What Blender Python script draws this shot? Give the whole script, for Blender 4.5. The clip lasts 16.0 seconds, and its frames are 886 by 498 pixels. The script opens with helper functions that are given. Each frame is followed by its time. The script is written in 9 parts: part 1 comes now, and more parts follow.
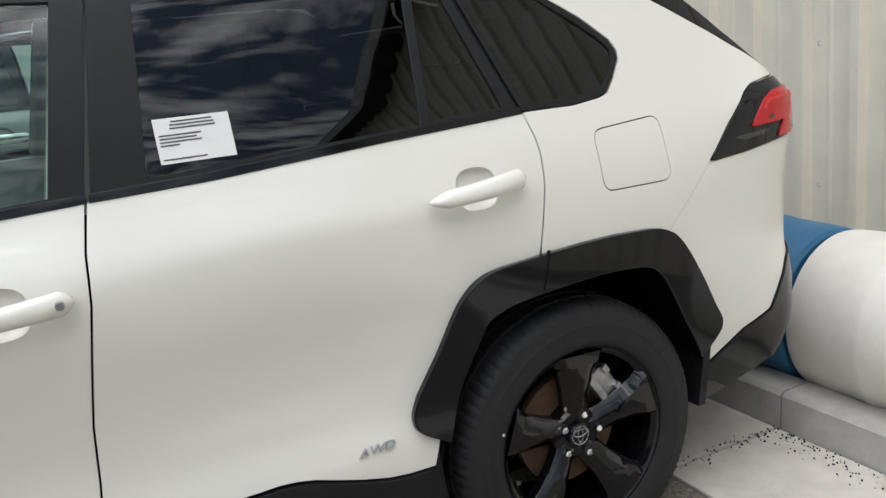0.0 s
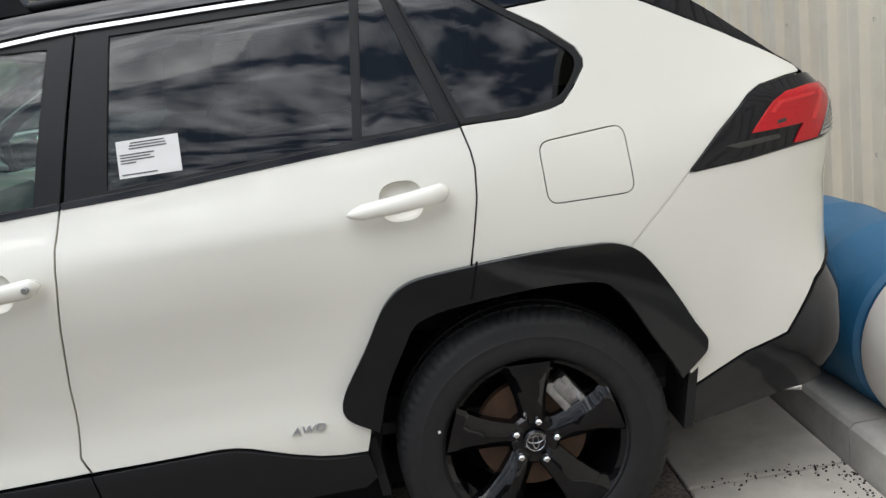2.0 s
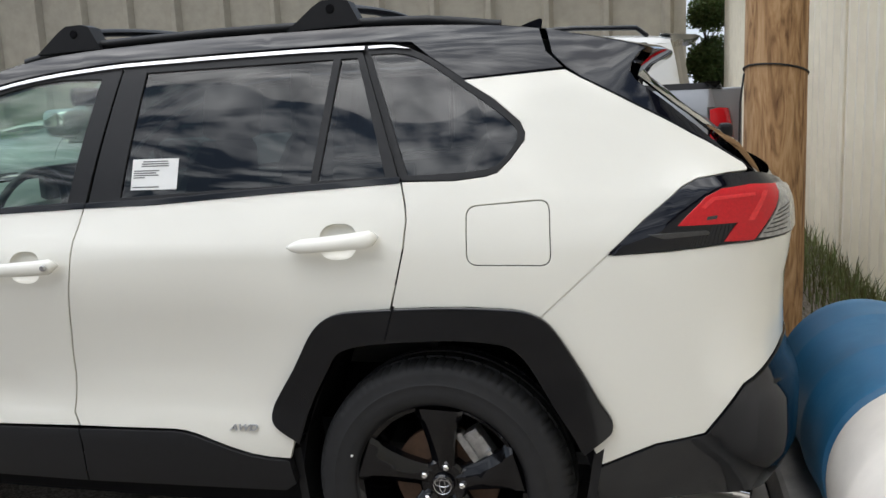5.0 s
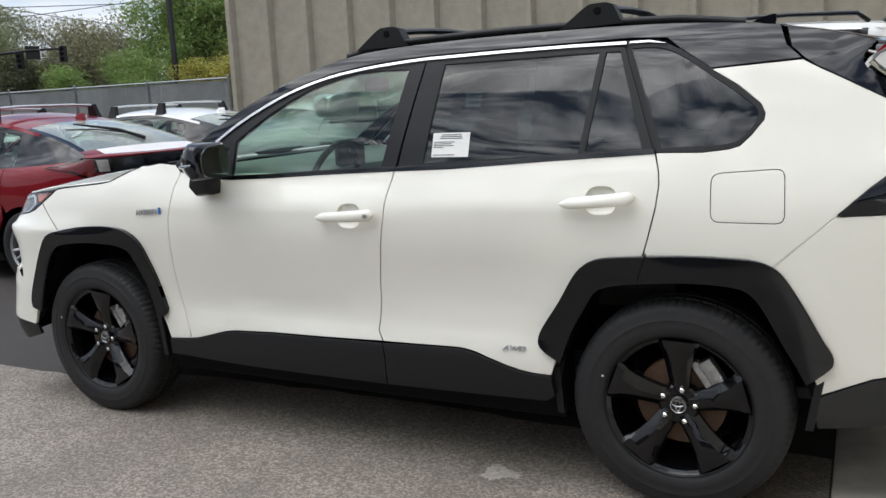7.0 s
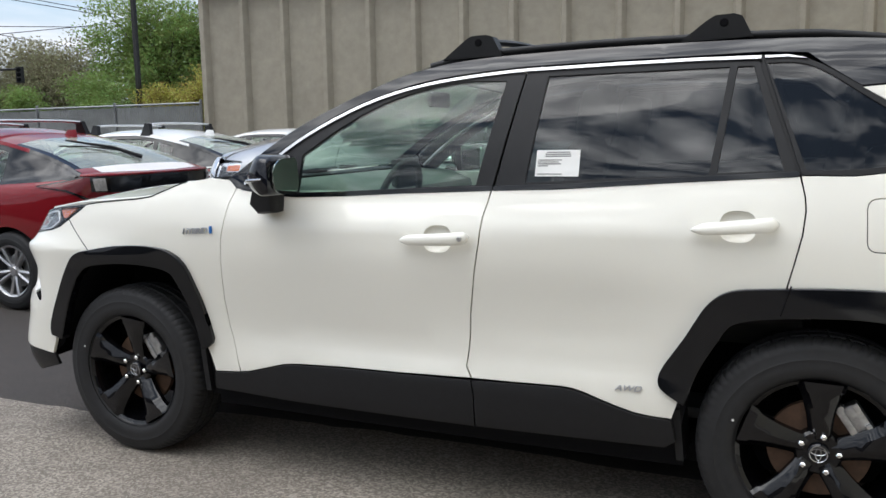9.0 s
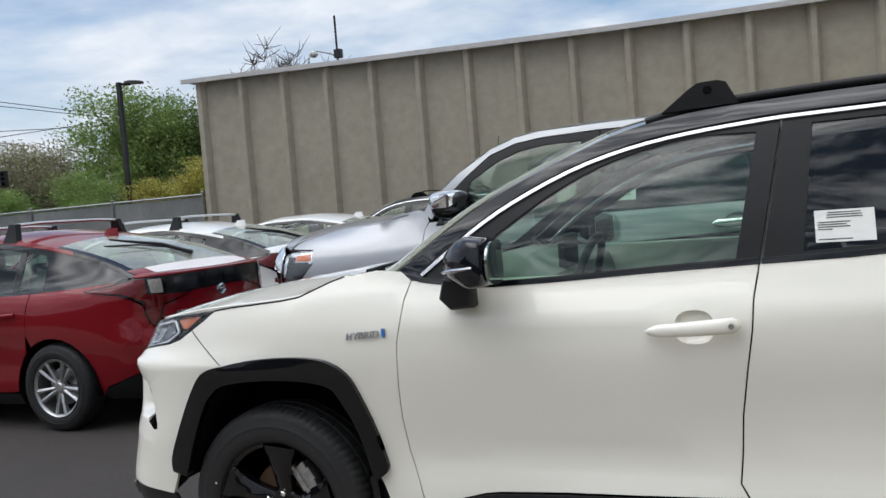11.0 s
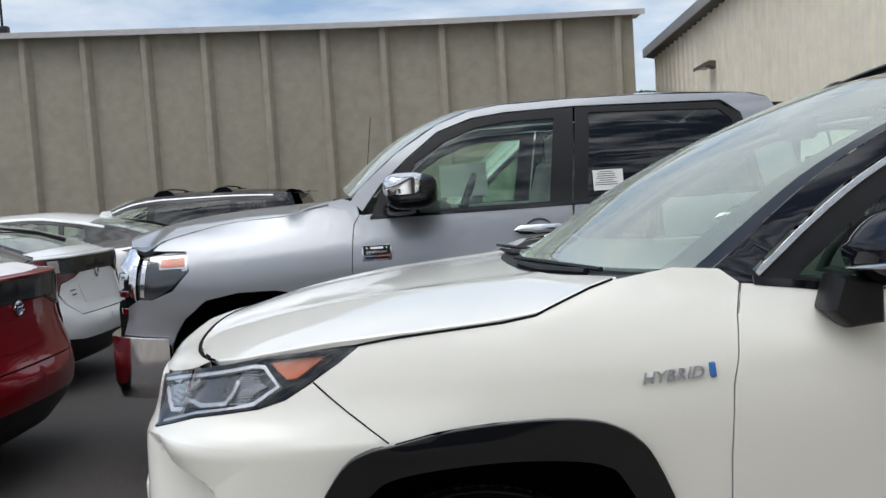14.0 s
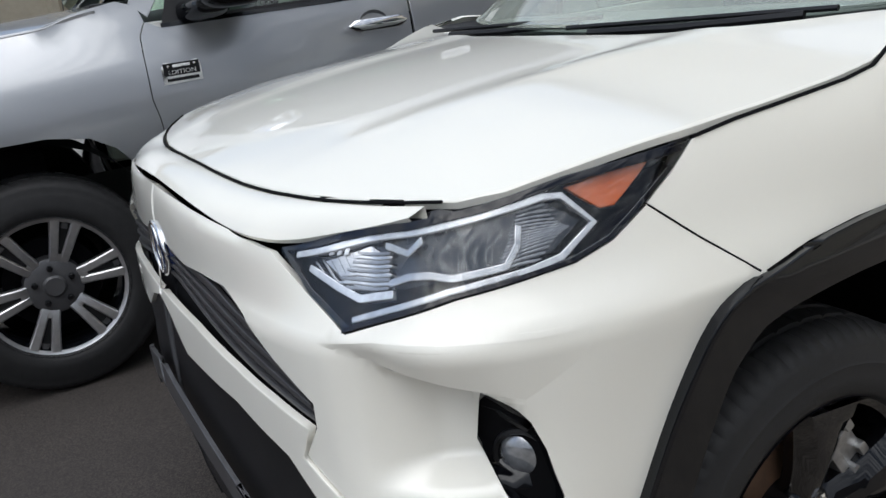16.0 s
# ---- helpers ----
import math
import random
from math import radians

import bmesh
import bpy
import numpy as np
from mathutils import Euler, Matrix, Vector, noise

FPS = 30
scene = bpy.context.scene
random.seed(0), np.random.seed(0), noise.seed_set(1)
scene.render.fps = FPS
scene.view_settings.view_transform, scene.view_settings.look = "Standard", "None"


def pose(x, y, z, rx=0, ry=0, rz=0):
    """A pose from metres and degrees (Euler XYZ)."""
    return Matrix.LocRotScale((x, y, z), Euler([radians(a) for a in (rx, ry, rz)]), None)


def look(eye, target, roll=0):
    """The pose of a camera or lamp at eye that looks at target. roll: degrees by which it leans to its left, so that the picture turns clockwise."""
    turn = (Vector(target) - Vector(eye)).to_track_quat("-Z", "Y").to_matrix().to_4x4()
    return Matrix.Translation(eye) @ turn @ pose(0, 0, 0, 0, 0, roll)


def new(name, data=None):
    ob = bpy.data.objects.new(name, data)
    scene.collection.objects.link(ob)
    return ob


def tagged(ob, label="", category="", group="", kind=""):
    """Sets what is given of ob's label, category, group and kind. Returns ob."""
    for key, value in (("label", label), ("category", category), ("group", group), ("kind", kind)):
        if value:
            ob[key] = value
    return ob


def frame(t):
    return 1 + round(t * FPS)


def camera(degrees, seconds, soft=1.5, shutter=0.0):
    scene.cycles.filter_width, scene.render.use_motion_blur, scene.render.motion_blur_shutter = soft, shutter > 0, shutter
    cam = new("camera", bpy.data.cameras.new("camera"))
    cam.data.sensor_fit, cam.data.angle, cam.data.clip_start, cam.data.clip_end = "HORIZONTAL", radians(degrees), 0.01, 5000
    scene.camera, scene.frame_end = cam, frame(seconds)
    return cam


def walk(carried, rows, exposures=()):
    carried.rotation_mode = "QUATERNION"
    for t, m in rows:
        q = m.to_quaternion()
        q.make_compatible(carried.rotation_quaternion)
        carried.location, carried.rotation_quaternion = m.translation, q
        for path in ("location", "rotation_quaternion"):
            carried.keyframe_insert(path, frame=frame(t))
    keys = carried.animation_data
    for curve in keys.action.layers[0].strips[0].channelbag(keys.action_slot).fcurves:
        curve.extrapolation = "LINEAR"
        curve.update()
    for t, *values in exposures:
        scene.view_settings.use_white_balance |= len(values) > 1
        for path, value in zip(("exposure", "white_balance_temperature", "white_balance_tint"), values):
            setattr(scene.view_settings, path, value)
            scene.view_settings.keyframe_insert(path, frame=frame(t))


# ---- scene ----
from mathutils.geometry import delaunay_2d_cdt

cam = camera(55.8, 16.0)
PATH = [
    (0, (-1.144, -2.539, 1.362), (-0.296, -0.786, 0.904), -5.7),
    (0.5, (-0.943, -2.634, 1.399), (-0.056, -0.898, 0.951), -6.3),
    (1, (-0.669, -2.705, 1.407), (0.067, -0.884, 1.027), -2.5),
    (1.5, (-0.446, -2.775, 1.349), (-0.086, -0.839, 0.999), -4.4),
    (2, (-0.256, -2.879, 1.399), (-0.17, -0.937, 0.931), -8.4),
    (2.5, (-0.142, -2.92, 1.394), (-0.146, -0.978, 0.912), -8.4),
    (3, (0.101, -2.839, 1.39), (-0.16, -0.875, 1.122), -3.8),
    (3.2, (0.2, -2.764, 1.396), (-0.163, -0.809, 1.18), -2.6),
    (5.3, (0.574, -3.077, 1.404), (0.051, -1.18, 1.051), -3.4),
    (5.5, (0.556, -3.158, 1.393), (-0.011, -1.273, 1.038), -4.2),
    (6, (0.511, -3.338, 1.424), (-0.287, -1.534, 1.093), -5.9),
    (6.5, (0.489, -3.46, 1.408), (-0.51, -1.744, 1.169), -1.7),
    (7, (0.525, -3.596, 1.409), (-0.366, -1.84, 1.057), -2.7),
    (7.5, (0.482, -3.592, 1.38), (-0.436, -1.867, 0.954), -2.9),
    (8, (0.387, -3.608, 1.379), (-0.649, -1.938, 1.01), -3.9),
    (8.5, (0.158, -3.587, 1.362), (-0.838, -1.878, 1.07), -4.5),
    (9, (-0.065, -3.555, 1.349), (-0.856, -1.739, 1.075), -1.0),
    (9.5, (-0.252, -3.516, 1.348), (-1.036, -1.685, 1.16), -1.0),
    (10, (-0.478, -3.417, 1.428), (-1.219, -1.564, 1.297), -4.1),
    (10.2, (-0.56, -3.428, 1.413), (-1.321, -1.581, 1.317), -4.7),
    (12.3, (-1.821, -3.061, 1.36), (-2.332, -1.132, 1.224), -3.0),
    (12.5, (-1.919, -3.019, 1.373), (-2.295, -1.06, 1.228), -3.2),
    (13, (-2.142, -2.845, 1.359), (-2.251, -0.853, 1.219), -4.0),
    (13.5, (-2.48, -2.695, 1.369), (-2.675, -0.707, 1.263), -3.4),
    (14, (-2.748, -2.546, 1.362), (-2.727, -0.55, 1.237), -3.6),
    (14.5, (-2.949, -2.401, 1.347), (-2.674, -0.43, 1.149), -7.0),
    (15, (-3.211, -2.132, 1.348), (-2.896, -0.174, 1.091), -7.2),
    (15.5, (-3.477, -1.923, 1.311), (-2.97, -0.025, 0.938), -5.9),
    (16, (-3.714, -1.665, 1.308), (-2.849, 0.032, 0.7), -7.5),
]
walk(cam, [(t, look(eye, target, roll)) for t, eye, target, roll in PATH],
     [(0, .84), (1, .78), (2.5, .88), (5.5, .90), (8.5, 1.0), (9.5, 1.02), (10.2, .87), (12.5, .74), (14.5, .80), (16, .70)])

# ---- sky, sun, exposure ----
scene.view_settings.exposure = 0.50
SUN_UP, SUN_TURN = 68.0, 225.0
world = bpy.data.worlds.new("sky")
scene.world = world
world.use_nodes = True
wn, wl = world.node_tree.nodes, world.node_tree.links
wn.clear()
w_out, w_bg, w_sky = wn.new("ShaderNodeOutputWorld"), wn.new("ShaderNodeBackground"), wn.new("ShaderNodeTexSky")
w_sky.sky_type, w_sky.sun_disc = "NISHITA", False
w_sky.sun_elevation, w_sky.sun_rotation = radians(SUN_UP), radians(SUN_TURN)
w_bg.inputs["Strength"].default_value = 0.14
w_co, w_sep = wn.new("ShaderNodeTexCoord"), wn.new("ShaderNodeSeparateXYZ")
wl.new(w_co.outputs["Generated"], w_sep.inputs[0])
# clouds lie on a flat layer overhead: the direction over its height
w_lift = wn.new("ShaderNodeMath")
w_lift.operation = "MAXIMUM"
w_lift.inputs[1].default_value = 0.0
wl.new(w_sep.outputs["Z"], w_lift.inputs[0])
w_add = wn.new("ShaderNodeMath")
w_add.operation = "ADD"
w_add.inputs[1].default_value = 0.13
wl.new(w_lift.outputs[0], w_add.inputs[0])
w_div = wn.new("ShaderNodeVectorMath")
w_div.operation = "DIVIDE"
w_all = wn.new("ShaderNodeCombineXYZ")
for k in range(3):
    wl.new(w_add.outputs[0], w_all.inputs[k])
wl.new(w_co.outputs["Generated"], w_div.inputs[0])
wl.new(w_all.outputs[0], w_div.inputs[1])


def cloud_noise(scale, detail, rough, twist, stretch=1.0):
    t = wn.new("ShaderNodeTexNoise")
    t.inputs["Scale"].default_value, t.inputs["Detail"].default_value, t.inputs["Roughness"].default_value = scale, detail, rough
    t.inputs["Distortion"].default_value = twist
    long = wn.new("ShaderNodeVectorMath")
    long.operation = "MULTIPLY"
    long.inputs[1].default_value = (stretch, 1, 1)
    wl.new(w_div.outputs[0], long.inputs[0])
    wl.new(long.outputs[0], t.inputs["Vector"])
    return t


def cloud_ramp(source, low, high):
    r = wn.new("ShaderNodeValToRGB")
    for e, (p, c) in zip(r.color_ramp.elements, (low, high)):
        e.position, e.color = p, (*c, 1)
    wl.new(source.outputs["Fac"], r.inputs[0])
    return r


# thin bright cloud with blue gaps to the north, heavier broken cloud to the south
w_gaps = cloud_ramp(cloud_noise(1.15, 8.0, .52, .2), (.36, (0, 0, 0)), (.58, (1, 1, 1)))
w_thin = cloud_ramp(cloud_noise(2.6, 8.0, .5, .2), (.30, (2.2, 2.65, 3.3)), (.70, (4.0, 4.15, 4.35)))
w_thick = cloud_ramp(cloud_noise(15.0, 8.0, .56, .12, .5), (.42, (.45, .62, .95)), (.76, (6.6, 6.95, 7.5)))
w_south = wn.new("ShaderNodeMapRange")
w_south.inputs["From Min"].default_value, w_south.inputs["From Max"].default_value = .30, -.30
wl.new(w_sep.outputs["Y"], w_south.inputs["Value"])
w_kind, w_full, w_mix = wn.new("ShaderNodeMix"), wn.new("ShaderNodeMath"), wn.new("ShaderNodeMix")
w_kind.data_type = w_mix.data_type = "RGBA"
w_full.operation = "MAXIMUM"
wl.new(w_south.outputs[0], w_kind.inputs["Factor"])
wl.new(w_thin.outputs[0], w_kind.inputs["A"])
wl.new(w_thick.outputs[0], w_kind.inputs["B"])
wl.new(w_gaps.outputs[0], w_full.inputs[0])
wl.new(w_south.outputs[0], w_full.inputs[1])
wl.new(w_full.outputs[0], w_mix.inputs["Factor"])
w_clear = wn.new("ShaderNodeVectorMath")
w_clear.operation = "SCALE"
w_clear.inputs["Scale"].default_value = .60
wl.new(w_sky.outputs[0], w_clear.inputs[0])
wl.new(w_clear.outputs[0], w_mix.inputs["A"])
wl.new(w_kind.outputs["Result"], w_mix.inputs["B"])
# paler haze towards the horizon
w_low, w_haze = wn.new("ShaderNodeMapRange"), wn.new("ShaderNodeMix")
w_low.inputs["From Min"].default_value, w_low.inputs["From Max"].default_value = 0.0, 0.20
w_low.inputs["To Min"].default_value, w_low.inputs["To Max"].default_value = 0.75, 0.0
wl.new(w_sep.outputs["Z"], w_low.inputs["Value"])
w_haze.data_type = "RGBA"
w_haze.inputs["B"].default_value = (2.9, 3.12, 3.5, 1)
wl.new(w_low.outputs[0], w_haze.inputs["Factor"])
wl.new(w_mix.outputs["Result"], w_haze.inputs["A"])
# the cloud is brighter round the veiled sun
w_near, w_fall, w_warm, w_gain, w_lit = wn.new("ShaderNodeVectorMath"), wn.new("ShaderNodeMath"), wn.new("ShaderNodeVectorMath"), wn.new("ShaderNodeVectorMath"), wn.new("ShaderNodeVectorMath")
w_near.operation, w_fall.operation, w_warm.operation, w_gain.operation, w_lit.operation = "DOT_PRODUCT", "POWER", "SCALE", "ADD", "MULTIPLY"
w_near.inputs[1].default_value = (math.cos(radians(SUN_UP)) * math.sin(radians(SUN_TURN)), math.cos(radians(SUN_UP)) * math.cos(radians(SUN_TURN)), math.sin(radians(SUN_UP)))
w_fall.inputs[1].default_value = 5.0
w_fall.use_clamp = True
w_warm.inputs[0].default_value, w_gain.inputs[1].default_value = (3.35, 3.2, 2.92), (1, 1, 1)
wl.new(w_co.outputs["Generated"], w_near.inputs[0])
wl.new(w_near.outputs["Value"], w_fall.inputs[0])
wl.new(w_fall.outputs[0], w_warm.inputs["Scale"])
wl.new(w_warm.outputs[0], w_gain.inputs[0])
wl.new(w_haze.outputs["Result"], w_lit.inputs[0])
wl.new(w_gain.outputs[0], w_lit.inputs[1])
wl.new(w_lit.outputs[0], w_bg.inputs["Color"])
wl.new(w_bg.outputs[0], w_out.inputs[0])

sun = new("sun", bpy.data.lights.new("sun", "SUN"))
sun.data.energy, sun.data.angle, sun.data.color = 0.62, radians(60), (1.0, 0.962, 0.905)
sun.rotation_euler = (radians(90 - SUN_UP), 0, radians(180 - SUN_TURN))

# ---- materials ----
def material(name, base=(0.5, 0.5, 0.5), rough=0.5, metal=0.0, coat=0.0, coat_rough=0.03, vary=0.0, scale=8.0, bump=0.0, bump_scale=60.0,
             stain=0.0, stain_scale=1.2, stain_colour=(0.1, 0.08, 0.06), spread=0.0, emit=0.0, spec=0.5):
    """A principled surface: grain and stains of two sizes in the colour, a fine relief, and a random shift from piece to piece (spread)."""
    m = bpy.data.materials.new(name)
    m.use_nodes = True
    nt = m.node_tree
    n, l = nt.nodes, nt.links
    p = n["Principled BSDF"]
    p.inputs["Base Color"].default_value = (*base, 1)
    p.inputs["Roughness"].default_value, p.inputs["Metallic"].default_value = rough, metal
    p.inputs["Coat Weight"].default_value, p.inputs["Coat Roughness"].default_value = coat, coat_rough
    p.inputs["Specular IOR Level"].default_value = spec
    if emit:
        p.inputs["Emission Color"].default_value, p.inputs["Emission Strength"].default_value = (*base, 1), emit
    co = n.new("ShaderNodeTexCoord")
    colour = None

    def noise_at(s, detail=6.0, rgh=0.6):
        t = n.new("ShaderNodeTexNoise")
        t.inputs["Scale"].default_value, t.inputs["Detail"].default_value, t.inputs["Roughness"].default_value = s, detail, rgh
        l.new(co.outputs["Object"], t.inputs["Vector"])
        return t

    if vary:
        t, r = noise_at(scale), n.new("ShaderNodeValToRGB")
        for e, (q, k) in zip(r.color_ramp.elements, ((0.3, 1 - vary), (0.7, 1 + vary))):
            e.position, e.color = q, (*[min(1, c * k) for c in base], 1)
        l.new(t.outputs["Fac"], r.inputs[0])
        colour = r.outputs[0]
        rr = n.new("ShaderNodeMapRange")
        rr.inputs["To Min"].default_value, rr.inputs["To Max"].default_value = max(0.02, rough * (1 - 0.6 * vary)), min(1, rough * (1 + 0.6 * vary))
        l.new(t.outputs["Fac"], rr.inputs["Value"])
        l.new(rr.outputs[0], p.inputs["Roughness"])
    if stain:
        t, r, mx = noise_at(stain_scale, 8.0, 0.65), n.new("ShaderNodeValToRGB"), n.new("ShaderNodeMix")
        r.color_ramp.elements[0].position, r.color_ramp.elements[1].position = 0.5, 0.72
        r.color_ramp.elements[1].color = (stain, stain, stain, 1)
        mx.data_type = "RGBA"
        l.new(t.outputs["Fac"], r.inputs[0])
        l.new(r.outputs[0], mx.inputs["Factor"])
        mx.inputs["A"].default_value, mx.inputs["B"].default_value = (*base, 1), (*stain_colour, 1)
        if colour:
            l.new(colour, mx.inputs["A"])
        colour = mx.outputs["Result"]
    if spread:
        info, rr, hs = n.new("ShaderNodeObjectInfo"), n.new("ShaderNodeMapRange"), n.new("ShaderNodeHueSaturation")
        rr.inputs["To Min"].default_value, rr.inputs["To Max"].default_value = 1 - spread, 1 + spread
        l.new(info.outputs["Random"], rr.inputs["Value"])
        l.new(rr.outputs[0], hs.inputs["Value"])
        hs.inputs["Color"].default_value = (*base, 1)
        if colour:
            l.new(colour, hs.inputs["Color"])
        colour = hs.outputs[0]
    if colour:
        l.new(colour, p.inputs["Base Color"])
    if bump:
        t, b = noise_at(bump_scale, 4.0), n.new("ShaderNodeBump")
        b.inputs["Strength"].default_value, b.inputs["Distance"].default_value = min(1.0, bump), 0.01
        l.new(t.outputs["Fac"], b.inputs["Height"])
        l.new(b.outputs[0], p.inputs["Normal"])
    return m


def glass(name, tint, gloss=1.0, rough=0.0, face=0.05, pale_veil=0.0):
    """A thin pane: tinted see-through, with a mirror image that grows towards grazing."""
    m = bpy.data.materials.new(name)
    m.use_nodes = True
    n, l = m.node_tree.nodes, m.node_tree.links
    n.remove(n["Principled BSDF"])
    tr, gl, lw, mx = n.new("ShaderNodeBsdfTransparent"), n.new("ShaderNodeBsdfGlossy"), n.new("ShaderNodeLayerWeight"), n.new("ShaderNodeMixShader")
    tr.inputs["Color"].default_value = (*tint, 1)
    gl.inputs["Roughness"].default_value = rough
    gl.inputs["Color"].default_value = (gloss, gloss, gloss, 1)
    lw.inputs["Blend"].default_value = 0.5
    pw, ml = n.new("ShaderNodeMath"), n.new("ShaderNodeMath")
    pw.operation, pw.inputs[1].default_value = "POWER", 4.5
    ml.operation, ml.inputs[1].default_value, ml.inputs[2].default_value = "MULTIPLY_ADD", 0.9, face
    l.new(lw.outputs["Facing"], pw.inputs[0])
    l.new(pw.outputs[0], ml.inputs[0])
    l.new(ml.outputs[0], mx.inputs[0])
    l.new(tr.outputs[0], mx.inputs[1])
    l.new(gl.outputs[0], mx.inputs[2])
    l.new(mx.outputs[0], n["Material Output"].inputs["Surface"])
    # even pale green diffuse layer, painted in for bright sky mirrored in the pane
    if pale_veil:
        df, dm = n.new("ShaderNodeBsdfDiffuse"), n.new("ShaderNodeMixShader")
        df.inputs["Color"].default_value = (.70, .76, .66, 1)
        dm.inputs[0].default_value = pale_veil
        l.new(mx.outputs[0], dm.inputs[1])
        l.new(df.outputs[0], dm.inputs[2])
        l.new(dm.outputs[0], n["Material Output"].inputs["Surface"])
    return m


PEARL = material("pearl_white_paint", (0.80, 0.782, 0.708), 0.42, coat=1.0, coat_rough=0.025, vary=0.012, scale=900, spec=0.4)
BLACK_PAINT = material("black_paint", (0.004, 0.0045, 0.008), 0.3, coat=1.0, coat_rough=0.015, spec=0.0)
CLAD = material("textured_black_plastic", (0.011, 0.011, 0.012), 0.45, vary=0.1, scale=40, bump=0.08, bump_scale=700, spec=0.28)
CLAD_GLOSS = material("gloss_black_plastic", (0.004, 0.0045, 0.006), 0.08, coat=0.0, vary=0.15, scale=9, spec=0.42)
RUBBER = material("tyre_rubber", (0.019, 0.019, 0.020), 0.62, vary=0.18, scale=30, bump=0.12, bump_scale=260, stain=0.2, stain_scale=5, stain_colour=(0.026, 0.024, 0.022), spec=0.3)
DARK = material("dark_void", (0.005, 0.005, 0.006), 0.85, vary=0.1, scale=12, spec=0.1)
WHEEL_BLACK = material("gloss_black_alloy", (0.004, 0.004, 0.005), 0.3, coat=0.9, coat_rough=0.03, vary=0.1, scale=14, spec=0.0)
CHROME = material("chrome", (0.82, 0.82, 0.83), 0.07, metal=1.0, vary=0.1, scale=30)
HEADLINER = material("grey_head_lining", (0.20, 0.20, 0.19), 0.9, vary=0.08, scale=12)
SATIN = material("satin_silver_trim", (0.56, 0.56, 0.57), 0.25, metal=1.0, vary=0.06, scale=40)
RUST = material("rusty_brake_disc", (0.10, 0.055, 0.032), 0.7, vary=0.35, scale=25, bump=0.1, bump_scale=200)
STEEL = material("raw_cast_steel", (0.42, 0.42, 0.42), 0.4, metal=0.9, vary=0.25, scale=40)
GLASS_CLEAR = glass("green_tinted_glass", (0.72, 0.89, 0.77), face=0.055)
# the windscreen's pale sky sheen is partly mixed in as diffuse colour
GLASS_SHIELD = glass("windscreen_glass", (0.80, 0.93, 0.83), gloss=0.95, face=0.16, pale_veil=0.24)
GLASS_DARK = glass("privacy_glass", (0.07, 0.082, 0.086), face=0.048)
LENS = glass("clear_lamp_lens", (0.93, 0.94, 0.95), gloss=0.9, face=0.055)
RED_LENS = material("red_lamp_lens", (0.52, 0.007, 0.014), 0.12, coat=0.7, coat_rough=0.01, vary=0.12, scale=160, spec=0.2)
AMBER = material("amber_reflector", (0.62, 0.13, 0.025), 0.2, coat=1.0, coat_rough=0.02, vary=0.15, scale=250)
PAPER = material("white_paper", (0.78, 0.78, 0.76), 0.6, vary=0.02, scale=10)
INK = material("printed_ink", (0.08, 0.08, 0.08), 0.6, vary=0.1, scale=50)
BADGE_BLUE = material("blue_badge_enamel", (0.03, 0.16, 0.48), 0.2, coat=1.0, vary=0.05, scale=50)
CABIN = material("pale_grey_cabin_trim", (0.52, 0.52, 0.49), 0.7, vary=0.08, scale=12, bump=0.06, bump_scale=300)
CABIN_DARK = material("black_cabin_trim", (0.03, 0.03, 0.032), 0.6, vary=0.1, scale=14, bump=0.06, bump_scale=300)
SEAT = material("dark_seat_leather", (0.05, 0.05, 0.052), 0.5, vary=0.12, scale=20, bump=0.1, bump_scale=120)
SEAT_PALE = material("pale_seat_fabric", (0.42, 0.41, 0.37), 0.75, vary=0.08, scale=20, bump=0.1, bump_scale=200)
# ---- smooth tables and wrapped body skins ----
def smooth_table(pairs):
    """A monotone cubic through (a, b) pairs."""
    xs, ys = [p[0] for p in pairs], [p[1] for p in pairs]
    n = len(xs)
    h = [xs[i + 1] - xs[i] for i in range(n - 1)]
    sl = [(ys[i + 1] - ys[i]) / h[i] for i in range(n - 1)]
    m = [sl[0]] + [0.0] * (n - 2) + [sl[-1]]
    for i in range(1, n - 1):
        if sl[i - 1] * sl[i] > 0:
            m[i] = 2 / (1 / sl[i - 1] + 1 / sl[i])

    def at(x):
        if x <= xs[0]:
            return ys[0]
        if x >= xs[-1]:
            return ys[-1]
        lo, hi = 0, n - 1
        while hi - lo > 1:
            mid = (lo + hi) // 2
            lo, hi = (mid, hi) if xs[mid] <= x else (lo, mid)
        t = (x - xs[lo]) / h[lo]
        t2, t3 = t * t, t * t * t
        return ((2 * t3 - 3 * t2 + 1) * ys[lo] + (t3 - 2 * t2 + t) * h[lo] * m[lo]
                + (3 * t2 - 2 * t3) * ys[lo + 1] + (t3 - t2) * h[lo] * m[lo + 1])
    return at


def spline(points, steps=8, closed=False):
    """A rounded line (centripetal-free Catmull-Rom) through 2D or 3D points."""
    n, out = len(points), []
    for i in range(n if closed else n - 1):
        if closed:
            p = [points[(i + k) % n] for k in (-1, 0, 1, 2)]
        else:
            p = [points[max(i - 1, 0)], points[i], points[i + 1], points[min(i + 2, n - 1)]]
        for k in range(steps):
            t = k / steps
            out.append(tuple(0.5 * (2 * b + (c - a) * t + (2 * a - 5 * b + 4 * c - d) * t * t + (3 * b - a - 3 * c + d) * t ** 3)
                             for a, b, c, d in zip(*p)))
    if not closed:
        out.append(tuple(points[-1]))
    return out


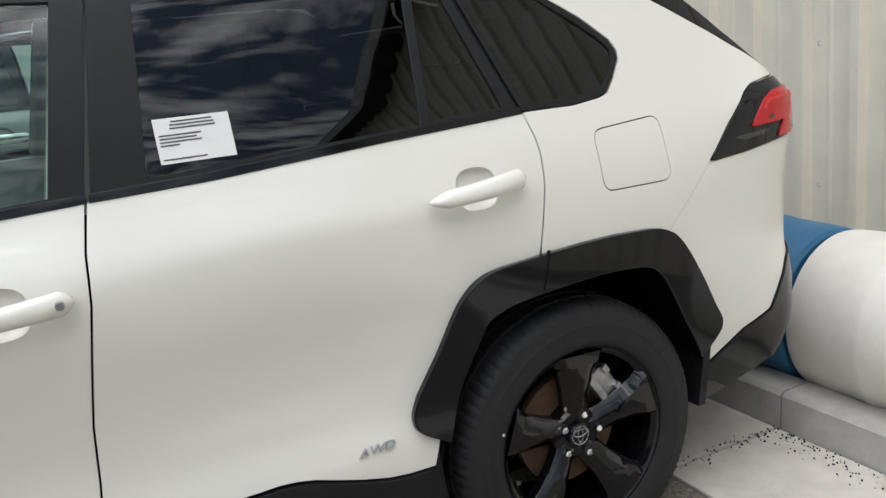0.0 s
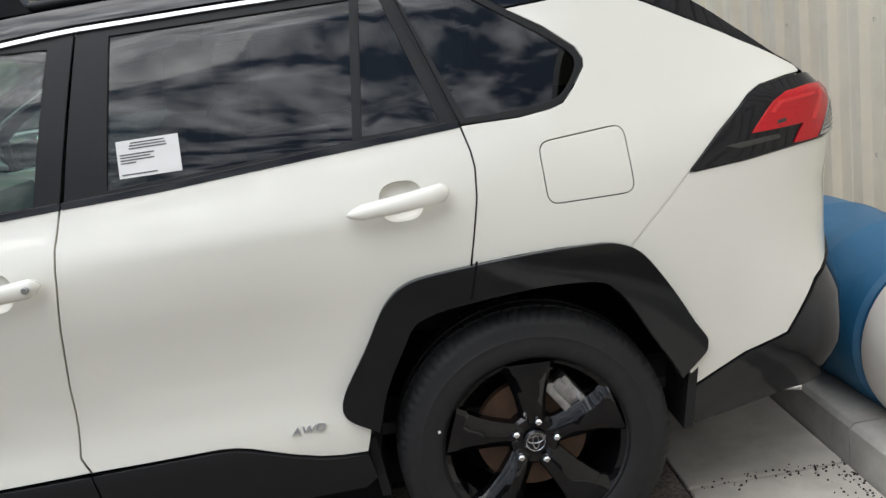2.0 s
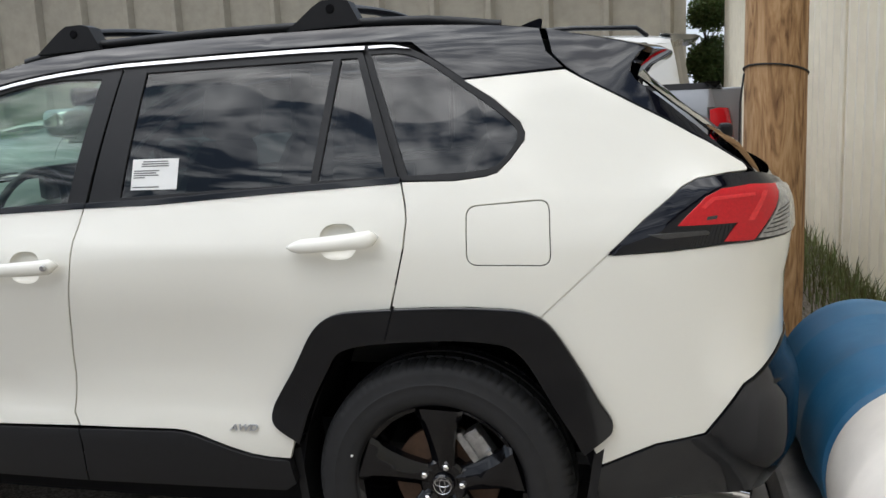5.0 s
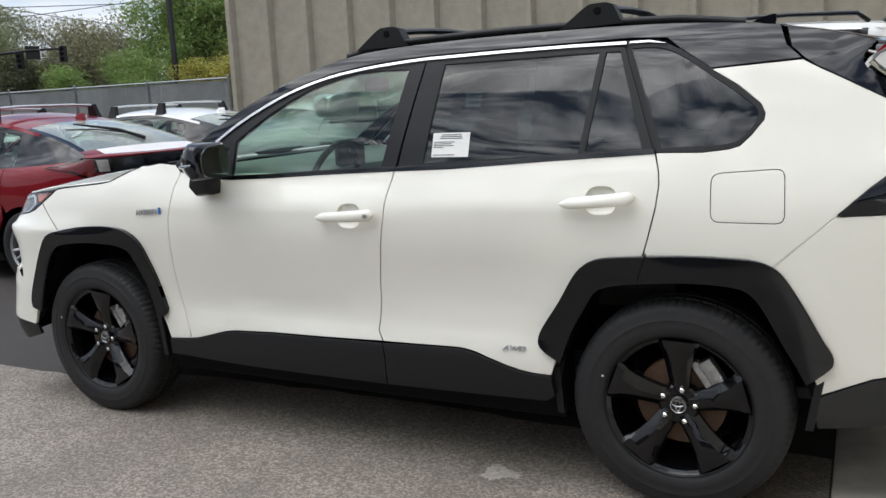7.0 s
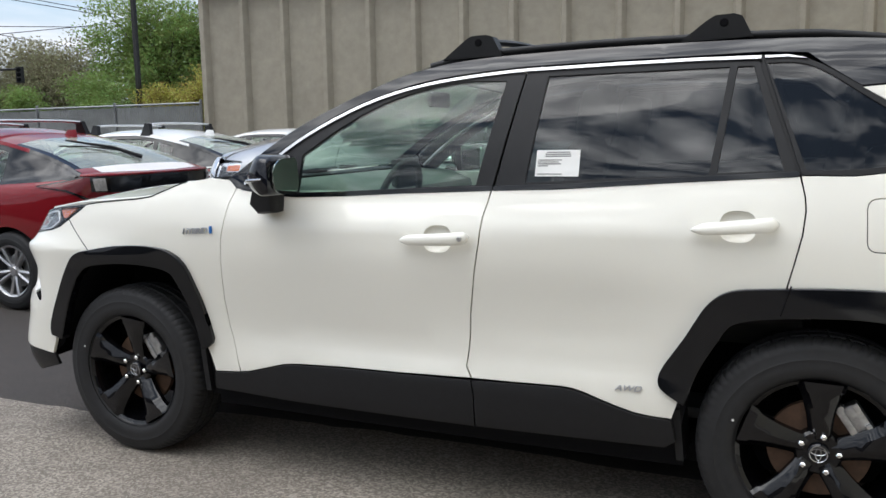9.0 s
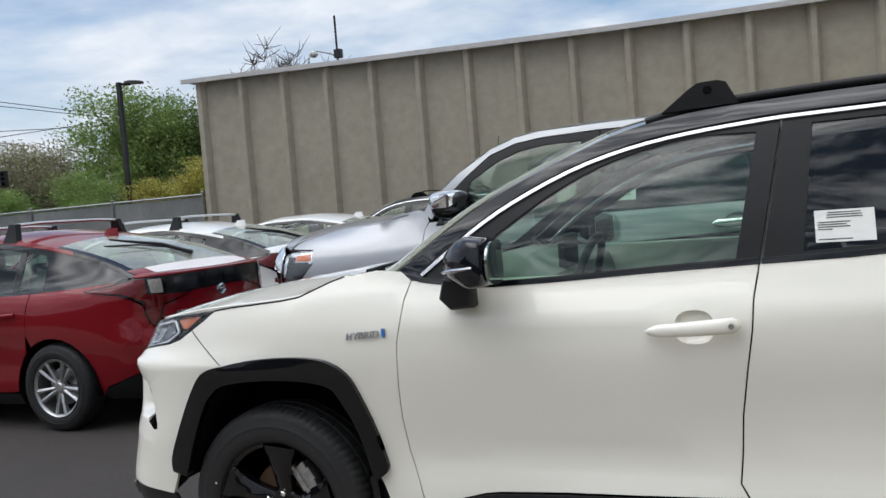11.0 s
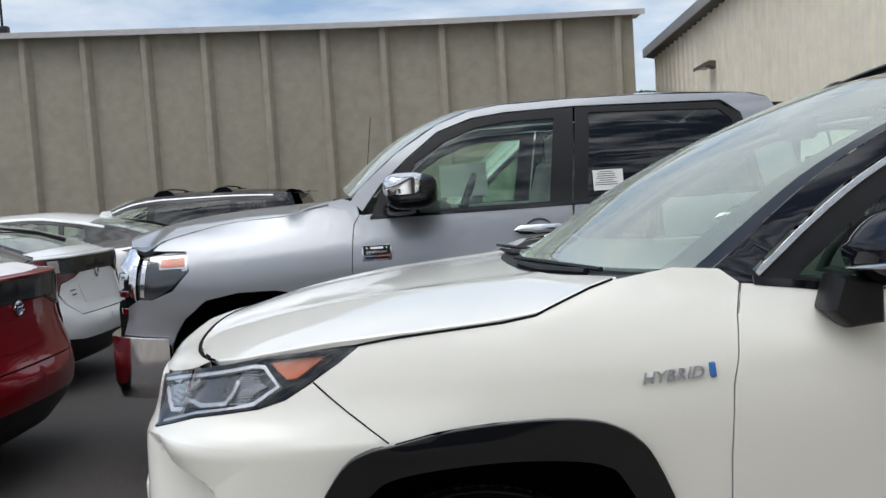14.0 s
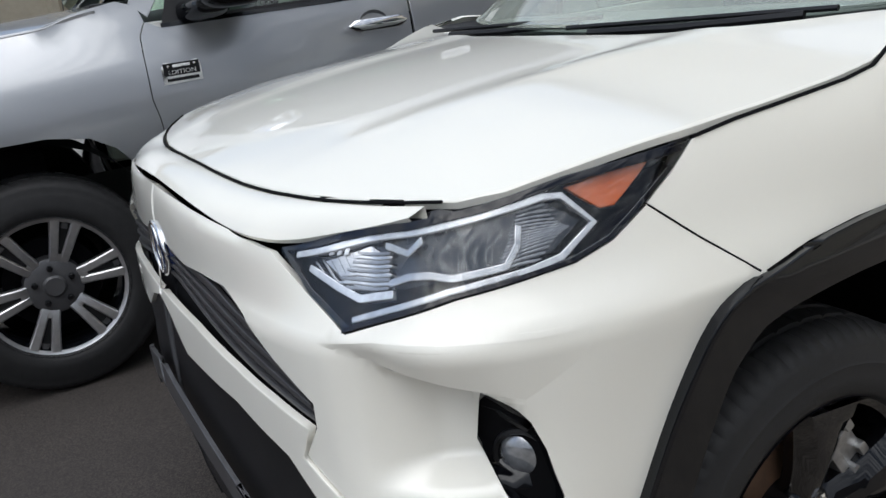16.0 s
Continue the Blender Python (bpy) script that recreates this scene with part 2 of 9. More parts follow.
class Skin:
    """The skin of one flank of a body, from the middle of the nose round the flank to the middle of the tail.
    plan: (x, y) points of the widest outline; bands: (u, ((z, inset), ...)); u runs along the outline and equals x at zero_x."""

    def __init__(self, plan, zero_x, bands):
        self.line = spline(plan, 10)
        run = [0.0]
        for a, b in zip(self.line, self.line[1:]):
            run.append(run[-1] + math.hypot(b[0] - a[0], b[1] - a[1]))
        mid = min(range(len(run)), key=lambda i: abs(self.line[i][0] - zero_x) + (0 if self.line[i][1] < -0.5 else 9))
        off = self.line[mid][0] - run[mid]
        self.us = [r + off for r in run]
        self.bands = [(self.u_at(*key) if isinstance(key, tuple) else key, smooth_table(rows)) for key, rows in bands]
        self.bands.sort(key=lambda b: b[0])
        self.fold = None

    def u_at(self, x, y):
        i = min(range(len(self.us)), key=lambda k: (self.line[k][0] - x) ** 2 + (self.line[k][1] - y) ** 2)
        return self.us[i]

    def inset(self, u, z):
        b = self.bands
        if u <= b[0][0]:
            return b[0][1](z)
        if u >= b[-1][0]:
            return b[-1][1](z)
        i = 0
        while b[i + 1][0] < u:
            i += 1
        if b[i][1] is b[i + 1][1]:
            return b[i][1](z)
        d0, d1 = b[i][1](z), b[i + 1][1](z)
        h = b[i + 1][0] - b[i][0]
        m0 = 0 if i == 0 else (d1 - b[i - 1][1](z)) / (b[i + 1][0] - b[i - 1][0])
        m1 = 0 if i + 2 >= len(b) else (b[i + 2][1](z) - d0) / (b[i + 2][0] - b[i][0])
        t = (u - b[i][0]) / h
        t2, t3 = t * t, t ** 3
        return (2 * t3 - 3 * t2 + 1) * d0 + (t3 - 2 * t2 + t) * h * m0 + (3 * t2 - 2 * t3) * d1 + (t3 - t2) * h * m1

    def plan_at(self, u):
        us = self.us
        u = min(max(u, us[0]), us[-1] - 1e-9)
        lo, hi = 0, len(us) - 1
        while hi - lo > 1:
            mid = (lo + hi) // 2
            lo, hi = (mid, hi) if us[mid] <= u else (lo, mid)
        t = (u - us[lo]) / (us[hi] - us[lo])

        def way(i):
            a, b = self.line[max(i - 1, 0)], self.line[min(i + 1, len(us) - 1)]
            if i == 0:
                return (0.0, -1.0)
            if i == len(us) - 1:
                return (0.0, 1.0)
            n = math.hypot(b[0] - a[0], b[1] - a[1])
            return ((b[0] - a[0]) / n, (b[1] - a[1]) / n)
        (ax, ay), (bx, by) = self.line[lo], self.line[hi]
        wa, wb = way(lo), way(hi)
        w = (wa[0] + (wb[0] - wa[0]) * t, wa[1] + (wb[1] - wa[1]) * t)
        n = math.hypot(*w)
        return ax + (bx - ax) * t, ay + (by - ay) * t, -w[1] / n, w[0] / n

    def __call__(self, u, z, lift=0.0):
        """The point of the skin at (u, z), lifted outwards."""
        x, y, nx, ny = self.plan_at(u)
        d = self.inset(u, z) + (self.fold(u, z) if self.fold else 0.0) - lift
        y = y + ny * d
        return (x + nx * d, min(y, 0.0) if lift <= 0 else y, z)

# ---- shaping helpers ----
def thing(name, label, category, group="", kind="", at=(0, 0, 0)):
    ob = new(name)
    ob.location = at
    ob.empty_display_size = 0.1
    return tagged(ob, label, category, group, kind)


def mesh_object(name, verts, faces, mat, parent=None, label="", smooth=False, normals=None):
    me = bpy.data.meshes.new(name)
    me.from_pydata(verts, [], faces)
    me.materials.append(mat)
    if smooth:
        me.polygons.foreach_set("use_smooth", [True] * len(me.polygons))
    if normals is not None:
        me.normals_split_custom_set_from_vertices(normals)
    me.update()
    ob = new(name, me)
    if parent is not None:
        ob.parent = parent
    return tagged(ob, label) if label else ob


def part(name, bm, mat, parent, label="", smooth=None):
    """Links a bmesh as one mesh object under a thing or a part. smooth: the angle under which edges are rounded off."""
    if smooth:
        for f in bm.faces:
            f.smooth = True
        for e in bm.edges:
            if len(e.link_faces) != 2 or e.calc_face_angle(0) > radians(smooth):
                e.smooth = False
    me = bpy.data.meshes.new(name)
    bm.to_mesh(me)
    bm.free()
    me.materials.append(mat)
    ob = new(name, me)
    if parent is not None:
        ob.parent = parent
    return tagged(ob, label) if label else ob


def box(w, d, h, at=(0, 0, 0), bevel=0.0, turn=None, bm=None, seg=2):
    """A box about its middle, with rounded edges."""
    bm = bm or bmesh.new()
    m = Matrix.Translation(at) @ (turn or Matrix())
    r = bmesh.ops.create_cube(bm, size=1, matrix=m @ Matrix.Diagonal((w, d, h, 1)))
    if bevel:
        edges = list({e for v in r["verts"] for e in v.link_edges})
        bmesh.ops.bevel(bm, geom=edges, offset=bevel, segments=seg, profile=0.6, affect="EDGES")
    return bm


def turned(profile, steps=48, axis="z", m=None, bm=None, closed=False):
    """A body of revolution from (radius, height) pairs about z (or y, with height running to -y)."""
    bm = bm or bmesh.new()
    m = m or Matrix()
    if axis == "y":
        m = m @ Matrix.Rotation(radians(90), 4, "X")
    if axis == "x":
        m = m @ Matrix.Rotation(radians(-90), 4, "Y")
    rings = []
    for r, h in profile:
        if r < 1e-6:
            rings.append([bm.verts.new(m @ Vector((0, 0, h)))])
        else:
            rings.append([bm.verts.new(m @ Vector((r * math.cos(2 * math.pi * k / steps), r * math.sin(2 * math.pi * k / steps), h))) for k in range(steps)])
    pairs = list(zip(rings, rings[1:])) + ([(rings[-1], rings[0])] if closed else [])
    for a, b in pairs:
        for k in range(steps):
            j = (k + 1) % steps
            if len(a) == 1 and len(b) == 1:
                continue
            if len(a) == 1:
                bm.faces.new((a[0], b[j], b[k]))
            elif len(b) == 1:
                bm.faces.new((a[k], a[j], b[0]))
            else:
                bm.faces.new((a[k], a[j], b[j], b[k]))
    bmesh.ops.recalc_face_normals(bm, faces=bm.faces[:])
    return bm


def tube(points, radius, steps=8, bm=None, caps=True, flat=1.0):
    """A round bar along 3D points; radius may be a list; flat squeezes it along its second axis."""
    bm = bm or bmesh.new()
    pts = [Vector(p) for p in points]
    rings, up = [], Vector((0, 0, 1))
    for i, p in enumerate(pts):
        way = (pts[min(i + 1, len(pts) - 1)] - pts[max(i - 1, 0)]).normalized()
        a = way.cross(up)
        a = way.cross(Vector((1, 0, 0))) if a.length < 1e-3 else a
        a.normalize()
        b = a.cross(way)
        r = radius[i] if isinstance(radius, (list, tuple)) else radius
        rings.append([bm.verts.new(p + r * (math.cos(2 * math.pi * k / steps) * a + flat * math.sin(2 * math.pi * k / steps) * b)) for k in range(steps)])
    for a, b in zip(rings, rings[1:]):
        for k in range(steps):
            bm.faces.new((a[k], a[(k + 1) % steps], b[(k + 1) % steps], b[k]))
    if caps:
        bm.faces.new(rings[0][::-1])
        bm.faces.new(rings[-1])
    bmesh.ops.recalc_face_normals(bm, faces=bm.faces[:])
    return bm


def prism(outline, low, high, place, bm=None, bevel=0.0):
    """A flat outline of (a, b) pairs given depth from low to high; place(a, b, c) gives the 3D point."""
    bm = bm or bmesh.new()
    lo = [bm.verts.new(place(a, b, low)) for a, b in outline]
    hi = [bm.verts.new(place(a, b, high)) for a, b in outline]
    n = len(outline)
    bm.faces.new(lo[::-1])
    top = bm.faces.new(hi)
    for k in range(n):
        bm.faces.new((lo[k], lo[(k + 1) % n], hi[(k + 1) % n], hi[k]))
    bmesh.ops.recalc_face_normals(bm, faces=bm.faces[:])
    if bevel:
        bmesh.ops.bevel(bm, geom=list(top.edges), offset=bevel, segments=2, affect="EDGES")
    return bm


def loft(rings, closed_ring=True, caps=False, bm=None):
    """Faces between rows of 3D points of equal count."""
    bm = bm or bmesh.new()
    vs = [[bm.verts.new(p) for p in ring] for ring in rings]
    n = len(vs[0])
    for a, b in zip(vs, vs[1:]):
        for k in range(n if closed_ring else n - 1):
            bm.faces.new((a[k], a[(k + 1) % n], b[(k + 1) % n], b[k]))
    if caps:
        bm.faces.new(vs[0][::-1])
        bm.faces.new(vs[-1])
    bmesh.ops.recalc_face_normals(bm, faces=bm.faces[:])
    return bm


def inside(poly, x, y):
    c, n = False, len(poly)
    for i in range(n):
        (ax, ay), (bx, by) = poly[i], poly[i - 1]
        if (ay > y) != (by > y) and x < (bx - ax) * (y - ay) / (by - ay) + ax:
            c = not c
    return c


def dense(outline, step):
    out, n = [], len(outline)
    for i in range(n):
        a, b = outline[i], outline[(i + 1) % n]
        k = max(1, int(math.ceil(math.hypot(b[0] - a[0], b[1] - a[1]) / step)))
        out += [(a[0] + (b[0] - a[0]) * j / k, a[1] + (b[1] - a[1]) * j / k) for j in range(k)]
    return out


def patch(outline, step, holes=()):
    """2D triangles that fill an outline (less its holes), with a grid of points inside."""
    rings = [dense(outline, step)] + [dense(h, step) for h in holes]
    pts, edges = [], []
    for ring in rings:
        base = len(pts)
        pts += ring
        edges += [(base + i, base + (i + 1) % len(ring)) for i in range(len(ring))]
    border = list(pts)
    us, vs = [p[0] for p in outline], [p[1] for p in outline]
    cells = {}
    for p in border:
        cells.setdefault((int(p[0] // step), int(p[1] // step)), []).append(p)
    for i in range(int((max(us) - min(us)) / step) + 2):
        for j in range(int((max(vs) - min(vs)) / step) + 2):
            x, y = min(us) + (i + 0.37) * step, min(vs) + (j + 0.41) * step
            if not inside(outline, x, y) or any(inside(h, x, y) for h in holes):
                continue
            ci, cj = int(x // step), int(y // step)
            near = [p for a in (-1, 0, 1) for b in (-1, 0, 1) for p in cells.get((ci + a, cj + b), ())]
            if all((p[0] - x) ** 2 + (p[1] - y) ** 2 > (0.5 * step) ** 2 for p in near):
                pts.append((x, y))
    got, _, tris, *_ = delaunay_2d_cdt([Vector(p) for p in pts], edges, [], 0, 1e-6)
    got = [(p[0], p[1]) for p in got]
    keep = []
    for t in tris:
        cx, cy = sum(got[i][0] for i in t) / 3, sum(got[i][1] for i in t) / 3
        if inside(rings[0], cx, cy) and not any(inside(h, cx, cy) for h in rings[1:]):
            keep.append(tuple(t))
    return got, keep


def shell(name, outline, place, mat, parent, label="", step=0.05, depth=0.014, holes=(), flip=False, mirror=False, roll=0.004, e=1e-3, bare=()):
    """A curved sheet: an outline in a surface's own (a, b), laid on the surface place(a, b, lift), its rim turned inwards by depth,
    but for edges along the outline bare, which another sheet continues."""
    pts, tris = patch(outline, step, holes)
    skip = {(round(a, 5), round(b, 5)) for a, b in dense(bare, step)} if bare else ()
    verts, normals = [], []
    for a, b in pts:
        p = Vector(place(a, b, 0.0))
        n = (Vector(place(a + e, b, 0.0)) - Vector(place(a - e, b, 0.0))).cross(Vector(place(a, b + e, 0.0)) - Vector(place(a, b - e, 0.0)))
        n = n.normalized() if n.length > 1e-12 else Vector((0, 0, 1))
        verts.append(p)
        normals.append(-n if flip else n)
    faces = []
    for t in tris:
        g = (verts[t[1]] - verts[t[0]]).cross(verts[t[2]] - verts[t[0]])
        s = normals[t[0]] + normals[t[1]] + normals[t[2]]
        faces.append(t if g.dot(s) > 0 else t[::-1])
    count = {}
    for f in faces:
        for i in range(3):
            a, b = f[i], f[(i + 1) % 3]
            count[(a, b)] = count.get((a, b), 0) + 1
    rim = [(a, b) for a, b in count if (b, a) not in count]
    if skip:
        rim = [(a, b) for a, b in rim if any((round(pts[k][0], 5), round(pts[k][1], 5)) not in skip for k in (a, b))]
    if depth and rim:
        # the rim: a narrow rolled edge, then a wall inwards
        nxt = {}
        outn = {}
        for a, b in rim:
            side = (verts[b] - verts[a]).cross((normals[a] + normals[b])).normalized()
            for k in (a, b):
                outn[k] = outn.get(k, Vector()) + side
        wall = {}
        for k, s in outn.items():
            s = s.normalized() if s.length > 1e-9 else Vector((0, 0, 0))
            n = normals[k]
            base = len(verts)
            verts += [verts[k] - n * roll * 0.5 + s * roll * 0.3, verts[k] - n * roll * 0.5 + s * roll * 0.3, verts[k] - n * depth + s * roll * 0.3]
            normals += [(n + s).normalized(), s, s]
            wall[k] = base
        for a, b in rim:
            wa, wb = wall[a], wall[b]
            faces += [(b, a, wa, wb), (wb + 1, wa + 1, wa + 2, wb + 2)]
    ob = mesh_object(name, verts, faces, mat, parent, label, True, normals)
    if mirror:
        twin = mesh_object(name, [Vector((v.x, -v.y, v.z)) for v in verts], [f[::-1] for f in faces], mat, parent, label, True,
                           [Vector((n.x, -n.y, n.z)) for n in normals])
        return ob, twin
    return ob


def arc_corner(points, radius, steps=5):
    """A closed outline with its corners rounded; radius one number or one a corner."""
    out, n = [], len(points)
    for i in range(n):
        r = radius[i] if isinstance(radius, (list, tuple)) else radius
        p, a, b = Vector(points[i]), Vector(points[i - 1]), Vector(points[(i + 1) % n])
        da, db = (a - p), (b - p)
        r = min(r, da.length * 0.48, db.length * 0.48)
        if r < 1e-4:
            out.append(tuple(p))
            continue
        s, e = p + da.normalized() * r, p + db.normalized() * r
        for k in range(steps + 1):
            t = k / steps
            out.append(tuple((1 - t) ** 2 * s + 2 * t * (1 - t) * p + t * t * e))
    return out


def words(name, text, size, mat, parent, m, label="", depth=0.004, slant=0.0, squeeze=1.0):
    """Raised lettering as a mesh."""
    cu = bpy.data.curves.new(name, "FONT")
    cu.body, cu.size, cu.extrude, cu.shear = text, size, depth, slant
    cu.align_x = "CENTER"
    cu.resolution_u = 3
    tmp = bpy.data.objects.new(name, cu)
    scene.collection.objects.link(tmp)
    me = bpy.data.meshes.new_from_object(tmp.evaluated_get(bpy.context.evaluated_depsgraph_get()))
    bpy.data.objects.remove(tmp)
    bpy.data.curves.remove(cu)
    me.transform(m @ Matrix.Diagonal((squeeze, 1, 1, 1)))
    me.name = name
    me.materials.clear()
    me.materials.append(mat)
    ob = new(name, me)
    ob.parent = parent
    return tagged(ob, label) if label else ob
# ---- the white SUV's skin: nose towards -x, hind axle at x = 0 ----
SUV = Skin(
    [(-3.553, 0), (-3.550, -.2), (-3.543, -.38), (-3.525, -.54), (-3.488, -.68), (-3.425, -.78), (-3.33, -.855), (-3.2, -.900), (-3.05, -.920), (-2.9, -.925), (-2.5, -.924),
     (-2.0, -.922), (-1.4, -.925), (-.7, -.925), (0, -.922), (.3, -.914), (.52, -.9), (.69, -.876), (.82, -.825), (.91, -.73), (.96, -.56), (.98, -.3), (.985, 0)],
    -1.4,
    [((-3.553, 0), ((.20, .14), (.30, .08), (.45, .05), (.60, .042), (.75, .050), (.85, .066), (.95, .072), (1.018, .09), (1.036, .165), (1.06, .21), (1.16, .33))),
     ((-3.525, -.54), ((.20, .14), (.30, .07), (.45, .060), (.60, .062), (.72, .064), (.80, .066), (.865, .068), (.90, .082), (.985, .104), (1.012, .175), (1.04, .20), (1.10, .24), (1.16, .32))),
     ((-3.425, -.78), ((.20, .12), (.34, .02), (.42, .004), (.50, .014), (.60, .034), (.72, .046), (.82, .050), (.86, .052), (.884, .058), (.905, .078), (.99, .142), (1.04, .178), (1.10, .24), (1.20, .36))),
     ((-3.33, -.855), ((.20, .10), (.34, .010), (.42, -.004), (.50, .004), (.60, .014), (.72, .018), (.82, .018), (.86, .019), (.884, .028), (.905, .052), (.95, .085), (.99, .108), (1.04, .14), (1.10, .195), (1.20, .33))),
     ((-3.2, -.900), ((.20, .08), (.40, .008), (.60, .006), (.74, .010), (.83, .008), (.862, .008), (.884, .013), (.93, .045), (1.0, .078), (1.05, .105), (1.10, .15), (1.20, .3))),
     (-2.95, ((.20, .03), (.40, .02), (.60, .015), (.80, .008), (.875, .002), (.90, .010), (.95, .030), (1.0, .045), (1.08, .075), (1.13, .11), (1.20, .2))),
     (-2.3, ((.20, .05), (.40, .03), (.60, .03), (.80, .015), (.90, .008), (1.0, .014), (1.08, .037), (1.13, .065), (1.18, .09), (1.3, .14), (1.62, .30))),
     (-1.6, ((.20, .05), (.36, .01), (.46, .012), (.56, .034), (.70, .022), (.90, .006), (.99, .012), (1.06, .040), (1.11, .065), (1.18, .085), (1.29, .113), (1.45, .175), (1.55, .225), (1.65, .29))),
     (-.6, ((.20, .05), (.36, .01), (.46, .006), (.60, .024), (.75, .020), (.92, .006), (1.03, .012), (1.10, .040), (1.16, .068), (1.22, .089), (1.32, .127), (1.45, .177), (1.57, .227), (1.66, .29))),
     (0.0, ((.20, .05), (.40, .02), (.60, .01), (.80, .0), (.90, .006), (1.02, .020), (1.12, .045), (1.18, .068), (1.25, .096), (1.40, .157), (1.56, .225), (1.66, .29))),
     (.45, ((.20, .08), (.40, .03), (.55, .012), (.75, .004), (.92, .008), (1.03, .02), (1.12, .045), (1.22, .085), (1.40, .16), (1.55, .23), (1.66, .30))),
     (.64, ((.20, .10), (.40, .035), (.55, .008), (.75, .006), (.92, .010), (1.05, .016), (1.14, .035), (1.22, .075), (1.30, .115), (1.40, .165), (1.55, .23), (1.66, .30))),
     ((.82, -.825), ((.20, .14), (.35, .05), (.50, .0), (.62, .0), (.75, .012), (.90, .012), (1.03, .0), (1.15, .006), (1.20, .04), (1.28, .10), (1.40, .19), (1.66, .40))),
     ((.91, -.73), ((.20, .16), (.35, .06), (.48, .0), (.60, .0), (.72, .03), (.90, .03), (1.03, .01), (1.13, .016), (1.20, .07), (1.28, .15), (1.40, .25), (1.66, .48))),
     ((.985, 0), ((.20, .20), (.35, .08), (.48, .01), (.60, .0), (.72, .06), (.90, .07), (1.05, .08), (1.12, .10), (1.25, .20), (1.40, .32), (1.66, .55)))])

# the sharp fold on the front bumper, the facet under it and the recess beside the fog lamp
FOLD_TOP = [(-3.545, .880), (-3.438, .889), (-3.354, .890), (-3.281, .888), (-3.211, .884), (-3.158, .883), (-3.10, .884)]
FOLD_LOW = [(-3.545, .880), (-3.477, .866), (-3.426, .850), (-3.361, .838), (-3.278, .818), (-3.231, .803), (-3.17, .838), (-3.10, .884)]
BLADE = [(.57, -3.178), (.646, -3.195), (.695, -3.205), (.729, -3.212), (.771, -3.228), (.790, -3.236), (.82, -3.27)]


def along(line, u):
    for (a, b), (c, d) in zip(line, line[1:]):
        if u <= c:
            return b + (d - b) * max(0.0, u - a) / (c - a)
    return line[-1][1]


def ease(t):
    t = max(0.0, min(1.0, t))
    return t * t * (3 - 2 * t)


DOOR_CREASE = [(-2.26, .560), (-1.90, .590), (-1.50, .624), (-1.12, .654), (-.75, .667), (-.40, .667)]


def door_fold(u, z):
    """The doors fall back to a crease over the sill and lean out again under it."""
    if u > -.42:
        return 0.0
    zc = along(DOOR_CREASE, u)
    hat = (z - zc + .115) / .115 if z < zc else 1 - (z - zc) / .30
    return .011 * max(0.0, min(1.0, hat)) * ease((u + 2.26) / .20) * ease((-.42 - u) / .20)


def bumper_fold(u, z):
    """How far the bumper's corner falls back below its fold."""
    if u > -2.26:
        return door_fold(u, z)
    if u < -3.56 or u > -3.10:
        return 0.0
    face = .024 * ease((u + 3.545) / .12) * (1 - ease((u + 3.36) / .24))
    zc, zr = along(FOLD_TOP, u), along(FOLD_LOW, u)
    if z >= zc:
        return 0.0
    if z >= zr:
        return face * (zc - z) / max(1e-4, zc - zr)
    deep = .062 * ease((u + 3.48) / .15) * ease((along(BLADE, z) - u) / .05) * min(1.0, (zr - z) / .016) * ease((z - .668) / .035)
    return face * max(0.0, 1 - ((zr - z) / .22) ** 2) + deep


SUV.fold = bumper_fold
# ---- the silver pickup's skin: nose towards -x, front axle at x = 0 ----
TRUCK = Skin(
    [(-.84, 0), (-.835, -.3), (-.825, -.60), (-.80, -.80), (-.74, -.90), (-.60, -.962), (-.3, -1.0), (.3, -1.01), (1.0, -1.01), (2.0, -1.01), (3.6, -1.01), (4.5, -1.0), (4.64, -.98), (4.72, -.90), (4.74, -.6), (4.75, 0)],
    1.0,
    [((-.84, 0), ((.35, .10), (.5, .0), (.75, .0), (.85, .06), (1.0, .05), (1.15, .08), (1.25, .16), (1.35, .3))),
     ((-.74, -.90), ((.35, .10), (.5, .02), (.75, .02), (.85, .04), (1.0, .03), (1.12, .06), (1.2, .12), (1.35, .3))),
     (-.3, ((.35, .10), (.5, .04), (.75, .02), (.9, .0), (1.0, .005), (1.1, .03), (1.2, .10), (1.32, .26))),
     (.5, ((.35, .10), (.5, .05), (.75, .03), (.9, .01), (1.0, .01), (1.12, .03), (1.22, .07), (1.32, .11), (1.6, .2), (1.9, .36))),
     (1.2, ((.35, .10), (.5, .04), (.7, .02), (.9, .0), (1.0, .005), (1.15, .03), (1.25, .05), (1.33, .075), (1.5, .115), (1.7, .18), (1.85, .25), (1.93, .33))),
     (2.6, ((.35, .10), (.5, .04), (.7, .02), (.9, .0), (1.0, .005), (1.15, .03), (1.25, .05), (1.33, .075), (1.5, .115), (1.7, .18), (1.85, .25), (1.93, .33))),
     (4.83, ((.35, .10), (.5, .04), (.7, .02), (.9, .0), (1.0, .005), (1.15, .02), (1.25, .03), (1.33, .05), (1.5, .115), (1.7, .18), (1.93, .33)))])

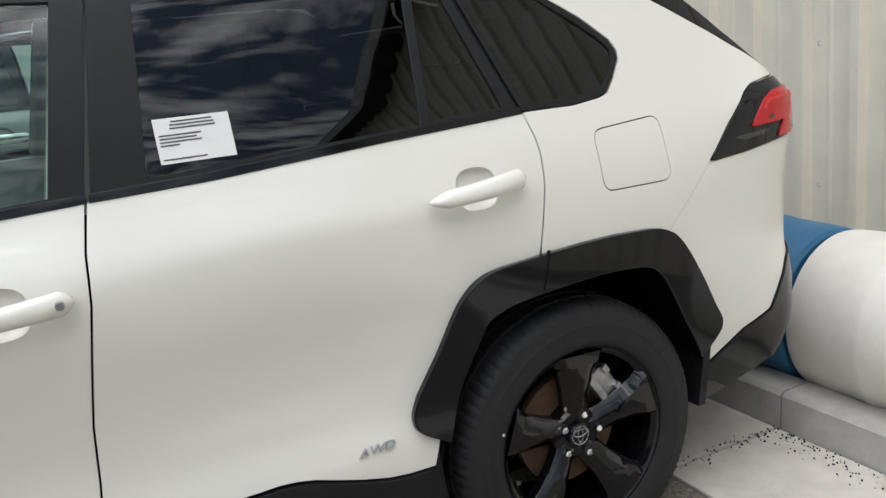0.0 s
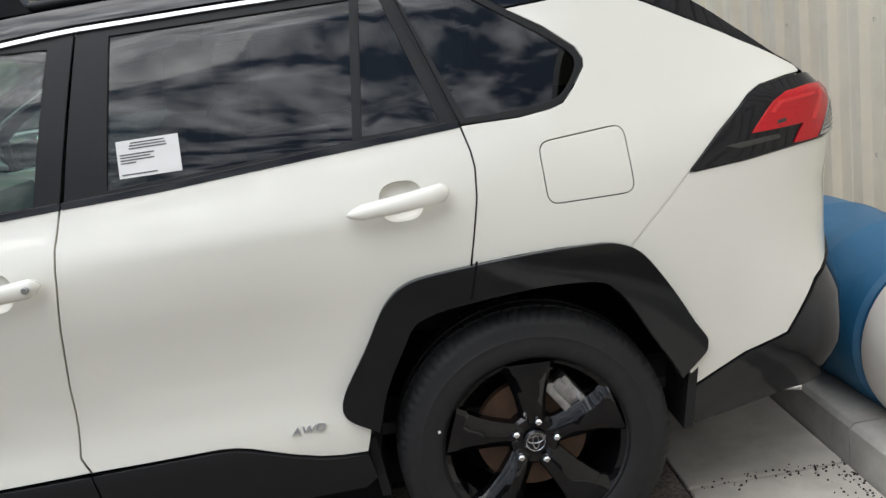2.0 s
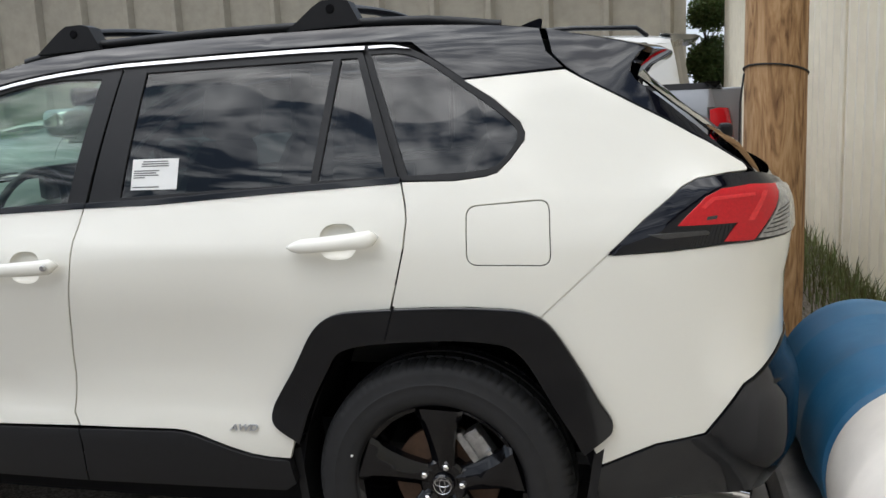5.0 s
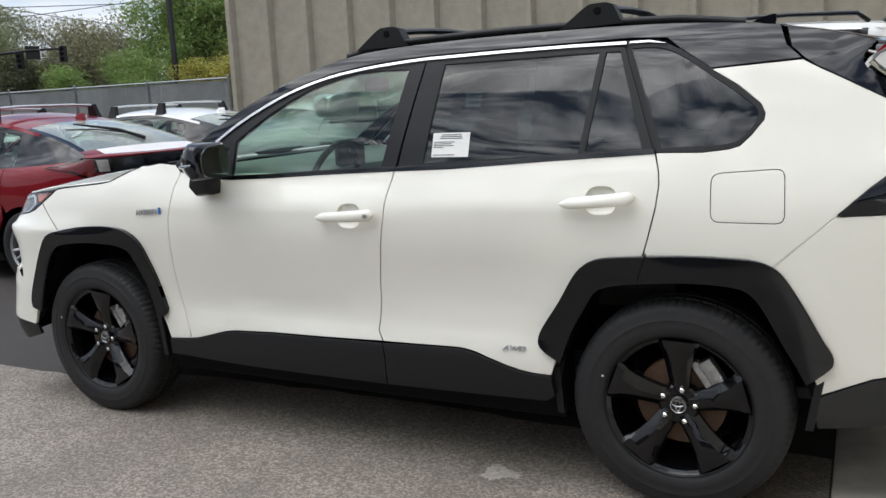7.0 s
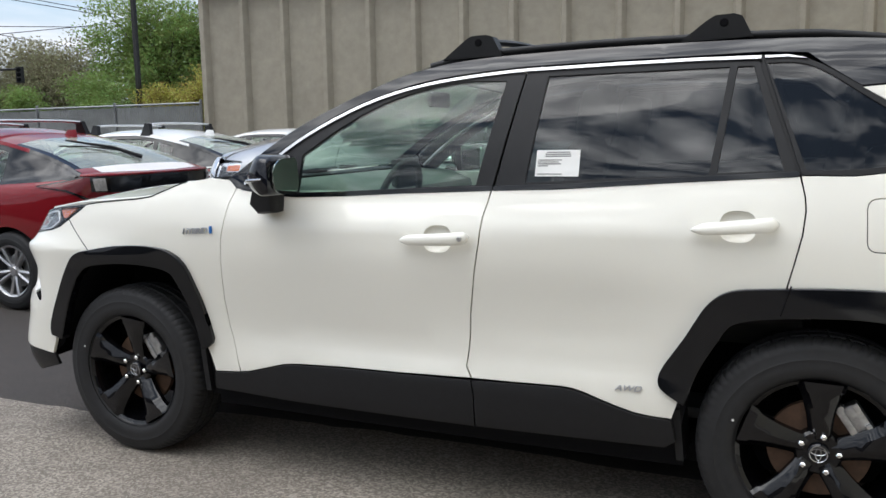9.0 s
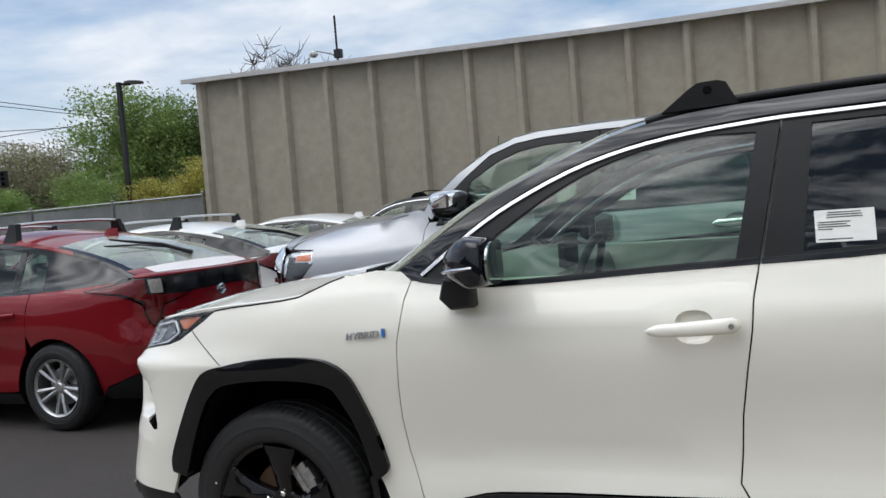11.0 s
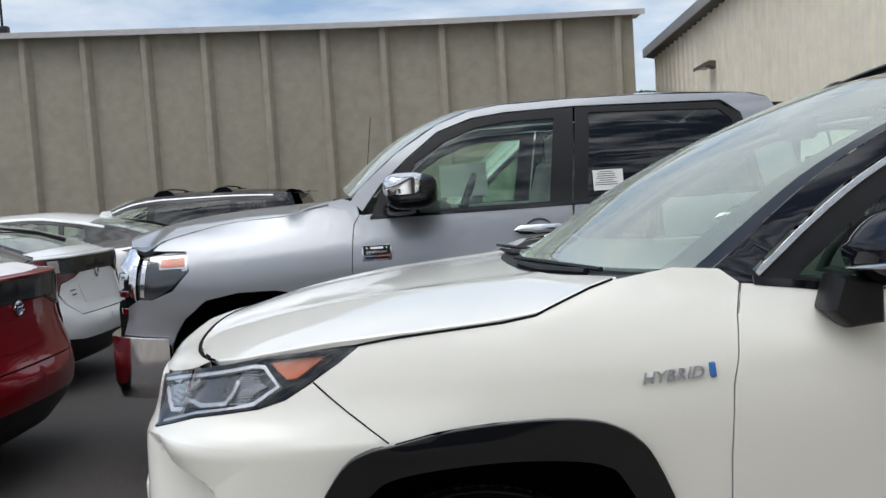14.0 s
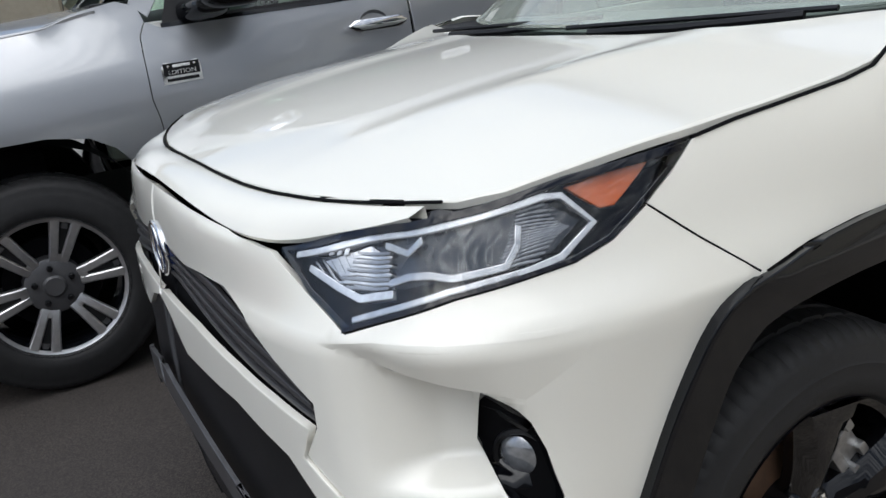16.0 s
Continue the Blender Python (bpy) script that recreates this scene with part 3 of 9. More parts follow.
# ---- wheels ----
def inset(poly, g):
    """A closed outline moved inwards by g."""
    n = len(poly)
    area = sum(poly[i - 1][0] * poly[i][1] - poly[i][0] * poly[i - 1][1] for i in range(n))
    s = 1 if area > 0 else -1
    out = []
    for i in range(n):
        p, a, b = Vector(poly[i]), Vector(poly[i - 1]), Vector(poly[(i + 1) % n])
        d1, d2 = (p - a).normalized(), (b - p).normalized()
        n1, n2 = Vector((-d1.y, d1.x)) * s, Vector((-d2.y, d2.x)) * s
        m = n1 + n2
        m = m / max(0.35, m.dot(m) / 2) if m.length > 1e-6 else n1
        out.append(tuple(p + m * g))
    return out


def tyre_mesh(radius, rim, width, blocks=84):
    """A tyre about the y axis, outer face at -y, with sidewall steps and shoulder blocks."""
    bm = bmesh.new()
    w = width / 2
    prof = [(rim - .004, -w + .03), (rim + .006, -w + .012), (rim + .022, -w + .004), (rim + .045, -w), (rim + .050, -w + .0015), (radius - .060, -w - .001), (radius - .055, -w + .002),
            (radius - .034, -w + .004), (radius - .022, -w + .008), (radius - .010, -w + .020), (radius - .002, -w + .040), (radius, -w + .062), (radius - .007, -w + .064),
            (radius - .007, -w + .070), (radius + .001, -w + .072), (radius + .002, -.006), (radius - .006, -.004), (radius - .006, .004), (radius + .002, .006),
            (radius + .001, w - .072), (radius - .007, w - .07), (radius - .007, w - .064), (radius, w - .062), (radius - .010, w - .02), (radius - .034, w - .004), (rim + .045, w), (rim - .004, w - .03)]
    steps = blocks * 4
    rings = []
    for i, (r, y) in enumerate(prof):
        ring = []
        for k in range(steps):
            a = 2 * math.pi * (k + (0.6 if i < 10 else 0.0)) / steps
            cut = 0.0
            if 8 <= i <= 11 or 22 <= i <= 23:
                cut = 0.0035 if k % 4 == 0 else 0.0
            if i == 14 or i == 19:
                cut = 0.005 if k % 8 == 2 else 0.0
            ring.append(bm.verts.new(((r - cut) * math.cos(a), y, (r - cut) * math.sin(a))))
        rings.append(ring)
    for a, b in zip(rings, rings[1:]):
        for k in range(steps):
            j = (k + 1) % steps
            bm.faces.new((a[k], b[k], b[j], a[j]))
    bmesh.ops.recalc_face_normals(bm, faces=bm.faces[:])
    return bm


def suv_wheel(parent, at, phase, steer=0.0, name="wheel"):
    """A five-spoke black alloy wheel; the hub face looks to -y."""
    hub = new(name)
    hub.parent = parent
    hub.matrix_local = Matrix.Translation(at) @ Matrix.Rotation(steer, 4, "Z")
    part("tyre", tyre_mesh(.363, .236, .225), RUBBER, hub, "", 35)
    y0 = -.1125
    part("rim", turned([(.243, .105), (.243, .098), (.236, .092), (.226, .086), (.222, .03), (.218, -.02), (.205, -.06), (.202, -.10), (.236, -.108), (.238, -.1)], 72, "y"), WHEEL_BLACK, hub, "", 40)
    for k in range(5):
        a = radians(phase + 72 * k)
        ca, sa = math.cos(a), math.sin(a)

        def place(r, s, d):
            return (ca * r - sa * s, d, sa * r + ca * s)
        bm = bmesh.new()
        rows = []
        for r, s0, s1, dep, rid in ((.040, -.036, .036, -.066, .000), (.075, -.034, .036, -.076, .006), (.12, -.036, .044, -.086, .010), (.165, -.042, .056, -.093, .011), (.195, -.050, .066, -.098, .009), (.203, -.058, .074, -.100, .006), (.229, -.064, .082, -.103, .0)):
            mid = s0 + (s1 - s0) * 0.42
            rows.append([place(r, s0, dep + .040), place(r, s0, dep + .010), place(r, s0 + .012, dep), place(r, mid, dep - rid), place(r, s1 - .026, dep - rid * .4), place(r, s1, dep + .020), place(r, s1, dep + .040)])
        loft(rows, False, bm=bm)
        part("spoke", bm, WHEEL_BLACK, hub, "", 28)
    part("hub_face", turned([(0, .062), (.030, .064), (.062, .066), (.070, .058), (.072, .02)], 40, "y"), WHEEL_BLACK, hub, "", 30)
    cap = part("centre_cap", turned([(0, .078), (.026, .078), (.031, .074), (.032, .06)], 36, "y"), BLACK_PAINT, hub, "black centre cap with a chrome ring mark", 30)
    bm = bmesh.new()
    for rx, rz, oz in ((.025, .025, 0), (.021, .010, .007), (.008, .019, 0)):
        tube([(rx * math.cos(t * math.pi / 14), -.0785, oz + rz * math.sin(t * math.pi / 14)) for t in range(29)], .0014, 5, bm, False)
    part("emblem", bm, SATIN, cap)
    for k in range(5):
        a = radians(phase - 11 + 72 * k)
        bm = turned([(0, .088), (.006, .088), (.0095, .085), (.0105, .060)], 6, "y", Matrix.Translation((.057 * math.cos(a), 0, .057 * math.sin(a))))
        part("lug_nut", bm, CHROME, hub)
    part("brake_disc", turned([(.06, .02), (.150, .02), (.152, .0), (.06, 0)], 48, "y"), RUST, hub, "rusty brake disc behind the spokes", 30)
    tilt = Matrix.Rotation(radians(-34), 4, "Y")
    bm = box(.050, .05, .10, (.105, -.035, .115), .012, tilt)
    box(.022, .03, .125, (.078, -.05, .10), .006, tilt, bm)
    for q in (-1, 1):
        turned([(0, .03), (.008, .03), (.010, .02), (.010, 0)], 8, "y", Matrix.Translation((.086 - .030 * q, -.045, .106 + .042 * q)), bm)
        box(.018, .02, .026, (.118 - .02 * q, -.062, .125 + .03 * q), .004, tilt, bm)
    part("brake_caliper", bm, STEEL, hub, "bare cast brake caliper", 40)
    bm = turned([(.004, .114), (.004, .1155), (0, .1155)], 8, "y", Matrix.Translation((-.262 * math.cos(.35), 0, .262 * math.sin(.35))))
    part("valve_mark", bm, PAPER, hub)
    return hub


# ---- the white SUV ----
suv = thing("sport_utility_car", "pearl white sport utility car with black roof and wheel arches", "car")
CLAD_TOP = [(-2.241, .407), (-2.139, .414), (-2.076, .421), (-1.99, .444), (-1.907, .467), (-1.854, .474), (-1.649, .484), (-1.409, .488), (-1.116, .494), (-.974, .498), (-.794, .502),
            (-.755, .499), (-.717, .491), (-.659, .472), (-.604, .455), (-.549, .441), (-.495, .434), (-.43, .432)]
B_LINE = [(-1.116, .496), (-1.139, .536), (-1.130, .615), (-1.122, .73), (-1.102, .865), (-1.084, .973), (-1.076, 1.062), (-1.056, 1.155)]
A_LINE = [(-2.128, 1.150), (-2.146, 1.092), (-2.157, 1.01), (-2.170, .955), (-2.178, .806), (-2.178, .70), (-2.165, .595), (-2.141, .506), (-2.118, .416)]
C_LINE = [(-.107, .874), (-.091, .938), (-.069, 1.034), (-.062, 1.105), (-.066, 1.145), (-.081, 1.207)]
BELT_F = [(-2.10, 1.148), (-1.95, 1.128), (-1.85, 1.123), (-1.65, 1.129), (-1.4, 1.142), (-1.056, 1.156)]
BELT_R = [(-1.050, 1.156), (-.82, 1.163), (-.45, 1.187), (-.085, 1.207)]
CHROME_LINE = [(-2.087, 1.160), (-1.921, 1.287), (-1.782, 1.372), (-1.597, 1.456), (-1.417, 1.509), (-1.241, 1.537), (-1.071, 1.552), (-.974, 1.558)]
CHROME_LINE = spline(CHROME_LINE, 3)
CHROME_REAR = [(-.974, 1.558), (-.65, 1.564), (-.40, 1.566), (-.209, 1.564)]
FLARE_R = [(-.409, .500), (-.447, .522), (-.468, .542), (-.471, .569), (-.454, .609), (-.395, .699), (-.344, .788), (-.312, .827), (-.275, .852), (-.223, .865), (-.107, .874), (.012, .880),
           (.109, .881), (.22, .876), (.259, .868), (.29, .854), (.313, .835), (.343, .794), (.388, .719), (.433, .635), (.461, .590), (.464, .567), (.456, .547), (.413, .507)]
FLARE_R_IN = [(-.395, .49), (-.360, .593), (-.300, .701), (-.273, .745), (-.244, .764), (-.176, .782), (-.024, .797), (.091, .800), (.194, .790), (.236, .766), (.272, .718), (.325, .619), (.368, .545), (.395, .49)]
FLARE_F = [(-3.108, .495), (-3.108, .545), (-3.058, .660), (-3.004, .764), (-2.952, .839), (-2.908, .867), (-2.855, .880), (-2.762, .898), (-2.651, .908), (-2.541, .910), (-2.451, .900), (-2.405, .882),
           (-2.371, .858), (-2.338, .815), (-2.285, .69), (-2.244, .560), (-2.242, .538), (-2.250, .522), (-2.277, .501)]
FLARE_F_IN = [(-3.055, .48), (-2.998, .63), (-2.943, .742), (-2.904, .787), (-2.86, .815), (-2.76, .830), (-2.627, .836), (-2.5, .828), (-2.432, .812), (-2.398, .782), (-2.335, .66), (-2.290, .50)]
HOOD_SIDE = [(-2.914, 1.071), (-2.838, 1.081), (-2.73, 1.090), (-2.62, 1.099), (-2.552, 1.109), (-2.50, 1.130), (-2.435, 1.155), (-2.385, 1.170)]
LAMP_LOW = [(-3.671, .985), (-3.592, .933), (-3.488, .895), (-3.300, .933), (-3.180, .949), (-3.13, .955), (-3.072, .972), (-3.014, 1.006), (-2.958, 1.039), (-2.914, 1.071)]
LAMP_TOP = [(-2.914, 1.071), (-3.03, 1.062), (-3.115, 1.055), (-3.238, 1.036), (-3.373, 1.019), (-3.544, 1.003), (-3.671, .985)]


def suv_panel(name, outline, mat, lift=0.0, gap=0.0034, **kw):
    pair = shell(name, inset(outline, gap), lambda a, b, c: SUV(a, b, lift + c), mat, suv, flip=False, mirror=True, **kw)
    return pair[0]


fender = [*HOOD_SIDE, (-2.26, 1.188), (-2.165, 1.180), *A_LINE, (-2.241, .407), (-2.262, .47), *FLARE_F[:5:-1], (-2.945, .948), (-3.014, 1.006), (-2.958, 1.039)]
suv_panel("front_wing", fender, PEARL, gap=.0018)
CUP = [(math.copysign(abs(math.cos(2 * math.pi * k / 28)) ** .75, math.cos(2 * math.pi * k / 28)), math.copysign(abs(math.sin(2 * math.pi * k / 28)) ** .75, math.sin(2 * math.pi * k / 28))) for k in range(28)]
CUP_F = [(-1.238 + .054 * a, .985 + .048 * b) for a, b in CUP]
CUP_R = [(-.250 + .054 * a, 1.054 + .048 * b) for a, b in CUP]
suv_panel("front_door", [*A_LINE, *CLAD_TOP[2:8], *B_LINE, *BELT_F[-2::-1]], PEARL, holes=[CUP_F])
suv_panel("rear_door", [*B_LINE[::-1], *CLAD_TOP[9:], *FLARE_R[:11], *C_LINE[1:], *BELT_R[-2:0:-1]], PEARL, holes=[CUP_R])
quarter = [*C_LINE[::-1], *FLARE_R[11:16], (.461, 1.013), (.552, 1.097), (.650, 1.175), (.690, 1.193), (.776, 1.205), (.835, 1.207), (.841, 1.213), (.833, 1.228), (.737, 1.283), (.649, 1.328), (.57, 1.368), (.482, 1.415), (.40, 1.457), (.357, 1.482),
           (.078, 1.466), (.166, 1.41), (.237, 1.35), (.251, 1.321), (.249, 1.302), (.214, 1.257), (.18, 1.224), (.148, 1.215), (.066, 1.206)]
FUEL = arc_corner([(.100, .988), (.097, 1.142), (.318, 1.156), (.322, .986)][::-1], .032)
suv_panel("quarter_panel", quarter, PEARL, holes=[FUEL])
suv_panel("fuel_flap", inset(FUEL, .0016), PEARL, lift=-.0005, step=.04)
bumper_r = [FLARE_R[15], *FLARE_R[16:], (.437, .452), (.577, .518), (.70, .548), (.75, .61), (.799, .672), (.90, .718), (1.011, .755), (1.1, .757), (1.3, .755), (1.68, .75), (1.68, 1.03), (1.2, 1.035), (1.03, 1.04), (.90, 1.041), (.757, 1.036), (.609, 1.021), (.461, 1.013)]
suv_panel("rear_bumper", bumper_r, PEARL)
suv_panel("rear_bumper_cladding", [(.437, .452), (.577, .518), (.70, .548), (.75, .61), (.799, .672), (.90, .718), (1.011, .755), (1.1, .757), (1.3, .755), (1.68, .75), (1.68, .36), (1.2, .345), (.95, .35), (.72, .37), (.43, .335), (.41, .43)], CLAD_GLOSS, lift=.006)
FACET = [*FOLD_TOP, *FOLD_LOW[-2:0:-1]]
FACET_RIM = inset(FACET, -.0001)
FOG = [(-3.275, .803), (-3.258, .798), (-3.242, .786), (-3.228, .769), (-3.212, .729), (-3.205, .695), (-3.196, .660), (-3.198, .640), (-3.222, .636), (-3.264, .662), (-3.291, .722)]
suv_panel("front_bumper", [(-3.014, 1.006), (-2.945, .948), *[(a + .008, b) for a, b in FLARE_F[6::-1]], (-3.14, .402), (-3.285, .413), (-3.41, .430), (-3.505, .483), (-3.522, .656), (-3.612, .699), (-3.572, .752), (-3.572, .788), (-3.625, .812), (-3.668, .830), (-3.763, .877), (-3.854, .899), (-3.96, .897), (-4.072, .890),
           (-4.275, .915), (-4.275, 1.008), (-4.029, .996), (-3.841, .991), (-3.696, .980), *LAMP_LOW[1:8]], PEARL, step=.016, gap=.0012, e=5e-5, roll=.0015, holes=[FACET_RIM, inset(FOG, -.0012)], bare=FACET_RIM)
suv_panel("bumper_facet", FACET, PEARL, step=.016, gap=.0001, e=5e-5, depth=0)
suv_panel("facet_backing", inset(FACET, -.008), PEARL, lift=-.0008, step=.016, gap=0, e=1e-4, depth=0)
suv_panel("grille_lower_bar", [(-4.275, .858), (-4.275, .804), (-4.018, .797), (-3.811, .780), (-3.690, .765), (-3.582, .750), (-3.612, .698), (-3.522, .656), (-3.515, .591), (-3.663, .679), (-3.833, .711), (-4.087, .716), (-4.181, .765), (-4.275, .788)], PEARL, lift=.006, step=.03)
suv_panel("front_door_cladding", [*CLAD_TOP[8::-1], (-2.241, .335), (-1.9, .325), (-1.10, .325), (-1.105, .45)], CLAD, lift=.010, step=.04, depth=.03)
suv_panel("rear_door_cladding", [*CLAD_TOP[:7:-1], (-1.105, .45), (-1.10, .325), (-.45, .335), (-.415, .36)], CLAD, lift=.010, step=.04, depth=.03)
suv_panel("sill", [(-2.26, .345), (-.40, .345), (-.40, .26), (-2.26, .26)], DARK, lift=-.035, gap=0, step=.08)
for flare, inner, nm in ((FLARE_F, FLARE_F_IN, "front_arch_moulding"), (FLARE_R, FLARE_R_IN, "rear_arch_moulding")):
    suv_panel(nm, [*spline(flare, 3), *spline(inner, 3)[::-1]], CLAD_GLOSS, lift=.022, gap=0.0, step=.03, depth=.045, roll=.012)
suv_panel("door_frame", [*BELT_F, (-.976, 1.555), *CHROME_LINE[-2::-1]], CLAD, lift=-.005, gap=.003, step=.04, depth=.02,
          holes=[[(-1.045, 1.527), (-1.118, 1.168), (-1.40, 1.154), (-1.65, 1.141), (-1.853, 1.134), *spline([(-1.845, 1.275), (-1.68, 1.383), (-1.504, 1.468), (-1.328, 1.516), (-1.18, 1.532)], 3)],
                 [(-1.885, 1.136), (-2.01, 1.152), (-1.876, 1.256)]])
suv_panel("rear_door_frame", [*BELT_R, (-.213, 1.560), *CHROME_REAR[-2::-1]], CLAD, lift=-.005, gap=.003, step=.04, depth=.02,
          holes=[[(-.895, 1.538), (-.30, 1.543), (-.343, 1.207), (-.942, 1.178)], [(-.278, 1.543), (-.228, 1.543), (-.126, 1.220), (-.322, 1.212)]])
suv_panel("front_side_window", [(-1.04, 1.532), (-1.113, 1.163), (-1.40, 1.149), (-1.65, 1.136), (-1.860, 1.129), *spline([(-1.85, 1.278), (-1.68, 1.388), (-1.504, 1.473), (-1.328, 1.521), (-1.18, 1.537)], 3)], GLASS_CLEAR, lift=-.011, gap=0, depth=0, step=.06)
suv_panel("corner_window", [(-1.88, 1.131), (-2.015, 1.150), (-1.87, 1.262)], GLASS_CLEAR, lift=-.011, gap=0, depth=0, step=.06)
suv_panel("rear_side_window", [(-.90, 1.543), (-.296, 1.548), (-.338, 1.202), (-.947, 1.173)], GLASS_DARK, lift=-.011, gap=0, depth=0, step=.06)
suv_panel("rear_fixed_window", [(-.282, 1.547), (-.223, 1.547), (-.121, 1.215), (-.326, 1.207)], GLASS_DARK, lift=-.011, gap=0, depth=0, step=.06)
QWIN = spline([(-.197, 1.554), (-.115, 1.553), (-.060, 1.540), (.0, 1.508), (.08, 1.452), (.16, 1.397), (.224, 1.345), (.237, 1.315), (.224, 1.283), (.19, 1.245), (.15, 1.227), (.05, 1.219), (-.068, 1.216)], 3)
suv_panel("quarter_window_trim", [(-.200, 1.566), (-.072, 1.558), (-.023, 1.535), (.064, 1.480), (.166, 1.41), (.237, 1.35), (.251, 1.321), (.249, 1.302), (.214, 1.257), (.18, 1.224), (.148, 1.215), (.066, 1.206), (-.078, 1.208)], CLAD, lift=-.004, gap=.001, step=.03, holes=[inset(QWIN, .004)])
suv_panel("quarter_window", QWIN, GLASS_DARK, lift=-.009, gap=0, depth=0, step=.06)
suv_panel("pillar_backing", [(-.232, 1.575), (-.188, 1.575), (-.062, 1.205), (-.128, 1.205)], CLAD, lift=-.0135, gap=0, step=.06, depth=0)
# bright strips over the doors
for nm, line in (("bright_strip", CHROME_LINE), ("bright_strip", CHROME_REAR), ("bright_strip", [(-.197, 1.566), (-.13, 1.566), (-.075, 1.559)])):
    low = [(a, b + .001) for a, b in line]
    up = [(a - (.007 if b < 1.5 else 0), b + (.009 if b < 1.5 else .010 if a < -.2 else .007 if a < -.1 else .001)) for a, b in line]
    suv_panel(nm, [*low, *up[::-1]], SATIN, lift=.004, gap=0, step=.03, depth=.012)
# waist strips under the windows
suv_panel("waist_strip", [(a, b - .004) for a, b in BELT_F] + [(a, b + .011) for a, b in BELT_F[::-1]], CLAD_GLOSS, lift=.003, gap=0, step=.03, depth=.012)
suv_panel("waist_strip", [(a, b - .004) for a, b in BELT_R] + [(a, b + .011) for a, b in BELT_R[::-1]], CLAD_GLOSS, lift=.003, gap=0, step=.03, depth=.012)

# roof side rails, pillars and roof in gloss black
RAIL = [(-2.173, 1.183), (-2.051, 1.272), (-1.935, 1.352), (-1.793, 1.428), (-1.607, 1.508), (-1.475, 1.558), (-1.301, 1.598), (-1.151, 1.614), (-.942, 1.624), (-.648, 1.630), (-.3, 1.630), (-.1, 1.626), (.06, 1.617), (.184, 1.607), (.285, 1.594)]
rail_z = smooth_table(RAIL)
suv_panel("roof_side", [*[(a + (.012 if b < 1.5 else 0), b - .014) for a, b in CHROME_LINE[:1]], (-2.13, 1.150), *spline(RAIL, 3), (.305, 1.53), (.352, 1.486), (.078, 1.470), (-.023, 1.538), (-.074, 1.578), (-.2, 1.586), *[(a, b + .018) for a, b in CHROME_REAR[-2::-1]],
          *[(a - (.010 if b < 1.5 else 0), b + (.014 if b < 1.5 else .018)) for a, b in CHROME_LINE[-2::-1]]], BLACK_PAINT, lift=-.001, gap=.001, step=.035)


def edge_point(u):
    return Vector(SUV(u, rail_z(u), -.001))


crown = smooth_table([(-1.60, .05), (-1.2, .048), (-.6, .038), (0, .026), (.6, .012)])


def roof_at(x, w, lift=0.0):
    e = edge_point(x)
    k = 1 - abs(w) ** 2.4
    return (e.x - .10 * k * max(0, min(1, (-x - .9) / .6)), e.y * -w if w < 0 else -e.y * w, e.z + crown(x) * k + lift)


def grid_sheet(name, us, ws, place, mat, label="", parent=None, smooth=True):
    verts = [place(u, w) for u in us for w in ws]
    n = len(ws)
    faces = [(i * n + j, (i + 1) * n + j, (i + 1) * n + j + 1, i * n + j + 1) for i in range(len(us) - 1) for j in range(n - 1)]
    return mesh_object(name, verts, faces, mat, parent or suv, label, smooth)


def span(a, b, n):
    return [a + (b - a) * k / n for k in range(n + 1)]


WS = span(-1, 1, 24)
grid_sheet("roof", span(-1.47, .285, 34), WS, roof_at, BLACK_PAINT)
# roof ditch rails
for side in (-1, 1):
    pts = [Vector(roof_at(u, -.93)) for u in span(-1.36, .17, 22)]
    low = [-.004 + .012 * min(1, (k / 3), ((22 - k) / 3)) for k in range(23)]
    pts = [Vector((p.x, p.y * -side if side > 0 else p.y, p.z + .004 + q)) for p, q in zip(pts, low)]
    part("roof_rail", tube(pts, .011, 8, flat=1.2), CLAD, suv, "black raised roof rail", 50)
for x, name in ((-1.195, "front"), (-.345, "rear")):
    for side in (-1, 1):
        out = [(-.125, -.046), (-.04, .018), (-.012, .034), (.045, .036), (.07, .028), (.105, -.040)]
        base = Vector(roof_at(x, -.93))
        y = base.y + .012
        bm = prism(out, 0, .062, lambda a, b, c: (x + a, (y - .034 + c) * (1 if side < 0 else -1), base.z + .045 + b), bevel=.006)
        foot = part("rack_foot", bm, CLAD, suv, "black roof rack foot with a round key hole", 30)
        part("key_cap", turned([(0, .004), (.011, .004), (.014, .0), (.014, -.004)], 20, "y" , Matrix.Translation((x + .015, (y - .034) * (1 if side < 0 else -1), base.z + .054))), DARK, foot)
    ends = [Vector((x + .03 * 0, s * (abs(y) - .02), base.z + .070)) for s in (-1, 1)]
    pts = [(x + .10 * (1 - abs(w)) * .2, ends[0].y * -w, base.z + .060 + .030 * (1 - w * w)) for w in span(-1, 1, 16)]
    part("cross_bar", tube(pts, [.030] * 17, 10, flat=.42), CLAD, suv, "black aerofoil roof cross bar", 50)

# windscreen between the pillars
PILLAR = [(-2.19, 1.178), (-2.173, 1.183), (-2.051, 1.272), (-1.935, 1.352), (-1.793, 1.428), (-1.607, 1.508), (-1.47, 1.5595)]
pill = spline(PILLAR, 4)


def screen_at(v, w, lift=0.0):
    i = min(int(v * (len(pill) - 1)), len(pill) - 2)
    f = v * (len(pill) - 1) - i
    u, z = pill[i][0] + (pill[i + 1][0] - pill[i][0]) * f, pill[i][1] + (pill[i + 1][1] - pill[i][1]) * f
    e = Vector(SUV(u, z, -.004))
    k = 1 - abs(w) ** 2.2
    return (e.x - (.29 - .19 * v) * k, e.y * -w if w < 0 else -e.y * w, e.z + (-.012 + .062 * v) * k + lift)


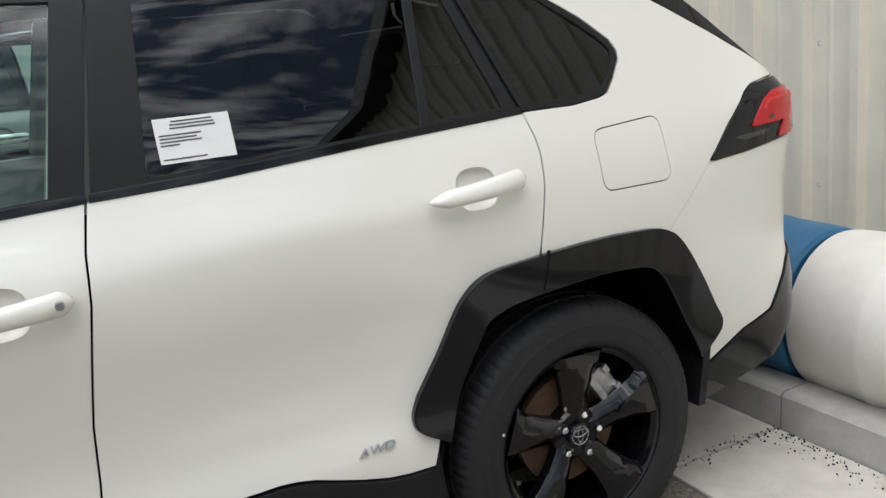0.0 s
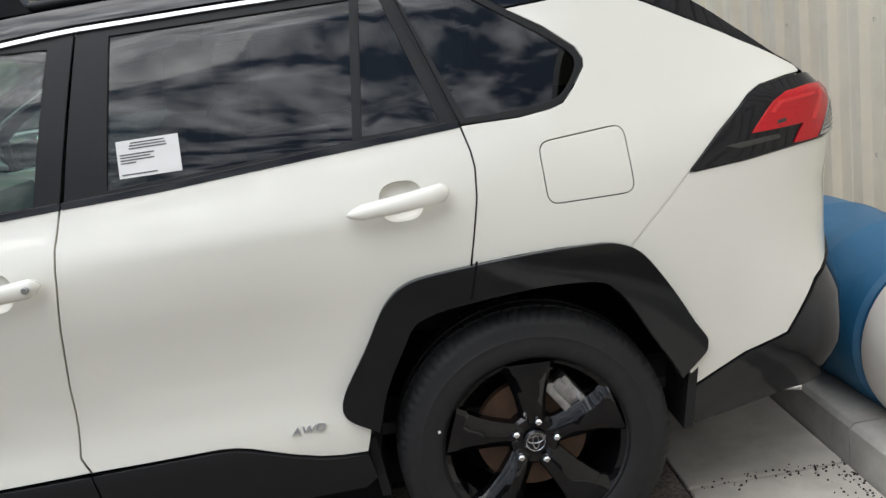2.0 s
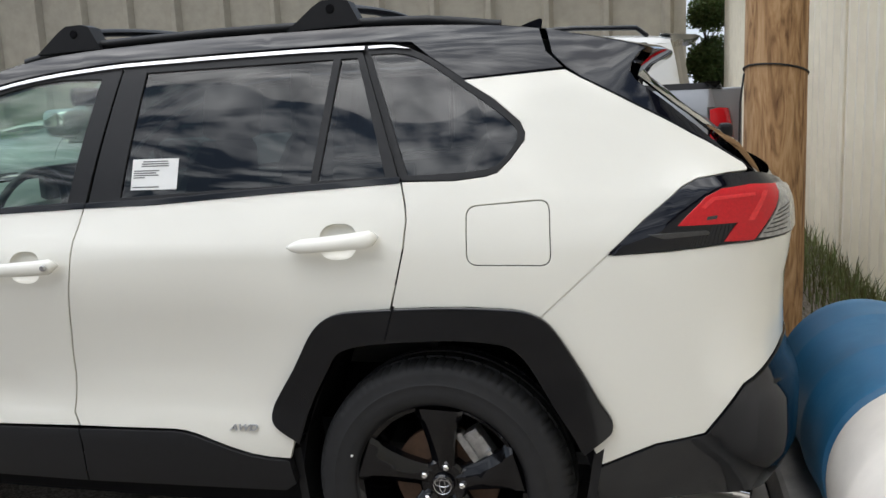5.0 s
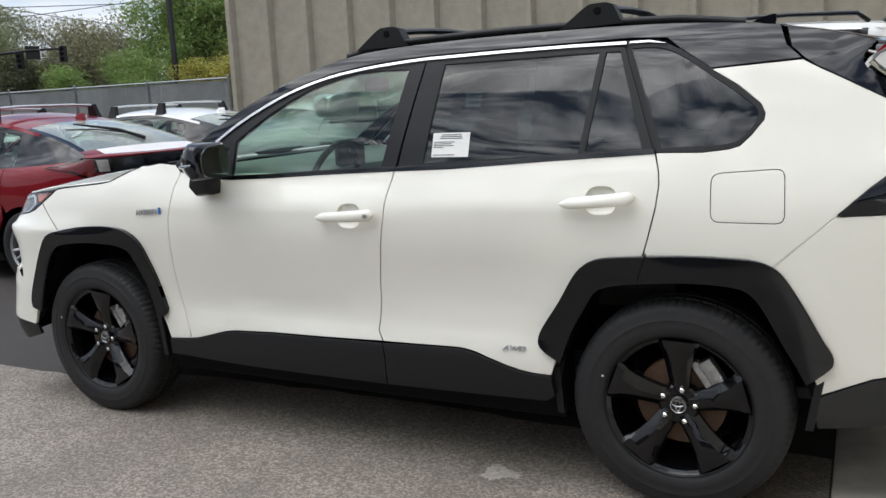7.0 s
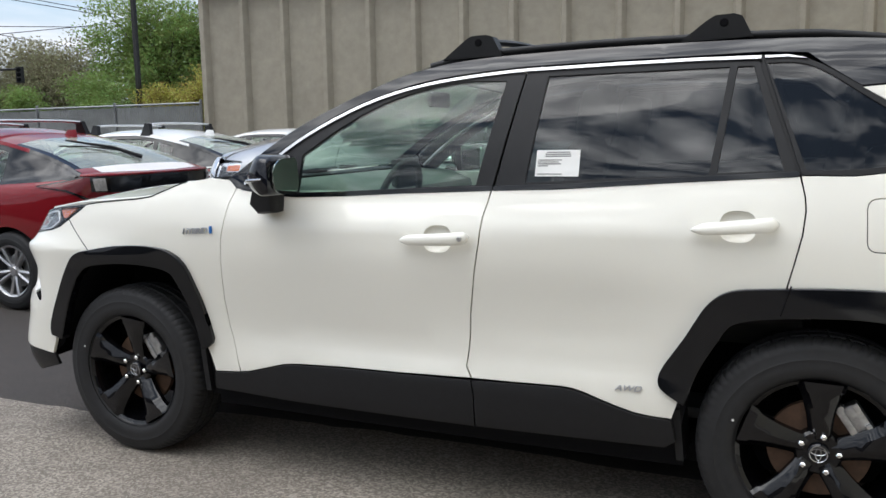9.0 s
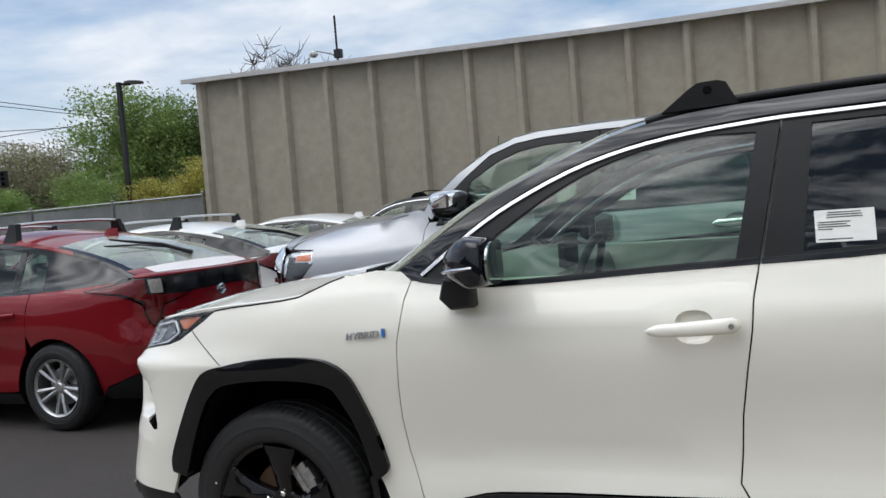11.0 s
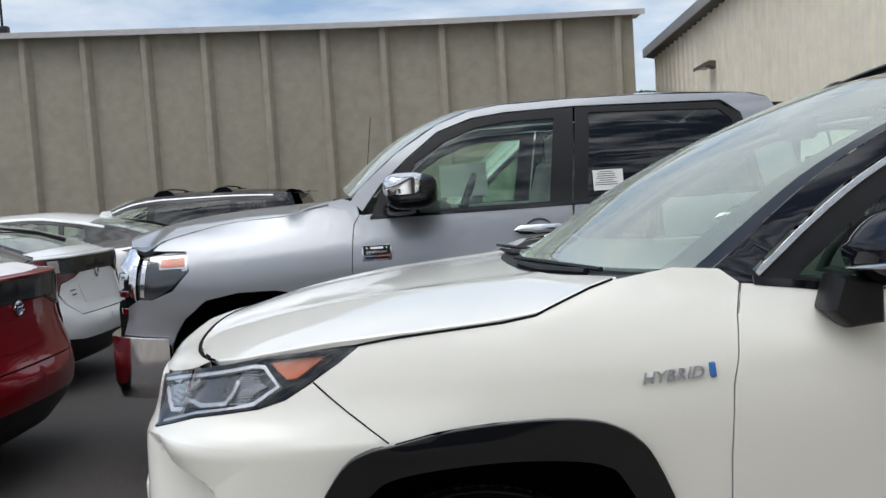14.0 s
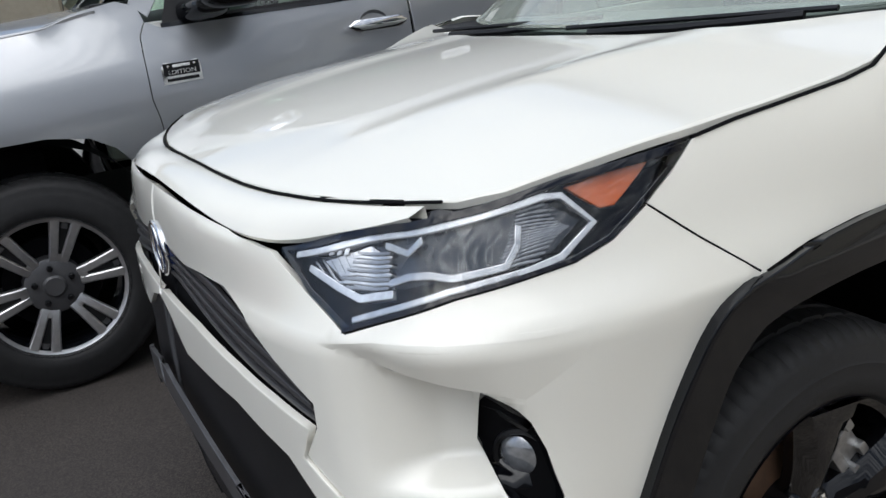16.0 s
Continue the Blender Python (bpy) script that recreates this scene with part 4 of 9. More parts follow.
grid_sheet("windscreen", span(0.0, 1, 20), span(-.96, .96, 24), screen_at, GLASS_SHIELD)
for side in (-1, 1):
    grid_sheet("screen_edge", span(0, 1, 20), [side * k for k in span(.955, 1, 3)], lambda v, w: screen_at(v, w, .001), BLACK_PAINT)
    grid_sheet("screen_frit", span(0, 1, 20), span(0, 1, 4), lambda v, k: screen_at(v, side * (.962 - k * (.115 - .075 * v)), -.004), CLAD)
grid_sheet("screen_frit", span(.0, .075, 4), span(-.96, .96, 24), lambda v, w: screen_at(v, w, -.005), CLAD)
grid_sheet("screen_frit", span(.93, 1.0, 4), span(-.96, .96, 24), lambda v, w: screen_at(v, w, -.005), CLAD)

# bonnet: a sheet over (x, y)
ridge = smooth_table([(-3.45, 1.030), (-3.40, 1.039), (-3.3, 1.062), (-3.1, 1.100), (-2.8, 1.136), (-2.5, 1.158), (-2.2, 1.175)])
hood_edge_z = smooth_table([(-3.45, 1.005), (-3.39, 1.012), (-3.333, 1.013), (-3.295, 1.021), (-3.25, 1.033), (-3.2, 1.045), (-3.1, 1.061), (-2.93, 1.082), (-2.731, 1.096), (-2.548, 1.114), (-2.47, 1.144), (-2.379, 1.172), (-2.2, 1.185)])
hood_edge_y = smooth_table([(-3.45, .30), (-3.39, .42), (-3.333, .66), (-3.295, .735), (-3.2, .785), (-3.1, .805), (-2.93, .850), (-2.731, .862), (-2.548, .855), (-2.379, .83), (-2.2, .82)])


def hood_at(x, y, lift=0.0):
    zc, ze, ye = ridge(x), hood_edge_z(x), hood_edge_y(x)
    w = min(1.15, abs(y) / ye)
    z = ze + (zc - ze) * (1 - w ** 2.1)
    fade = max(0.0, min(1.0, (x + 3.38) / .5)) * max(0.0, min(1.0, (-2.24 - x) / .3))
    q = (abs(y) - (.34 + .10 * (x + 3.4))) / .055
    z += .010 * fade / (1 + math.exp(-max(-30, min(30, q * 3)))) * math.exp(-max(0, q) * .12)
    return (x, y, z + lift)


hood_rim = [(-3.386, 0), (-3.383, -.15), (-3.373, -.29), (-3.357, -.40), (-3.334, -.50), (-3.302, -.60), (-3.264, -.685), (-3.225, -.76), (-3.175, -.797), (-3.09, -.815), (-2.93, -.850), (-2.8, -.858), (-2.66, -.860), (-2.548, -.855), (-2.49, -.846), (-2.43, -.835), (-2.375, -.828), (-2.41, -.70), (-2.475, -.52), (-2.52, -.30), (-2.535, -.14), (-2.54, 0)]
hood_rim = [*hood_rim, *[(a, -b) for a, b in hood_rim[-2:0:-1]]]
shell("bonnet", inset(hood_rim, .002), hood_at, PEARL, suv, "pearl white bonnet with two raised creases", step=.04, flip=False, roll=.008)
# the nose panel between the bonnet and the grille
rim_x = smooth_table([(-b, a) for a, b in hood_rim[:8]])
nose_x = smooth_table([(0, -3.462), (.25, -3.455), (.45, -3.432), (.516, -3.413), (.60, -3.357), (.631, -3.337), (.685, -3.303), (.728, -3.275)])
nose_z = smooth_table([(0, 1.020), (.25, 1.008), (.45, .990), (.547, .988), (.631, 1.002), (.685, 1.014), (.728, 1.026)])
rows = []
for y in span(-.724, .724, 64):
    q = abs(y)
    top = Vector(hood_at(rim_x(q), y)) - Vector((.008, 0, .004 + .002 * ease((q - .55) / .15)))
    low = Vector((nose_x(q), y, nose_z(q)))
    puff = min(.012, .14 * (top - low).length) * ease((.73 - q) / .16)
    line = [low.lerp(top, f) + Vector((-.55, 0, .83)) * puff * 4 * f * (1 - f) for f in span(0, 1, 6)]
    rows.append([low + Vector((.045, 0, -.016)), low + Vector((.004, 0, -.006)), *line, top + Vector((.002, 0, -.03))])
part("upper_nose_panel", loft(rows, False), PEARL, suv, "", 32)
part("bonnet_gap", tube([Vector(hood_at(rim_x(abs(y)), y)) + Vector((-.005, 0, -.0015)) for y in span(-.745, .745, 60)], .0025, 6), DARK, suv, "dark gap before the bonnet", 50)
# scuttle under the windscreen with wipers
scuttle = [(-2.56, 0), (-2.54, -.30), (-2.49, -.52), (-2.42, -.70), (-2.36, -.81), (-2.17, -.80), (-2.28, -.6), (-2.38, -.3), (-2.42, 0)]
scuttle = [*scuttle, *[(a, -b) for a, b in scuttle[-2:0:-1]]]
shell("scuttle_panel", scuttle, lambda a, b, c: (a, b, 1.166 - .020 * (1 - (b / .8) ** 2) + c), CLAD, suv, "", step=.06)
for y0, y1 in ((-.62, -.02), (.02, .60)):
    bm = tube([(-2.40, y0, 1.168), (-2.475, y0 * .6 + y1 * .4, 1.159), (-2.505, y0 * .2 + y1 * .8, 1.156)], .009, 6)
    tube([(-2.375 - .034 * k, y0 + .15 * k - .05, 1.176 - .002 * k) for k in range(5)], .006, 6, bm)
    part("wiper", bm, CLAD, suv, "black windscreen wiper", 40)

# dark inner skins, arch liners and floor
suv_panel("inner_shell", [(-2.29, .30), (-2.33, .70), (-2.42, .85), (-2.55, .88), (-2.80, .86), (-2.92, .80), (-3.02, .66), (-3.09, .45), (-3.3, .3), (-4.275, .3), (-4.275, .990), (-3.731, .957), (-3.500, .981), (-3.300, 1.001), (-2.9, 1.05), (-2.5, 1.09), (-2.2, 1.12), (-1.8, 1.10), (-1.0, 1.13), (0, 1.18), (.7, 1.15), (1.68, 1.02), (1.68, .37),
          (.9, .37), (.42, .40), (.36, .60), (.27, .76), (.2, .82), (-.2, .82), (-.3, .72), (-.38, .52), (-.43, .28)], DARK, lift=-.026, gap=0, depth=0, step=.08)
for line in (FLARE_R_IN, FLARE_F_IN):
    fine = spline(line, 3)
    for side in (-1, 1):
        rings = []
        for a, b in fine:
            p = Vector(SUV(a, b, .012))
            rings.append([(p.x, side * abs(p.y), p.z), (p.x, side * .80, p.z + .015), (p.x, side * .55, p.z + .02)])
        part("arch_liner", loft(rings, False), DARK, suv, "", 40)
        mid = (line[0][0] + line[-1][0]) / 2
        wall = [(mid - .5, .25), (mid + .5, .25), (mid + .5, .95), (mid - .5, .95)]
        part("arch_wall", prism(wall, .54, .56, lambda a, b, c: (a, side * c, b)), DARK, suv)
bm = box(3.3, 1.44, .10, (-1.35, 0, .27), .03)
box(.7, .9, .14, (.22, 0, .36), .04, bm=bm)
part("underbody", bm, DARK, suv)
for x, z0, z1 in ((-.405, .29, .50), (.405, .335, .52), (-2.285, .32, .50)):
    for side in (-1, 1):
        rows = [[(x + .012 * w + (.03 if x > 0 else -.02) * f, side * (.72 + .17 * q), z0 + (z1 - z0) * f) for w, q in ((-1, 0), (1, 0), (1, 1), (-1, 1))] for f in (0, .5, 1)]
        part("mud_flap", loft(rows, True, True), CLAD, suv, "", 40)
bm = tube([(.55, -.55, .315), (.70, -.60, .300), (.835, -.635, .288)], .032, 14, flat=.75)
part("exhaust_tip", bm, CHROME, suv, "chrome exhaust tip", 50)

# hatch: spoiler, glass and lower gate
sp = []
for w in span(-1, 1, 20):
    k = 1 - abs(w) ** 3
    y = .645 * w
    sp.append([(.283, y * .985, 1.590 + .018 * k), (.40, y * .985, 1.570 + .018 * k), (.50, y * .985, 1.546 + .017 * k), (.555 + .05 * k, y * .985, 1.531 + .014 * k), (.578 + .055 * k, y * .985, 1.522 + .008 * k), (.568 + .05 * k, y * .98, 1.512 + .008 * k), (.54 + .03 * k, y * .985, 1.480 + .016 * k), (.53 + .01 * k, y * .97, 1.45 + .02 * k)])
part("roof_spoiler", loft(sp, False), BLACK_PAINT, suv, "gloss black roof spoiler", 35)
suv_panel("hatch_side", [(.305, 1.592), (.322, 1.525), (.359, 1.487), (.40, 1.459), (.482, 1.417), (.57, 1.370), (.649, 1.330), (.737, 1.285), (.833, 1.231), (.843, 1.218), (.865, 1.205), (.797, 1.250), (.712, 1.323), (.638, 1.377), (.578, 1.419), (.545, 1.444), (.532, 1.466), (.537, 1.487), (.558, 1.513), (.578, 1.525), (.518, 1.543), (.45, 1.559), (.40, 1.570)], BLACK_PAINT, lift=-.002, gap=.001, step=.04)
gate = []
for w in span(-1, 1, 16):
    k = 1 - abs(w) ** 2.6
    gate.append([(.528 + .02 * k, .60 * w, 1.46 + .02 * k), (.625 + .03 * k, .635 * w, 1.380), (.70 + .035 * k, .66 * w, 1.322), (.785 + .04 * k, .68 * w, 1.250), (.845 + .04 * k, .70 * w, 1.17)])
part("rear_window", loft(gate, False), GLASS_DARK, suv, "", 40)
bm = loft([[(.845 + .065 * (1 - abs(w) ** 2.6), .69 * w, 1.18), (.872 + .065 * (1 - abs(w) ** 2.6), .68 * w, 1.14), (.868 + .065 * (1 - abs(w) ** 2.6), .68 * w, 1.0)] for w in span(-1, 1, 16)], False)
part("hatch_panel", bm, BLACK_PAINT, suv, "", 40)
part("rear_wiper", box(.04, .09, .06, (.80, -.08, 1.27), .012), CLAD, suv)
fin = [(-.130, -.006), (.0, -.006), (.004, .036), (-.006, .040), (-.04, .030), (-.09, .012)]
part("aerial_fin", prism(fin, -.018, .018, lambda a, b, c: (.200 + a, c, 1.638 + b), bevel=.005), BLACK_PAINT, suv, "", 30)

# tail lamp
TAIL = [(.461, 1.014), (.552, 1.098), (.650, 1.176), (.690, 1.194), (.776, 1.204), (.85, 1.205), (.93, 1.195), (1.02, 1.18), (1.10, 1.165), (1.12, 1.09), (1.10, 1.045), (.99, 1.041), (.90, 1.042), (.757, 1.038), (.609, 1.022)]
suv_panel("tail_lamp", TAIL, BLACK_PAINT, lift=.004, gap=.001, step=.03)
RED_BAR = material("bright_red_light_bar", (.72, .03, .035), .2, coat=.6, vary=.15, scale=120, spec=.3)
TAIL_MARK = material("smoked_lens_mark", (.035, .034, .034), .25, coat=.5, vary=.2, scale=90)
suv_panel("red_lens", [(.631, 1.084), (.702, 1.151), (.742, 1.170), (.82, 1.178), (.915, 1.172), (.880, 1.115), (.815, 1.044), (.742, 1.043), (.776, 1.088)], RED_LENS, lift=.010, gap=0, step=.03, depth=.008)
suv_panel("clear_lens", [(.925, 1.172), (1.02, 1.165), (1.09, 1.15), (1.10, 1.06), (.985, 1.05), (.828, 1.046), (.890, 1.112)], material("smoked_clear_lens", (.30, .29, .27), .15, coat=1.0, vary=.3, scale=90), lift=.009, gap=0, step=.03, depth=.008)

suv_panel("lens_mark", [(.700, 1.096), (.724, 1.099), (.727, 1.107), (.703, 1.104)], TAIL_MARK, lift=.0105, gap=0, step=.02, depth=.004)
suv_panel("red_light_bar", [(.800, 1.092), (.846, 1.160), (.858, 1.160), (.815, 1.092)], RED_BAR, lift=.0112, gap=0, step=.02, depth=.003)
suv_panel("red_light_bar", [(.690, 1.128), (.716, 1.150), (.82, 1.158), (.82, 1.152), (.722, 1.144), (.698, 1.124)], RED_BAR, lift=.0112, gap=0, step=.02, depth=.003)
for k in range(6):
    f = k / 5
    suv_panel("lens_rib", [(.842 + .050 * f, 1.056 + .010 * k), (.93 + .03 * f, 1.060 + .012 * k), (.93 + .03 * f, 1.062 + .012 * k), (.842 + .050 * f, 1.058 + .010 * k)], TAIL_MARK, lift=.0105, gap=0, step=.03, depth=.004)
suv_panel("lens_shade", [(.560, 1.062), (.70, 1.070), (.708, 1.066), (.705, 1.061), (.60, 1.052)], TAIL_MARK, lift=.0052, gap=0, step=.03, depth=.002)

# head lamp
LAMP = [*LAMP_LOW[:-1], *LAMP_TOP[:-1]]
suv_panel("lamp_bowl", LAMP, material("dark_lamp_bowl", (.016, .017, .020), .22, coat=.3, vary=.1, scale=6), lift=-.034, gap=.001, step=.035, depth=.0)
suv_panel("projector_window", [(-3.600, .970), (-3.52, .984), (-3.40, .996), (-3.243, 1.016), (-3.145, 1.027), (-3.100, .996), (-3.15, .966), (-3.22, .955), (-3.31, .949), (-3.41, .937), (-3.475, .930), (-3.531, .942)], material("dark_projector_window", (.030, .032, .037), .16, coat=1.0, coat_rough=.03, vary=.2, scale=30), lift=-.022, gap=0, step=.02, depth=.004, label="dark glassy window round the projector")
suv_panel("lamp_wall", LAMP, BLACK_PAINT, lift=-.002, gap=.0005, step=.035, depth=.036, holes=[inset(LAMP, .006)])
suv_panel("lamp_lens", LAMP, LENS, lift=.002, gap=.002, step=.035, depth=.0)
SILVER = material("bright_lamp_reflector", (.60, .60, .60), .22, metal=.85, vary=.15, scale=60)
LAMP_GREY = material("grey_lamp_ribs", (.30, .31, .33), .2, metal=.6, vary=.2, scale=90)
GUIDE = material("pale_light_guide", (.72, .73, .74), .22, metal=.45, coat=1.0, vary=.2, scale=90)


def band(name, line, width, mat, lift, label=""):
    """A raised strip of the lamp along (u, z) points."""
    n = len(line)
    up, lo = [], []
    for i, (a, b) in enumerate(line):
        p, q = line[max(i - 1, 0)], line[min(i + 1, n - 1)]
        t = Vector((q[0] - p[0], q[1] - p[1])).normalized()
        up.append((a - t.y * width / 2, b + t.x * width / 2))
        lo.append((a + t.y * width / 2, b - t.x * width / 2))
    suv_panel(name, [*lo, *up[::-1]], mat, lift=lift, gap=0, step=.025, depth=.010, label=label)


band("light_guide", [(-3.632, .978), (-3.519, .993), (-3.399, 1.004), (-3.310, 1.014), (-3.243, 1.023), (-3.15, 1.036), (-3.124, 1.034), (-3.090, .997), (-3.145, .964), (-3.210, .952)], .0062, GUIDE, -.002)
band("light_guide", [(-3.604, .961), (-3.531, .941), (-3.475, .929), (-3.410, .936)], .007, GUIDE, -.008)
band("lamp_trim", [(-3.415, .948), (-3.374, .957), (-3.336, .959), (-3.300, .954), (-3.222, .962), (-3.200, .985), (-3.193, 1.006)], .0065, SILVER, -.006)
band("lamp_trim", [(-3.428, .989), (-3.399, .986), (-3.375, .983), (-3.344, .999)], .0065, SILVER, -.006)
band("lamp_edge", [(-3.483, .907), (-3.310, .940), (-3.190, .955)], .005, SILVER, -.006)
for k in range(16):
    f = k / 15
    a, b = Vector((-3.186, 1.019)).lerp(Vector((-3.232, .957)), f), Vector((-3.146, 1.024)).lerp(Vector((-3.170, .962)), f)
    if f < .5:
        b = b.lerp(Vector((-3.108, .994)), f * 1.6)
    else:
        b = b.lerp(Vector((-3.108, .994)), (1 - f) * 1.6)
    band("lamp_rib", [(a.x, a.y), ((a.x + b.x) / 2, (a.y + b.y) / 2 + .001), (b.x, b.y)], .0010, LAMP_GREY, -.014)
for k in range(9):
    u = -3.60 + .017 * k
    band("lamp_rib", [(u, .967 + .02 * k / 9), (u + .03, .950 + .008 * k / 9), (u + .055, .940)], .0012, LAMP_GREY, -.014)
for k in range(3):
    suv_panel("lamp_mark", [(-3.565 + .018 * k, .978), (-3.557 + .018 * k, .979), (-3.556 + .018 * k, .987), (-3.564 + .018 * k, .986)], GUIDE, lift=-.008, gap=0, step=.01, depth=.002)
suv_panel("reflector_facet", [(-3.576, .968), (-3.470, .985), (-3.425, .972), (-3.420, .945), (-3.476, .937), (-3.521, .947)], SILVER, lift=-.014, gap=0, step=.02, depth=.004)
for k in range(9):
    z, a = .9405 + .0048 * k, .10 * (k % 2)
    band("reflector_rib", [(-3.535 + .005 * k, z + .001 * (k % 3)), (-3.49, z + .0012 * a * 10), (-3.45, z - .0008), (-3.420 + .004 * (k % 2), z + .0012)], .0019, SILVER if k % 2 else LAMP_GREY, -.009)
suv_panel("amber_reflector", [(-3.111, 1.040), (-2.985, 1.054), (-3.053, 1.010), (-3.073, 1.010)], AMBER, lift=-.010, gap=0, step=.03, depth=.008)

band("lamp_rim", [(a, b - .0035) for a, b in [(-2.94, 1.066), *LAMP_TOP[1:-1]]], .0065, BLACK_PAINT, .003, "gloss black rim over the lamp")
band("lamp_rim", [(a - .006, b + .004) for a, b in LAMP_LOW[2:9]], .004, BLACK_PAINT, .003)
band("seam_backing", [(.284, .846), (.29, .854), (.461, 1.013), (.466, 1.018)], .022, PEARL, -.0028)
band("moulding_seam", [(-.094, .886), (-.106, .845), (-.120, .797)], .0026, DARK, .0235, "dark joint across the arch moulding")
# dark strip stands in for the shadow in the gap beside the bonnet
band("bonnet_seal", [(a, b + .002) for a, b in HOOD_SIDE], .0028, DARK, .003, "dark strip painted as the shade in the bonnet's side gap")
band("bumper_seam", [(-3.013, 1.004), (-2.945, .948), (-2.862, .884)], .0022, DARK, .0008, "dark gap between wing and bumper")

# grille and fog lamp pockets
suv_panel("grille_backing", [(-4.275, .960), (-3.971, .939), (-3.736, .915), (-3.59, .865), (-3.545, .80), (-3.545, .755), (-3.60, .690), (-3.968, .752), (-4.275, .820)], DARK, lift=-.030, gap=0, step=.05, depth=0)
for k in range(8):
    f = (k + .45) / 8
    line = []
    for j in range(13):
        u = -4.275 + (.60 + .12 * f) * j / 12
        top = .900 if u < -3.93 else .900 - (u + 3.93) * .14 - max(0.0, u + 3.72) * .25
        low = .836 - .085 * max(0.0, (u + 4.15)) / .58
        line.append((u, top + (low - top) * f))
    band("grille_bar", line, .0045, material("satin_black_grille", (.10, .10, .105), .3, metal=.5, vary=.1, scale=30) if k == 0 else bpy.data.materials["satin_black_grille"], -.012 + .005 * (k % 2), "")
c = Vector((-3.472, 0, .880))
part("nose_emblem", turned([(0, .014), (.045, .012), (.068, .006), (.074, -.004), (.074, -.03)], 36, "x", Matrix.Translation(c) @ Matrix.Diagonal((1, 1, .78, 1))), material("dark_blue_emblem", (.012, .03, .12), .15, coat=1.0, vary=.1, scale=30), suv, "oval dark blue and chrome nose emblem", 40)
bm = tube([(c.x - .012, .066 * math.cos(t * math.pi / 14), c.z + .052 * math.sin(t * math.pi / 14)) for t in range(29)], .005, 6, caps=False)
tube([(c.x - .016, .030 * math.cos(t * math.pi / 14), c.z + .046 * math.sin(t * math.pi / 14)) for t in range(29)], .003, 6, bm, False)
part("emblem_ring", bm, CHROME, suv, "chrome emblem ring", 60)
suv_panel("fog_lamp_pocket", FOG, CLAD_GLOSS, lift=-.042, gap=-.004, step=.03, depth=.0)
for s in (1, -1):
    rows = []
    for a, b in dense([*FOG, FOG[0]], .04):
        rows.append([(p[0], p[1] * s, p[2]) for p in (SUV(a, b, -.002), SUV(a, b, -.024), SUV(a, b, -.045))])
    part("pocket_wall", loft(rows, False), CLAD_GLOSS, suv, "", 30)
for z in (.780, .758):
    band("pocket_slat", [(-3.281, z), (-3.255, z - .004), (-3.226, z - .014)], .006, CLAD, -.022)
FOG_GLASS = material("fog_lamp_glass", (.30, .31, .33), .12, metal=.6, coat=1.0, vary=.3, scale=60)
c = Vector(SUV(-3.228, .694, -.030))
for s in (1, -1):
    m = Matrix.Translation((c.x, c.y * s, c.z)) @ Matrix.Rotation(radians(-52) * s, 4, "Z")
    part("fog_lamp_ring", turned([(.034, .004), (.038, .008), (.042, .004), (.044, -.03)], 28, "y", m), CLAD, suv, "", 40)
    part("fog_lamp", turned([(0, .012), (.018, .010), (.030, .004), (.035, -.004)], 28, "y", m), FOG_GLASS, suv, "round clear fog lamp", 40)
suv_panel("lower_lip", [(-4.275, .786), (-4.171, .763), (-4.087, .713), (-3.835, .707), (-3.683, .670), (-3.517, .569), (-3.490, .475), (-3.41, .427), (-3.285, .410), (-3.135, .398), (-3.12, .35), (-3.30, .30), (-3.6, .31), (-4.275, .33)], CLAD, lift=-.004, gap=0, step=.04)
band("skid_edge", [(-4.275, .630), (-4.106, .593), (-3.969, .551), (-3.830, .504), (-3.720, .407), (-3.60, .375), (-3.50, .36)], .05, material("dark_satin_skid", (.10, .10, .105), .35, metal=.5, vary=.15, scale=20), .025)

# door handles, badges, sticker
def handle(u0, z0, u1, z1, key):
    lo = Vector((u0, z0))
    hi = Vector((u1, z1))
    rows, steps = [], 24
    for k in range(steps + 1):
        f = k / steps
        u, z = lo + (hi - lo) * f
        wide = .0225 * (min(1, (f / .16)) ** .5 if f < .16 else (min(1, ((1 - f) / .07)) ** .5 if f > .93 else 1)) * (0.80 + .25 * f)
        wide = max(wide, .003)
        out = .018 + .022 * math.sin(math.pi * min(1, max(0, f)) ) ** .5
        ring = []
        for j in range(10):
            a = 2 * math.pi * j / 10
            ring.append(SUV(u, z + wide * math.sin(a), out + .012 * math.cos(a)))
        rows.append(ring)
    h = None
    for s in (1, -1):
        rr = [[(p[0], p[1] * s, p[2]) for p in ring] for ring in rows]
        h = part("door_handle", loft(rr, True, True), PEARL, suv, "body-coloured door handle", 60)
        mid = Vector((-1.238, .985)) if key else Vector((-.250, 1.054))
        bm = bmesh.new()
        dish = []
        for r, d in ((1.0, -.001), (.94, -.009), (.82, -.016), (.6, -.021), (.3, -.0225), (.002, -.023)):
            dish.append([tuple(Vector(SUV(mid.x + .054 * r * ca, mid.y + .048 * r * sa, d))) for ca, sa in CUP])
        dish = [[(p[0], p[1] * s, p[2]) for p in ring] for ring in dish]
        part("handle_cup", loft(dish, True, False, bm), PEARL, h, "shallow cup behind the handle", 60)
        if key and s > 0:
            c = Vector(SUV(u1 - .024, z1 - .001, .048))
            part("key_barrel", turned([(0, .003), (.007, .003), (.0085, 0), (.0085, -.006)], 16, "y", Matrix.Translation(c)), STEEL, h)


handle(-1.372, .980, -1.112, .994, True)
handle(-.384, 1.045, -.133, 1.066, False)


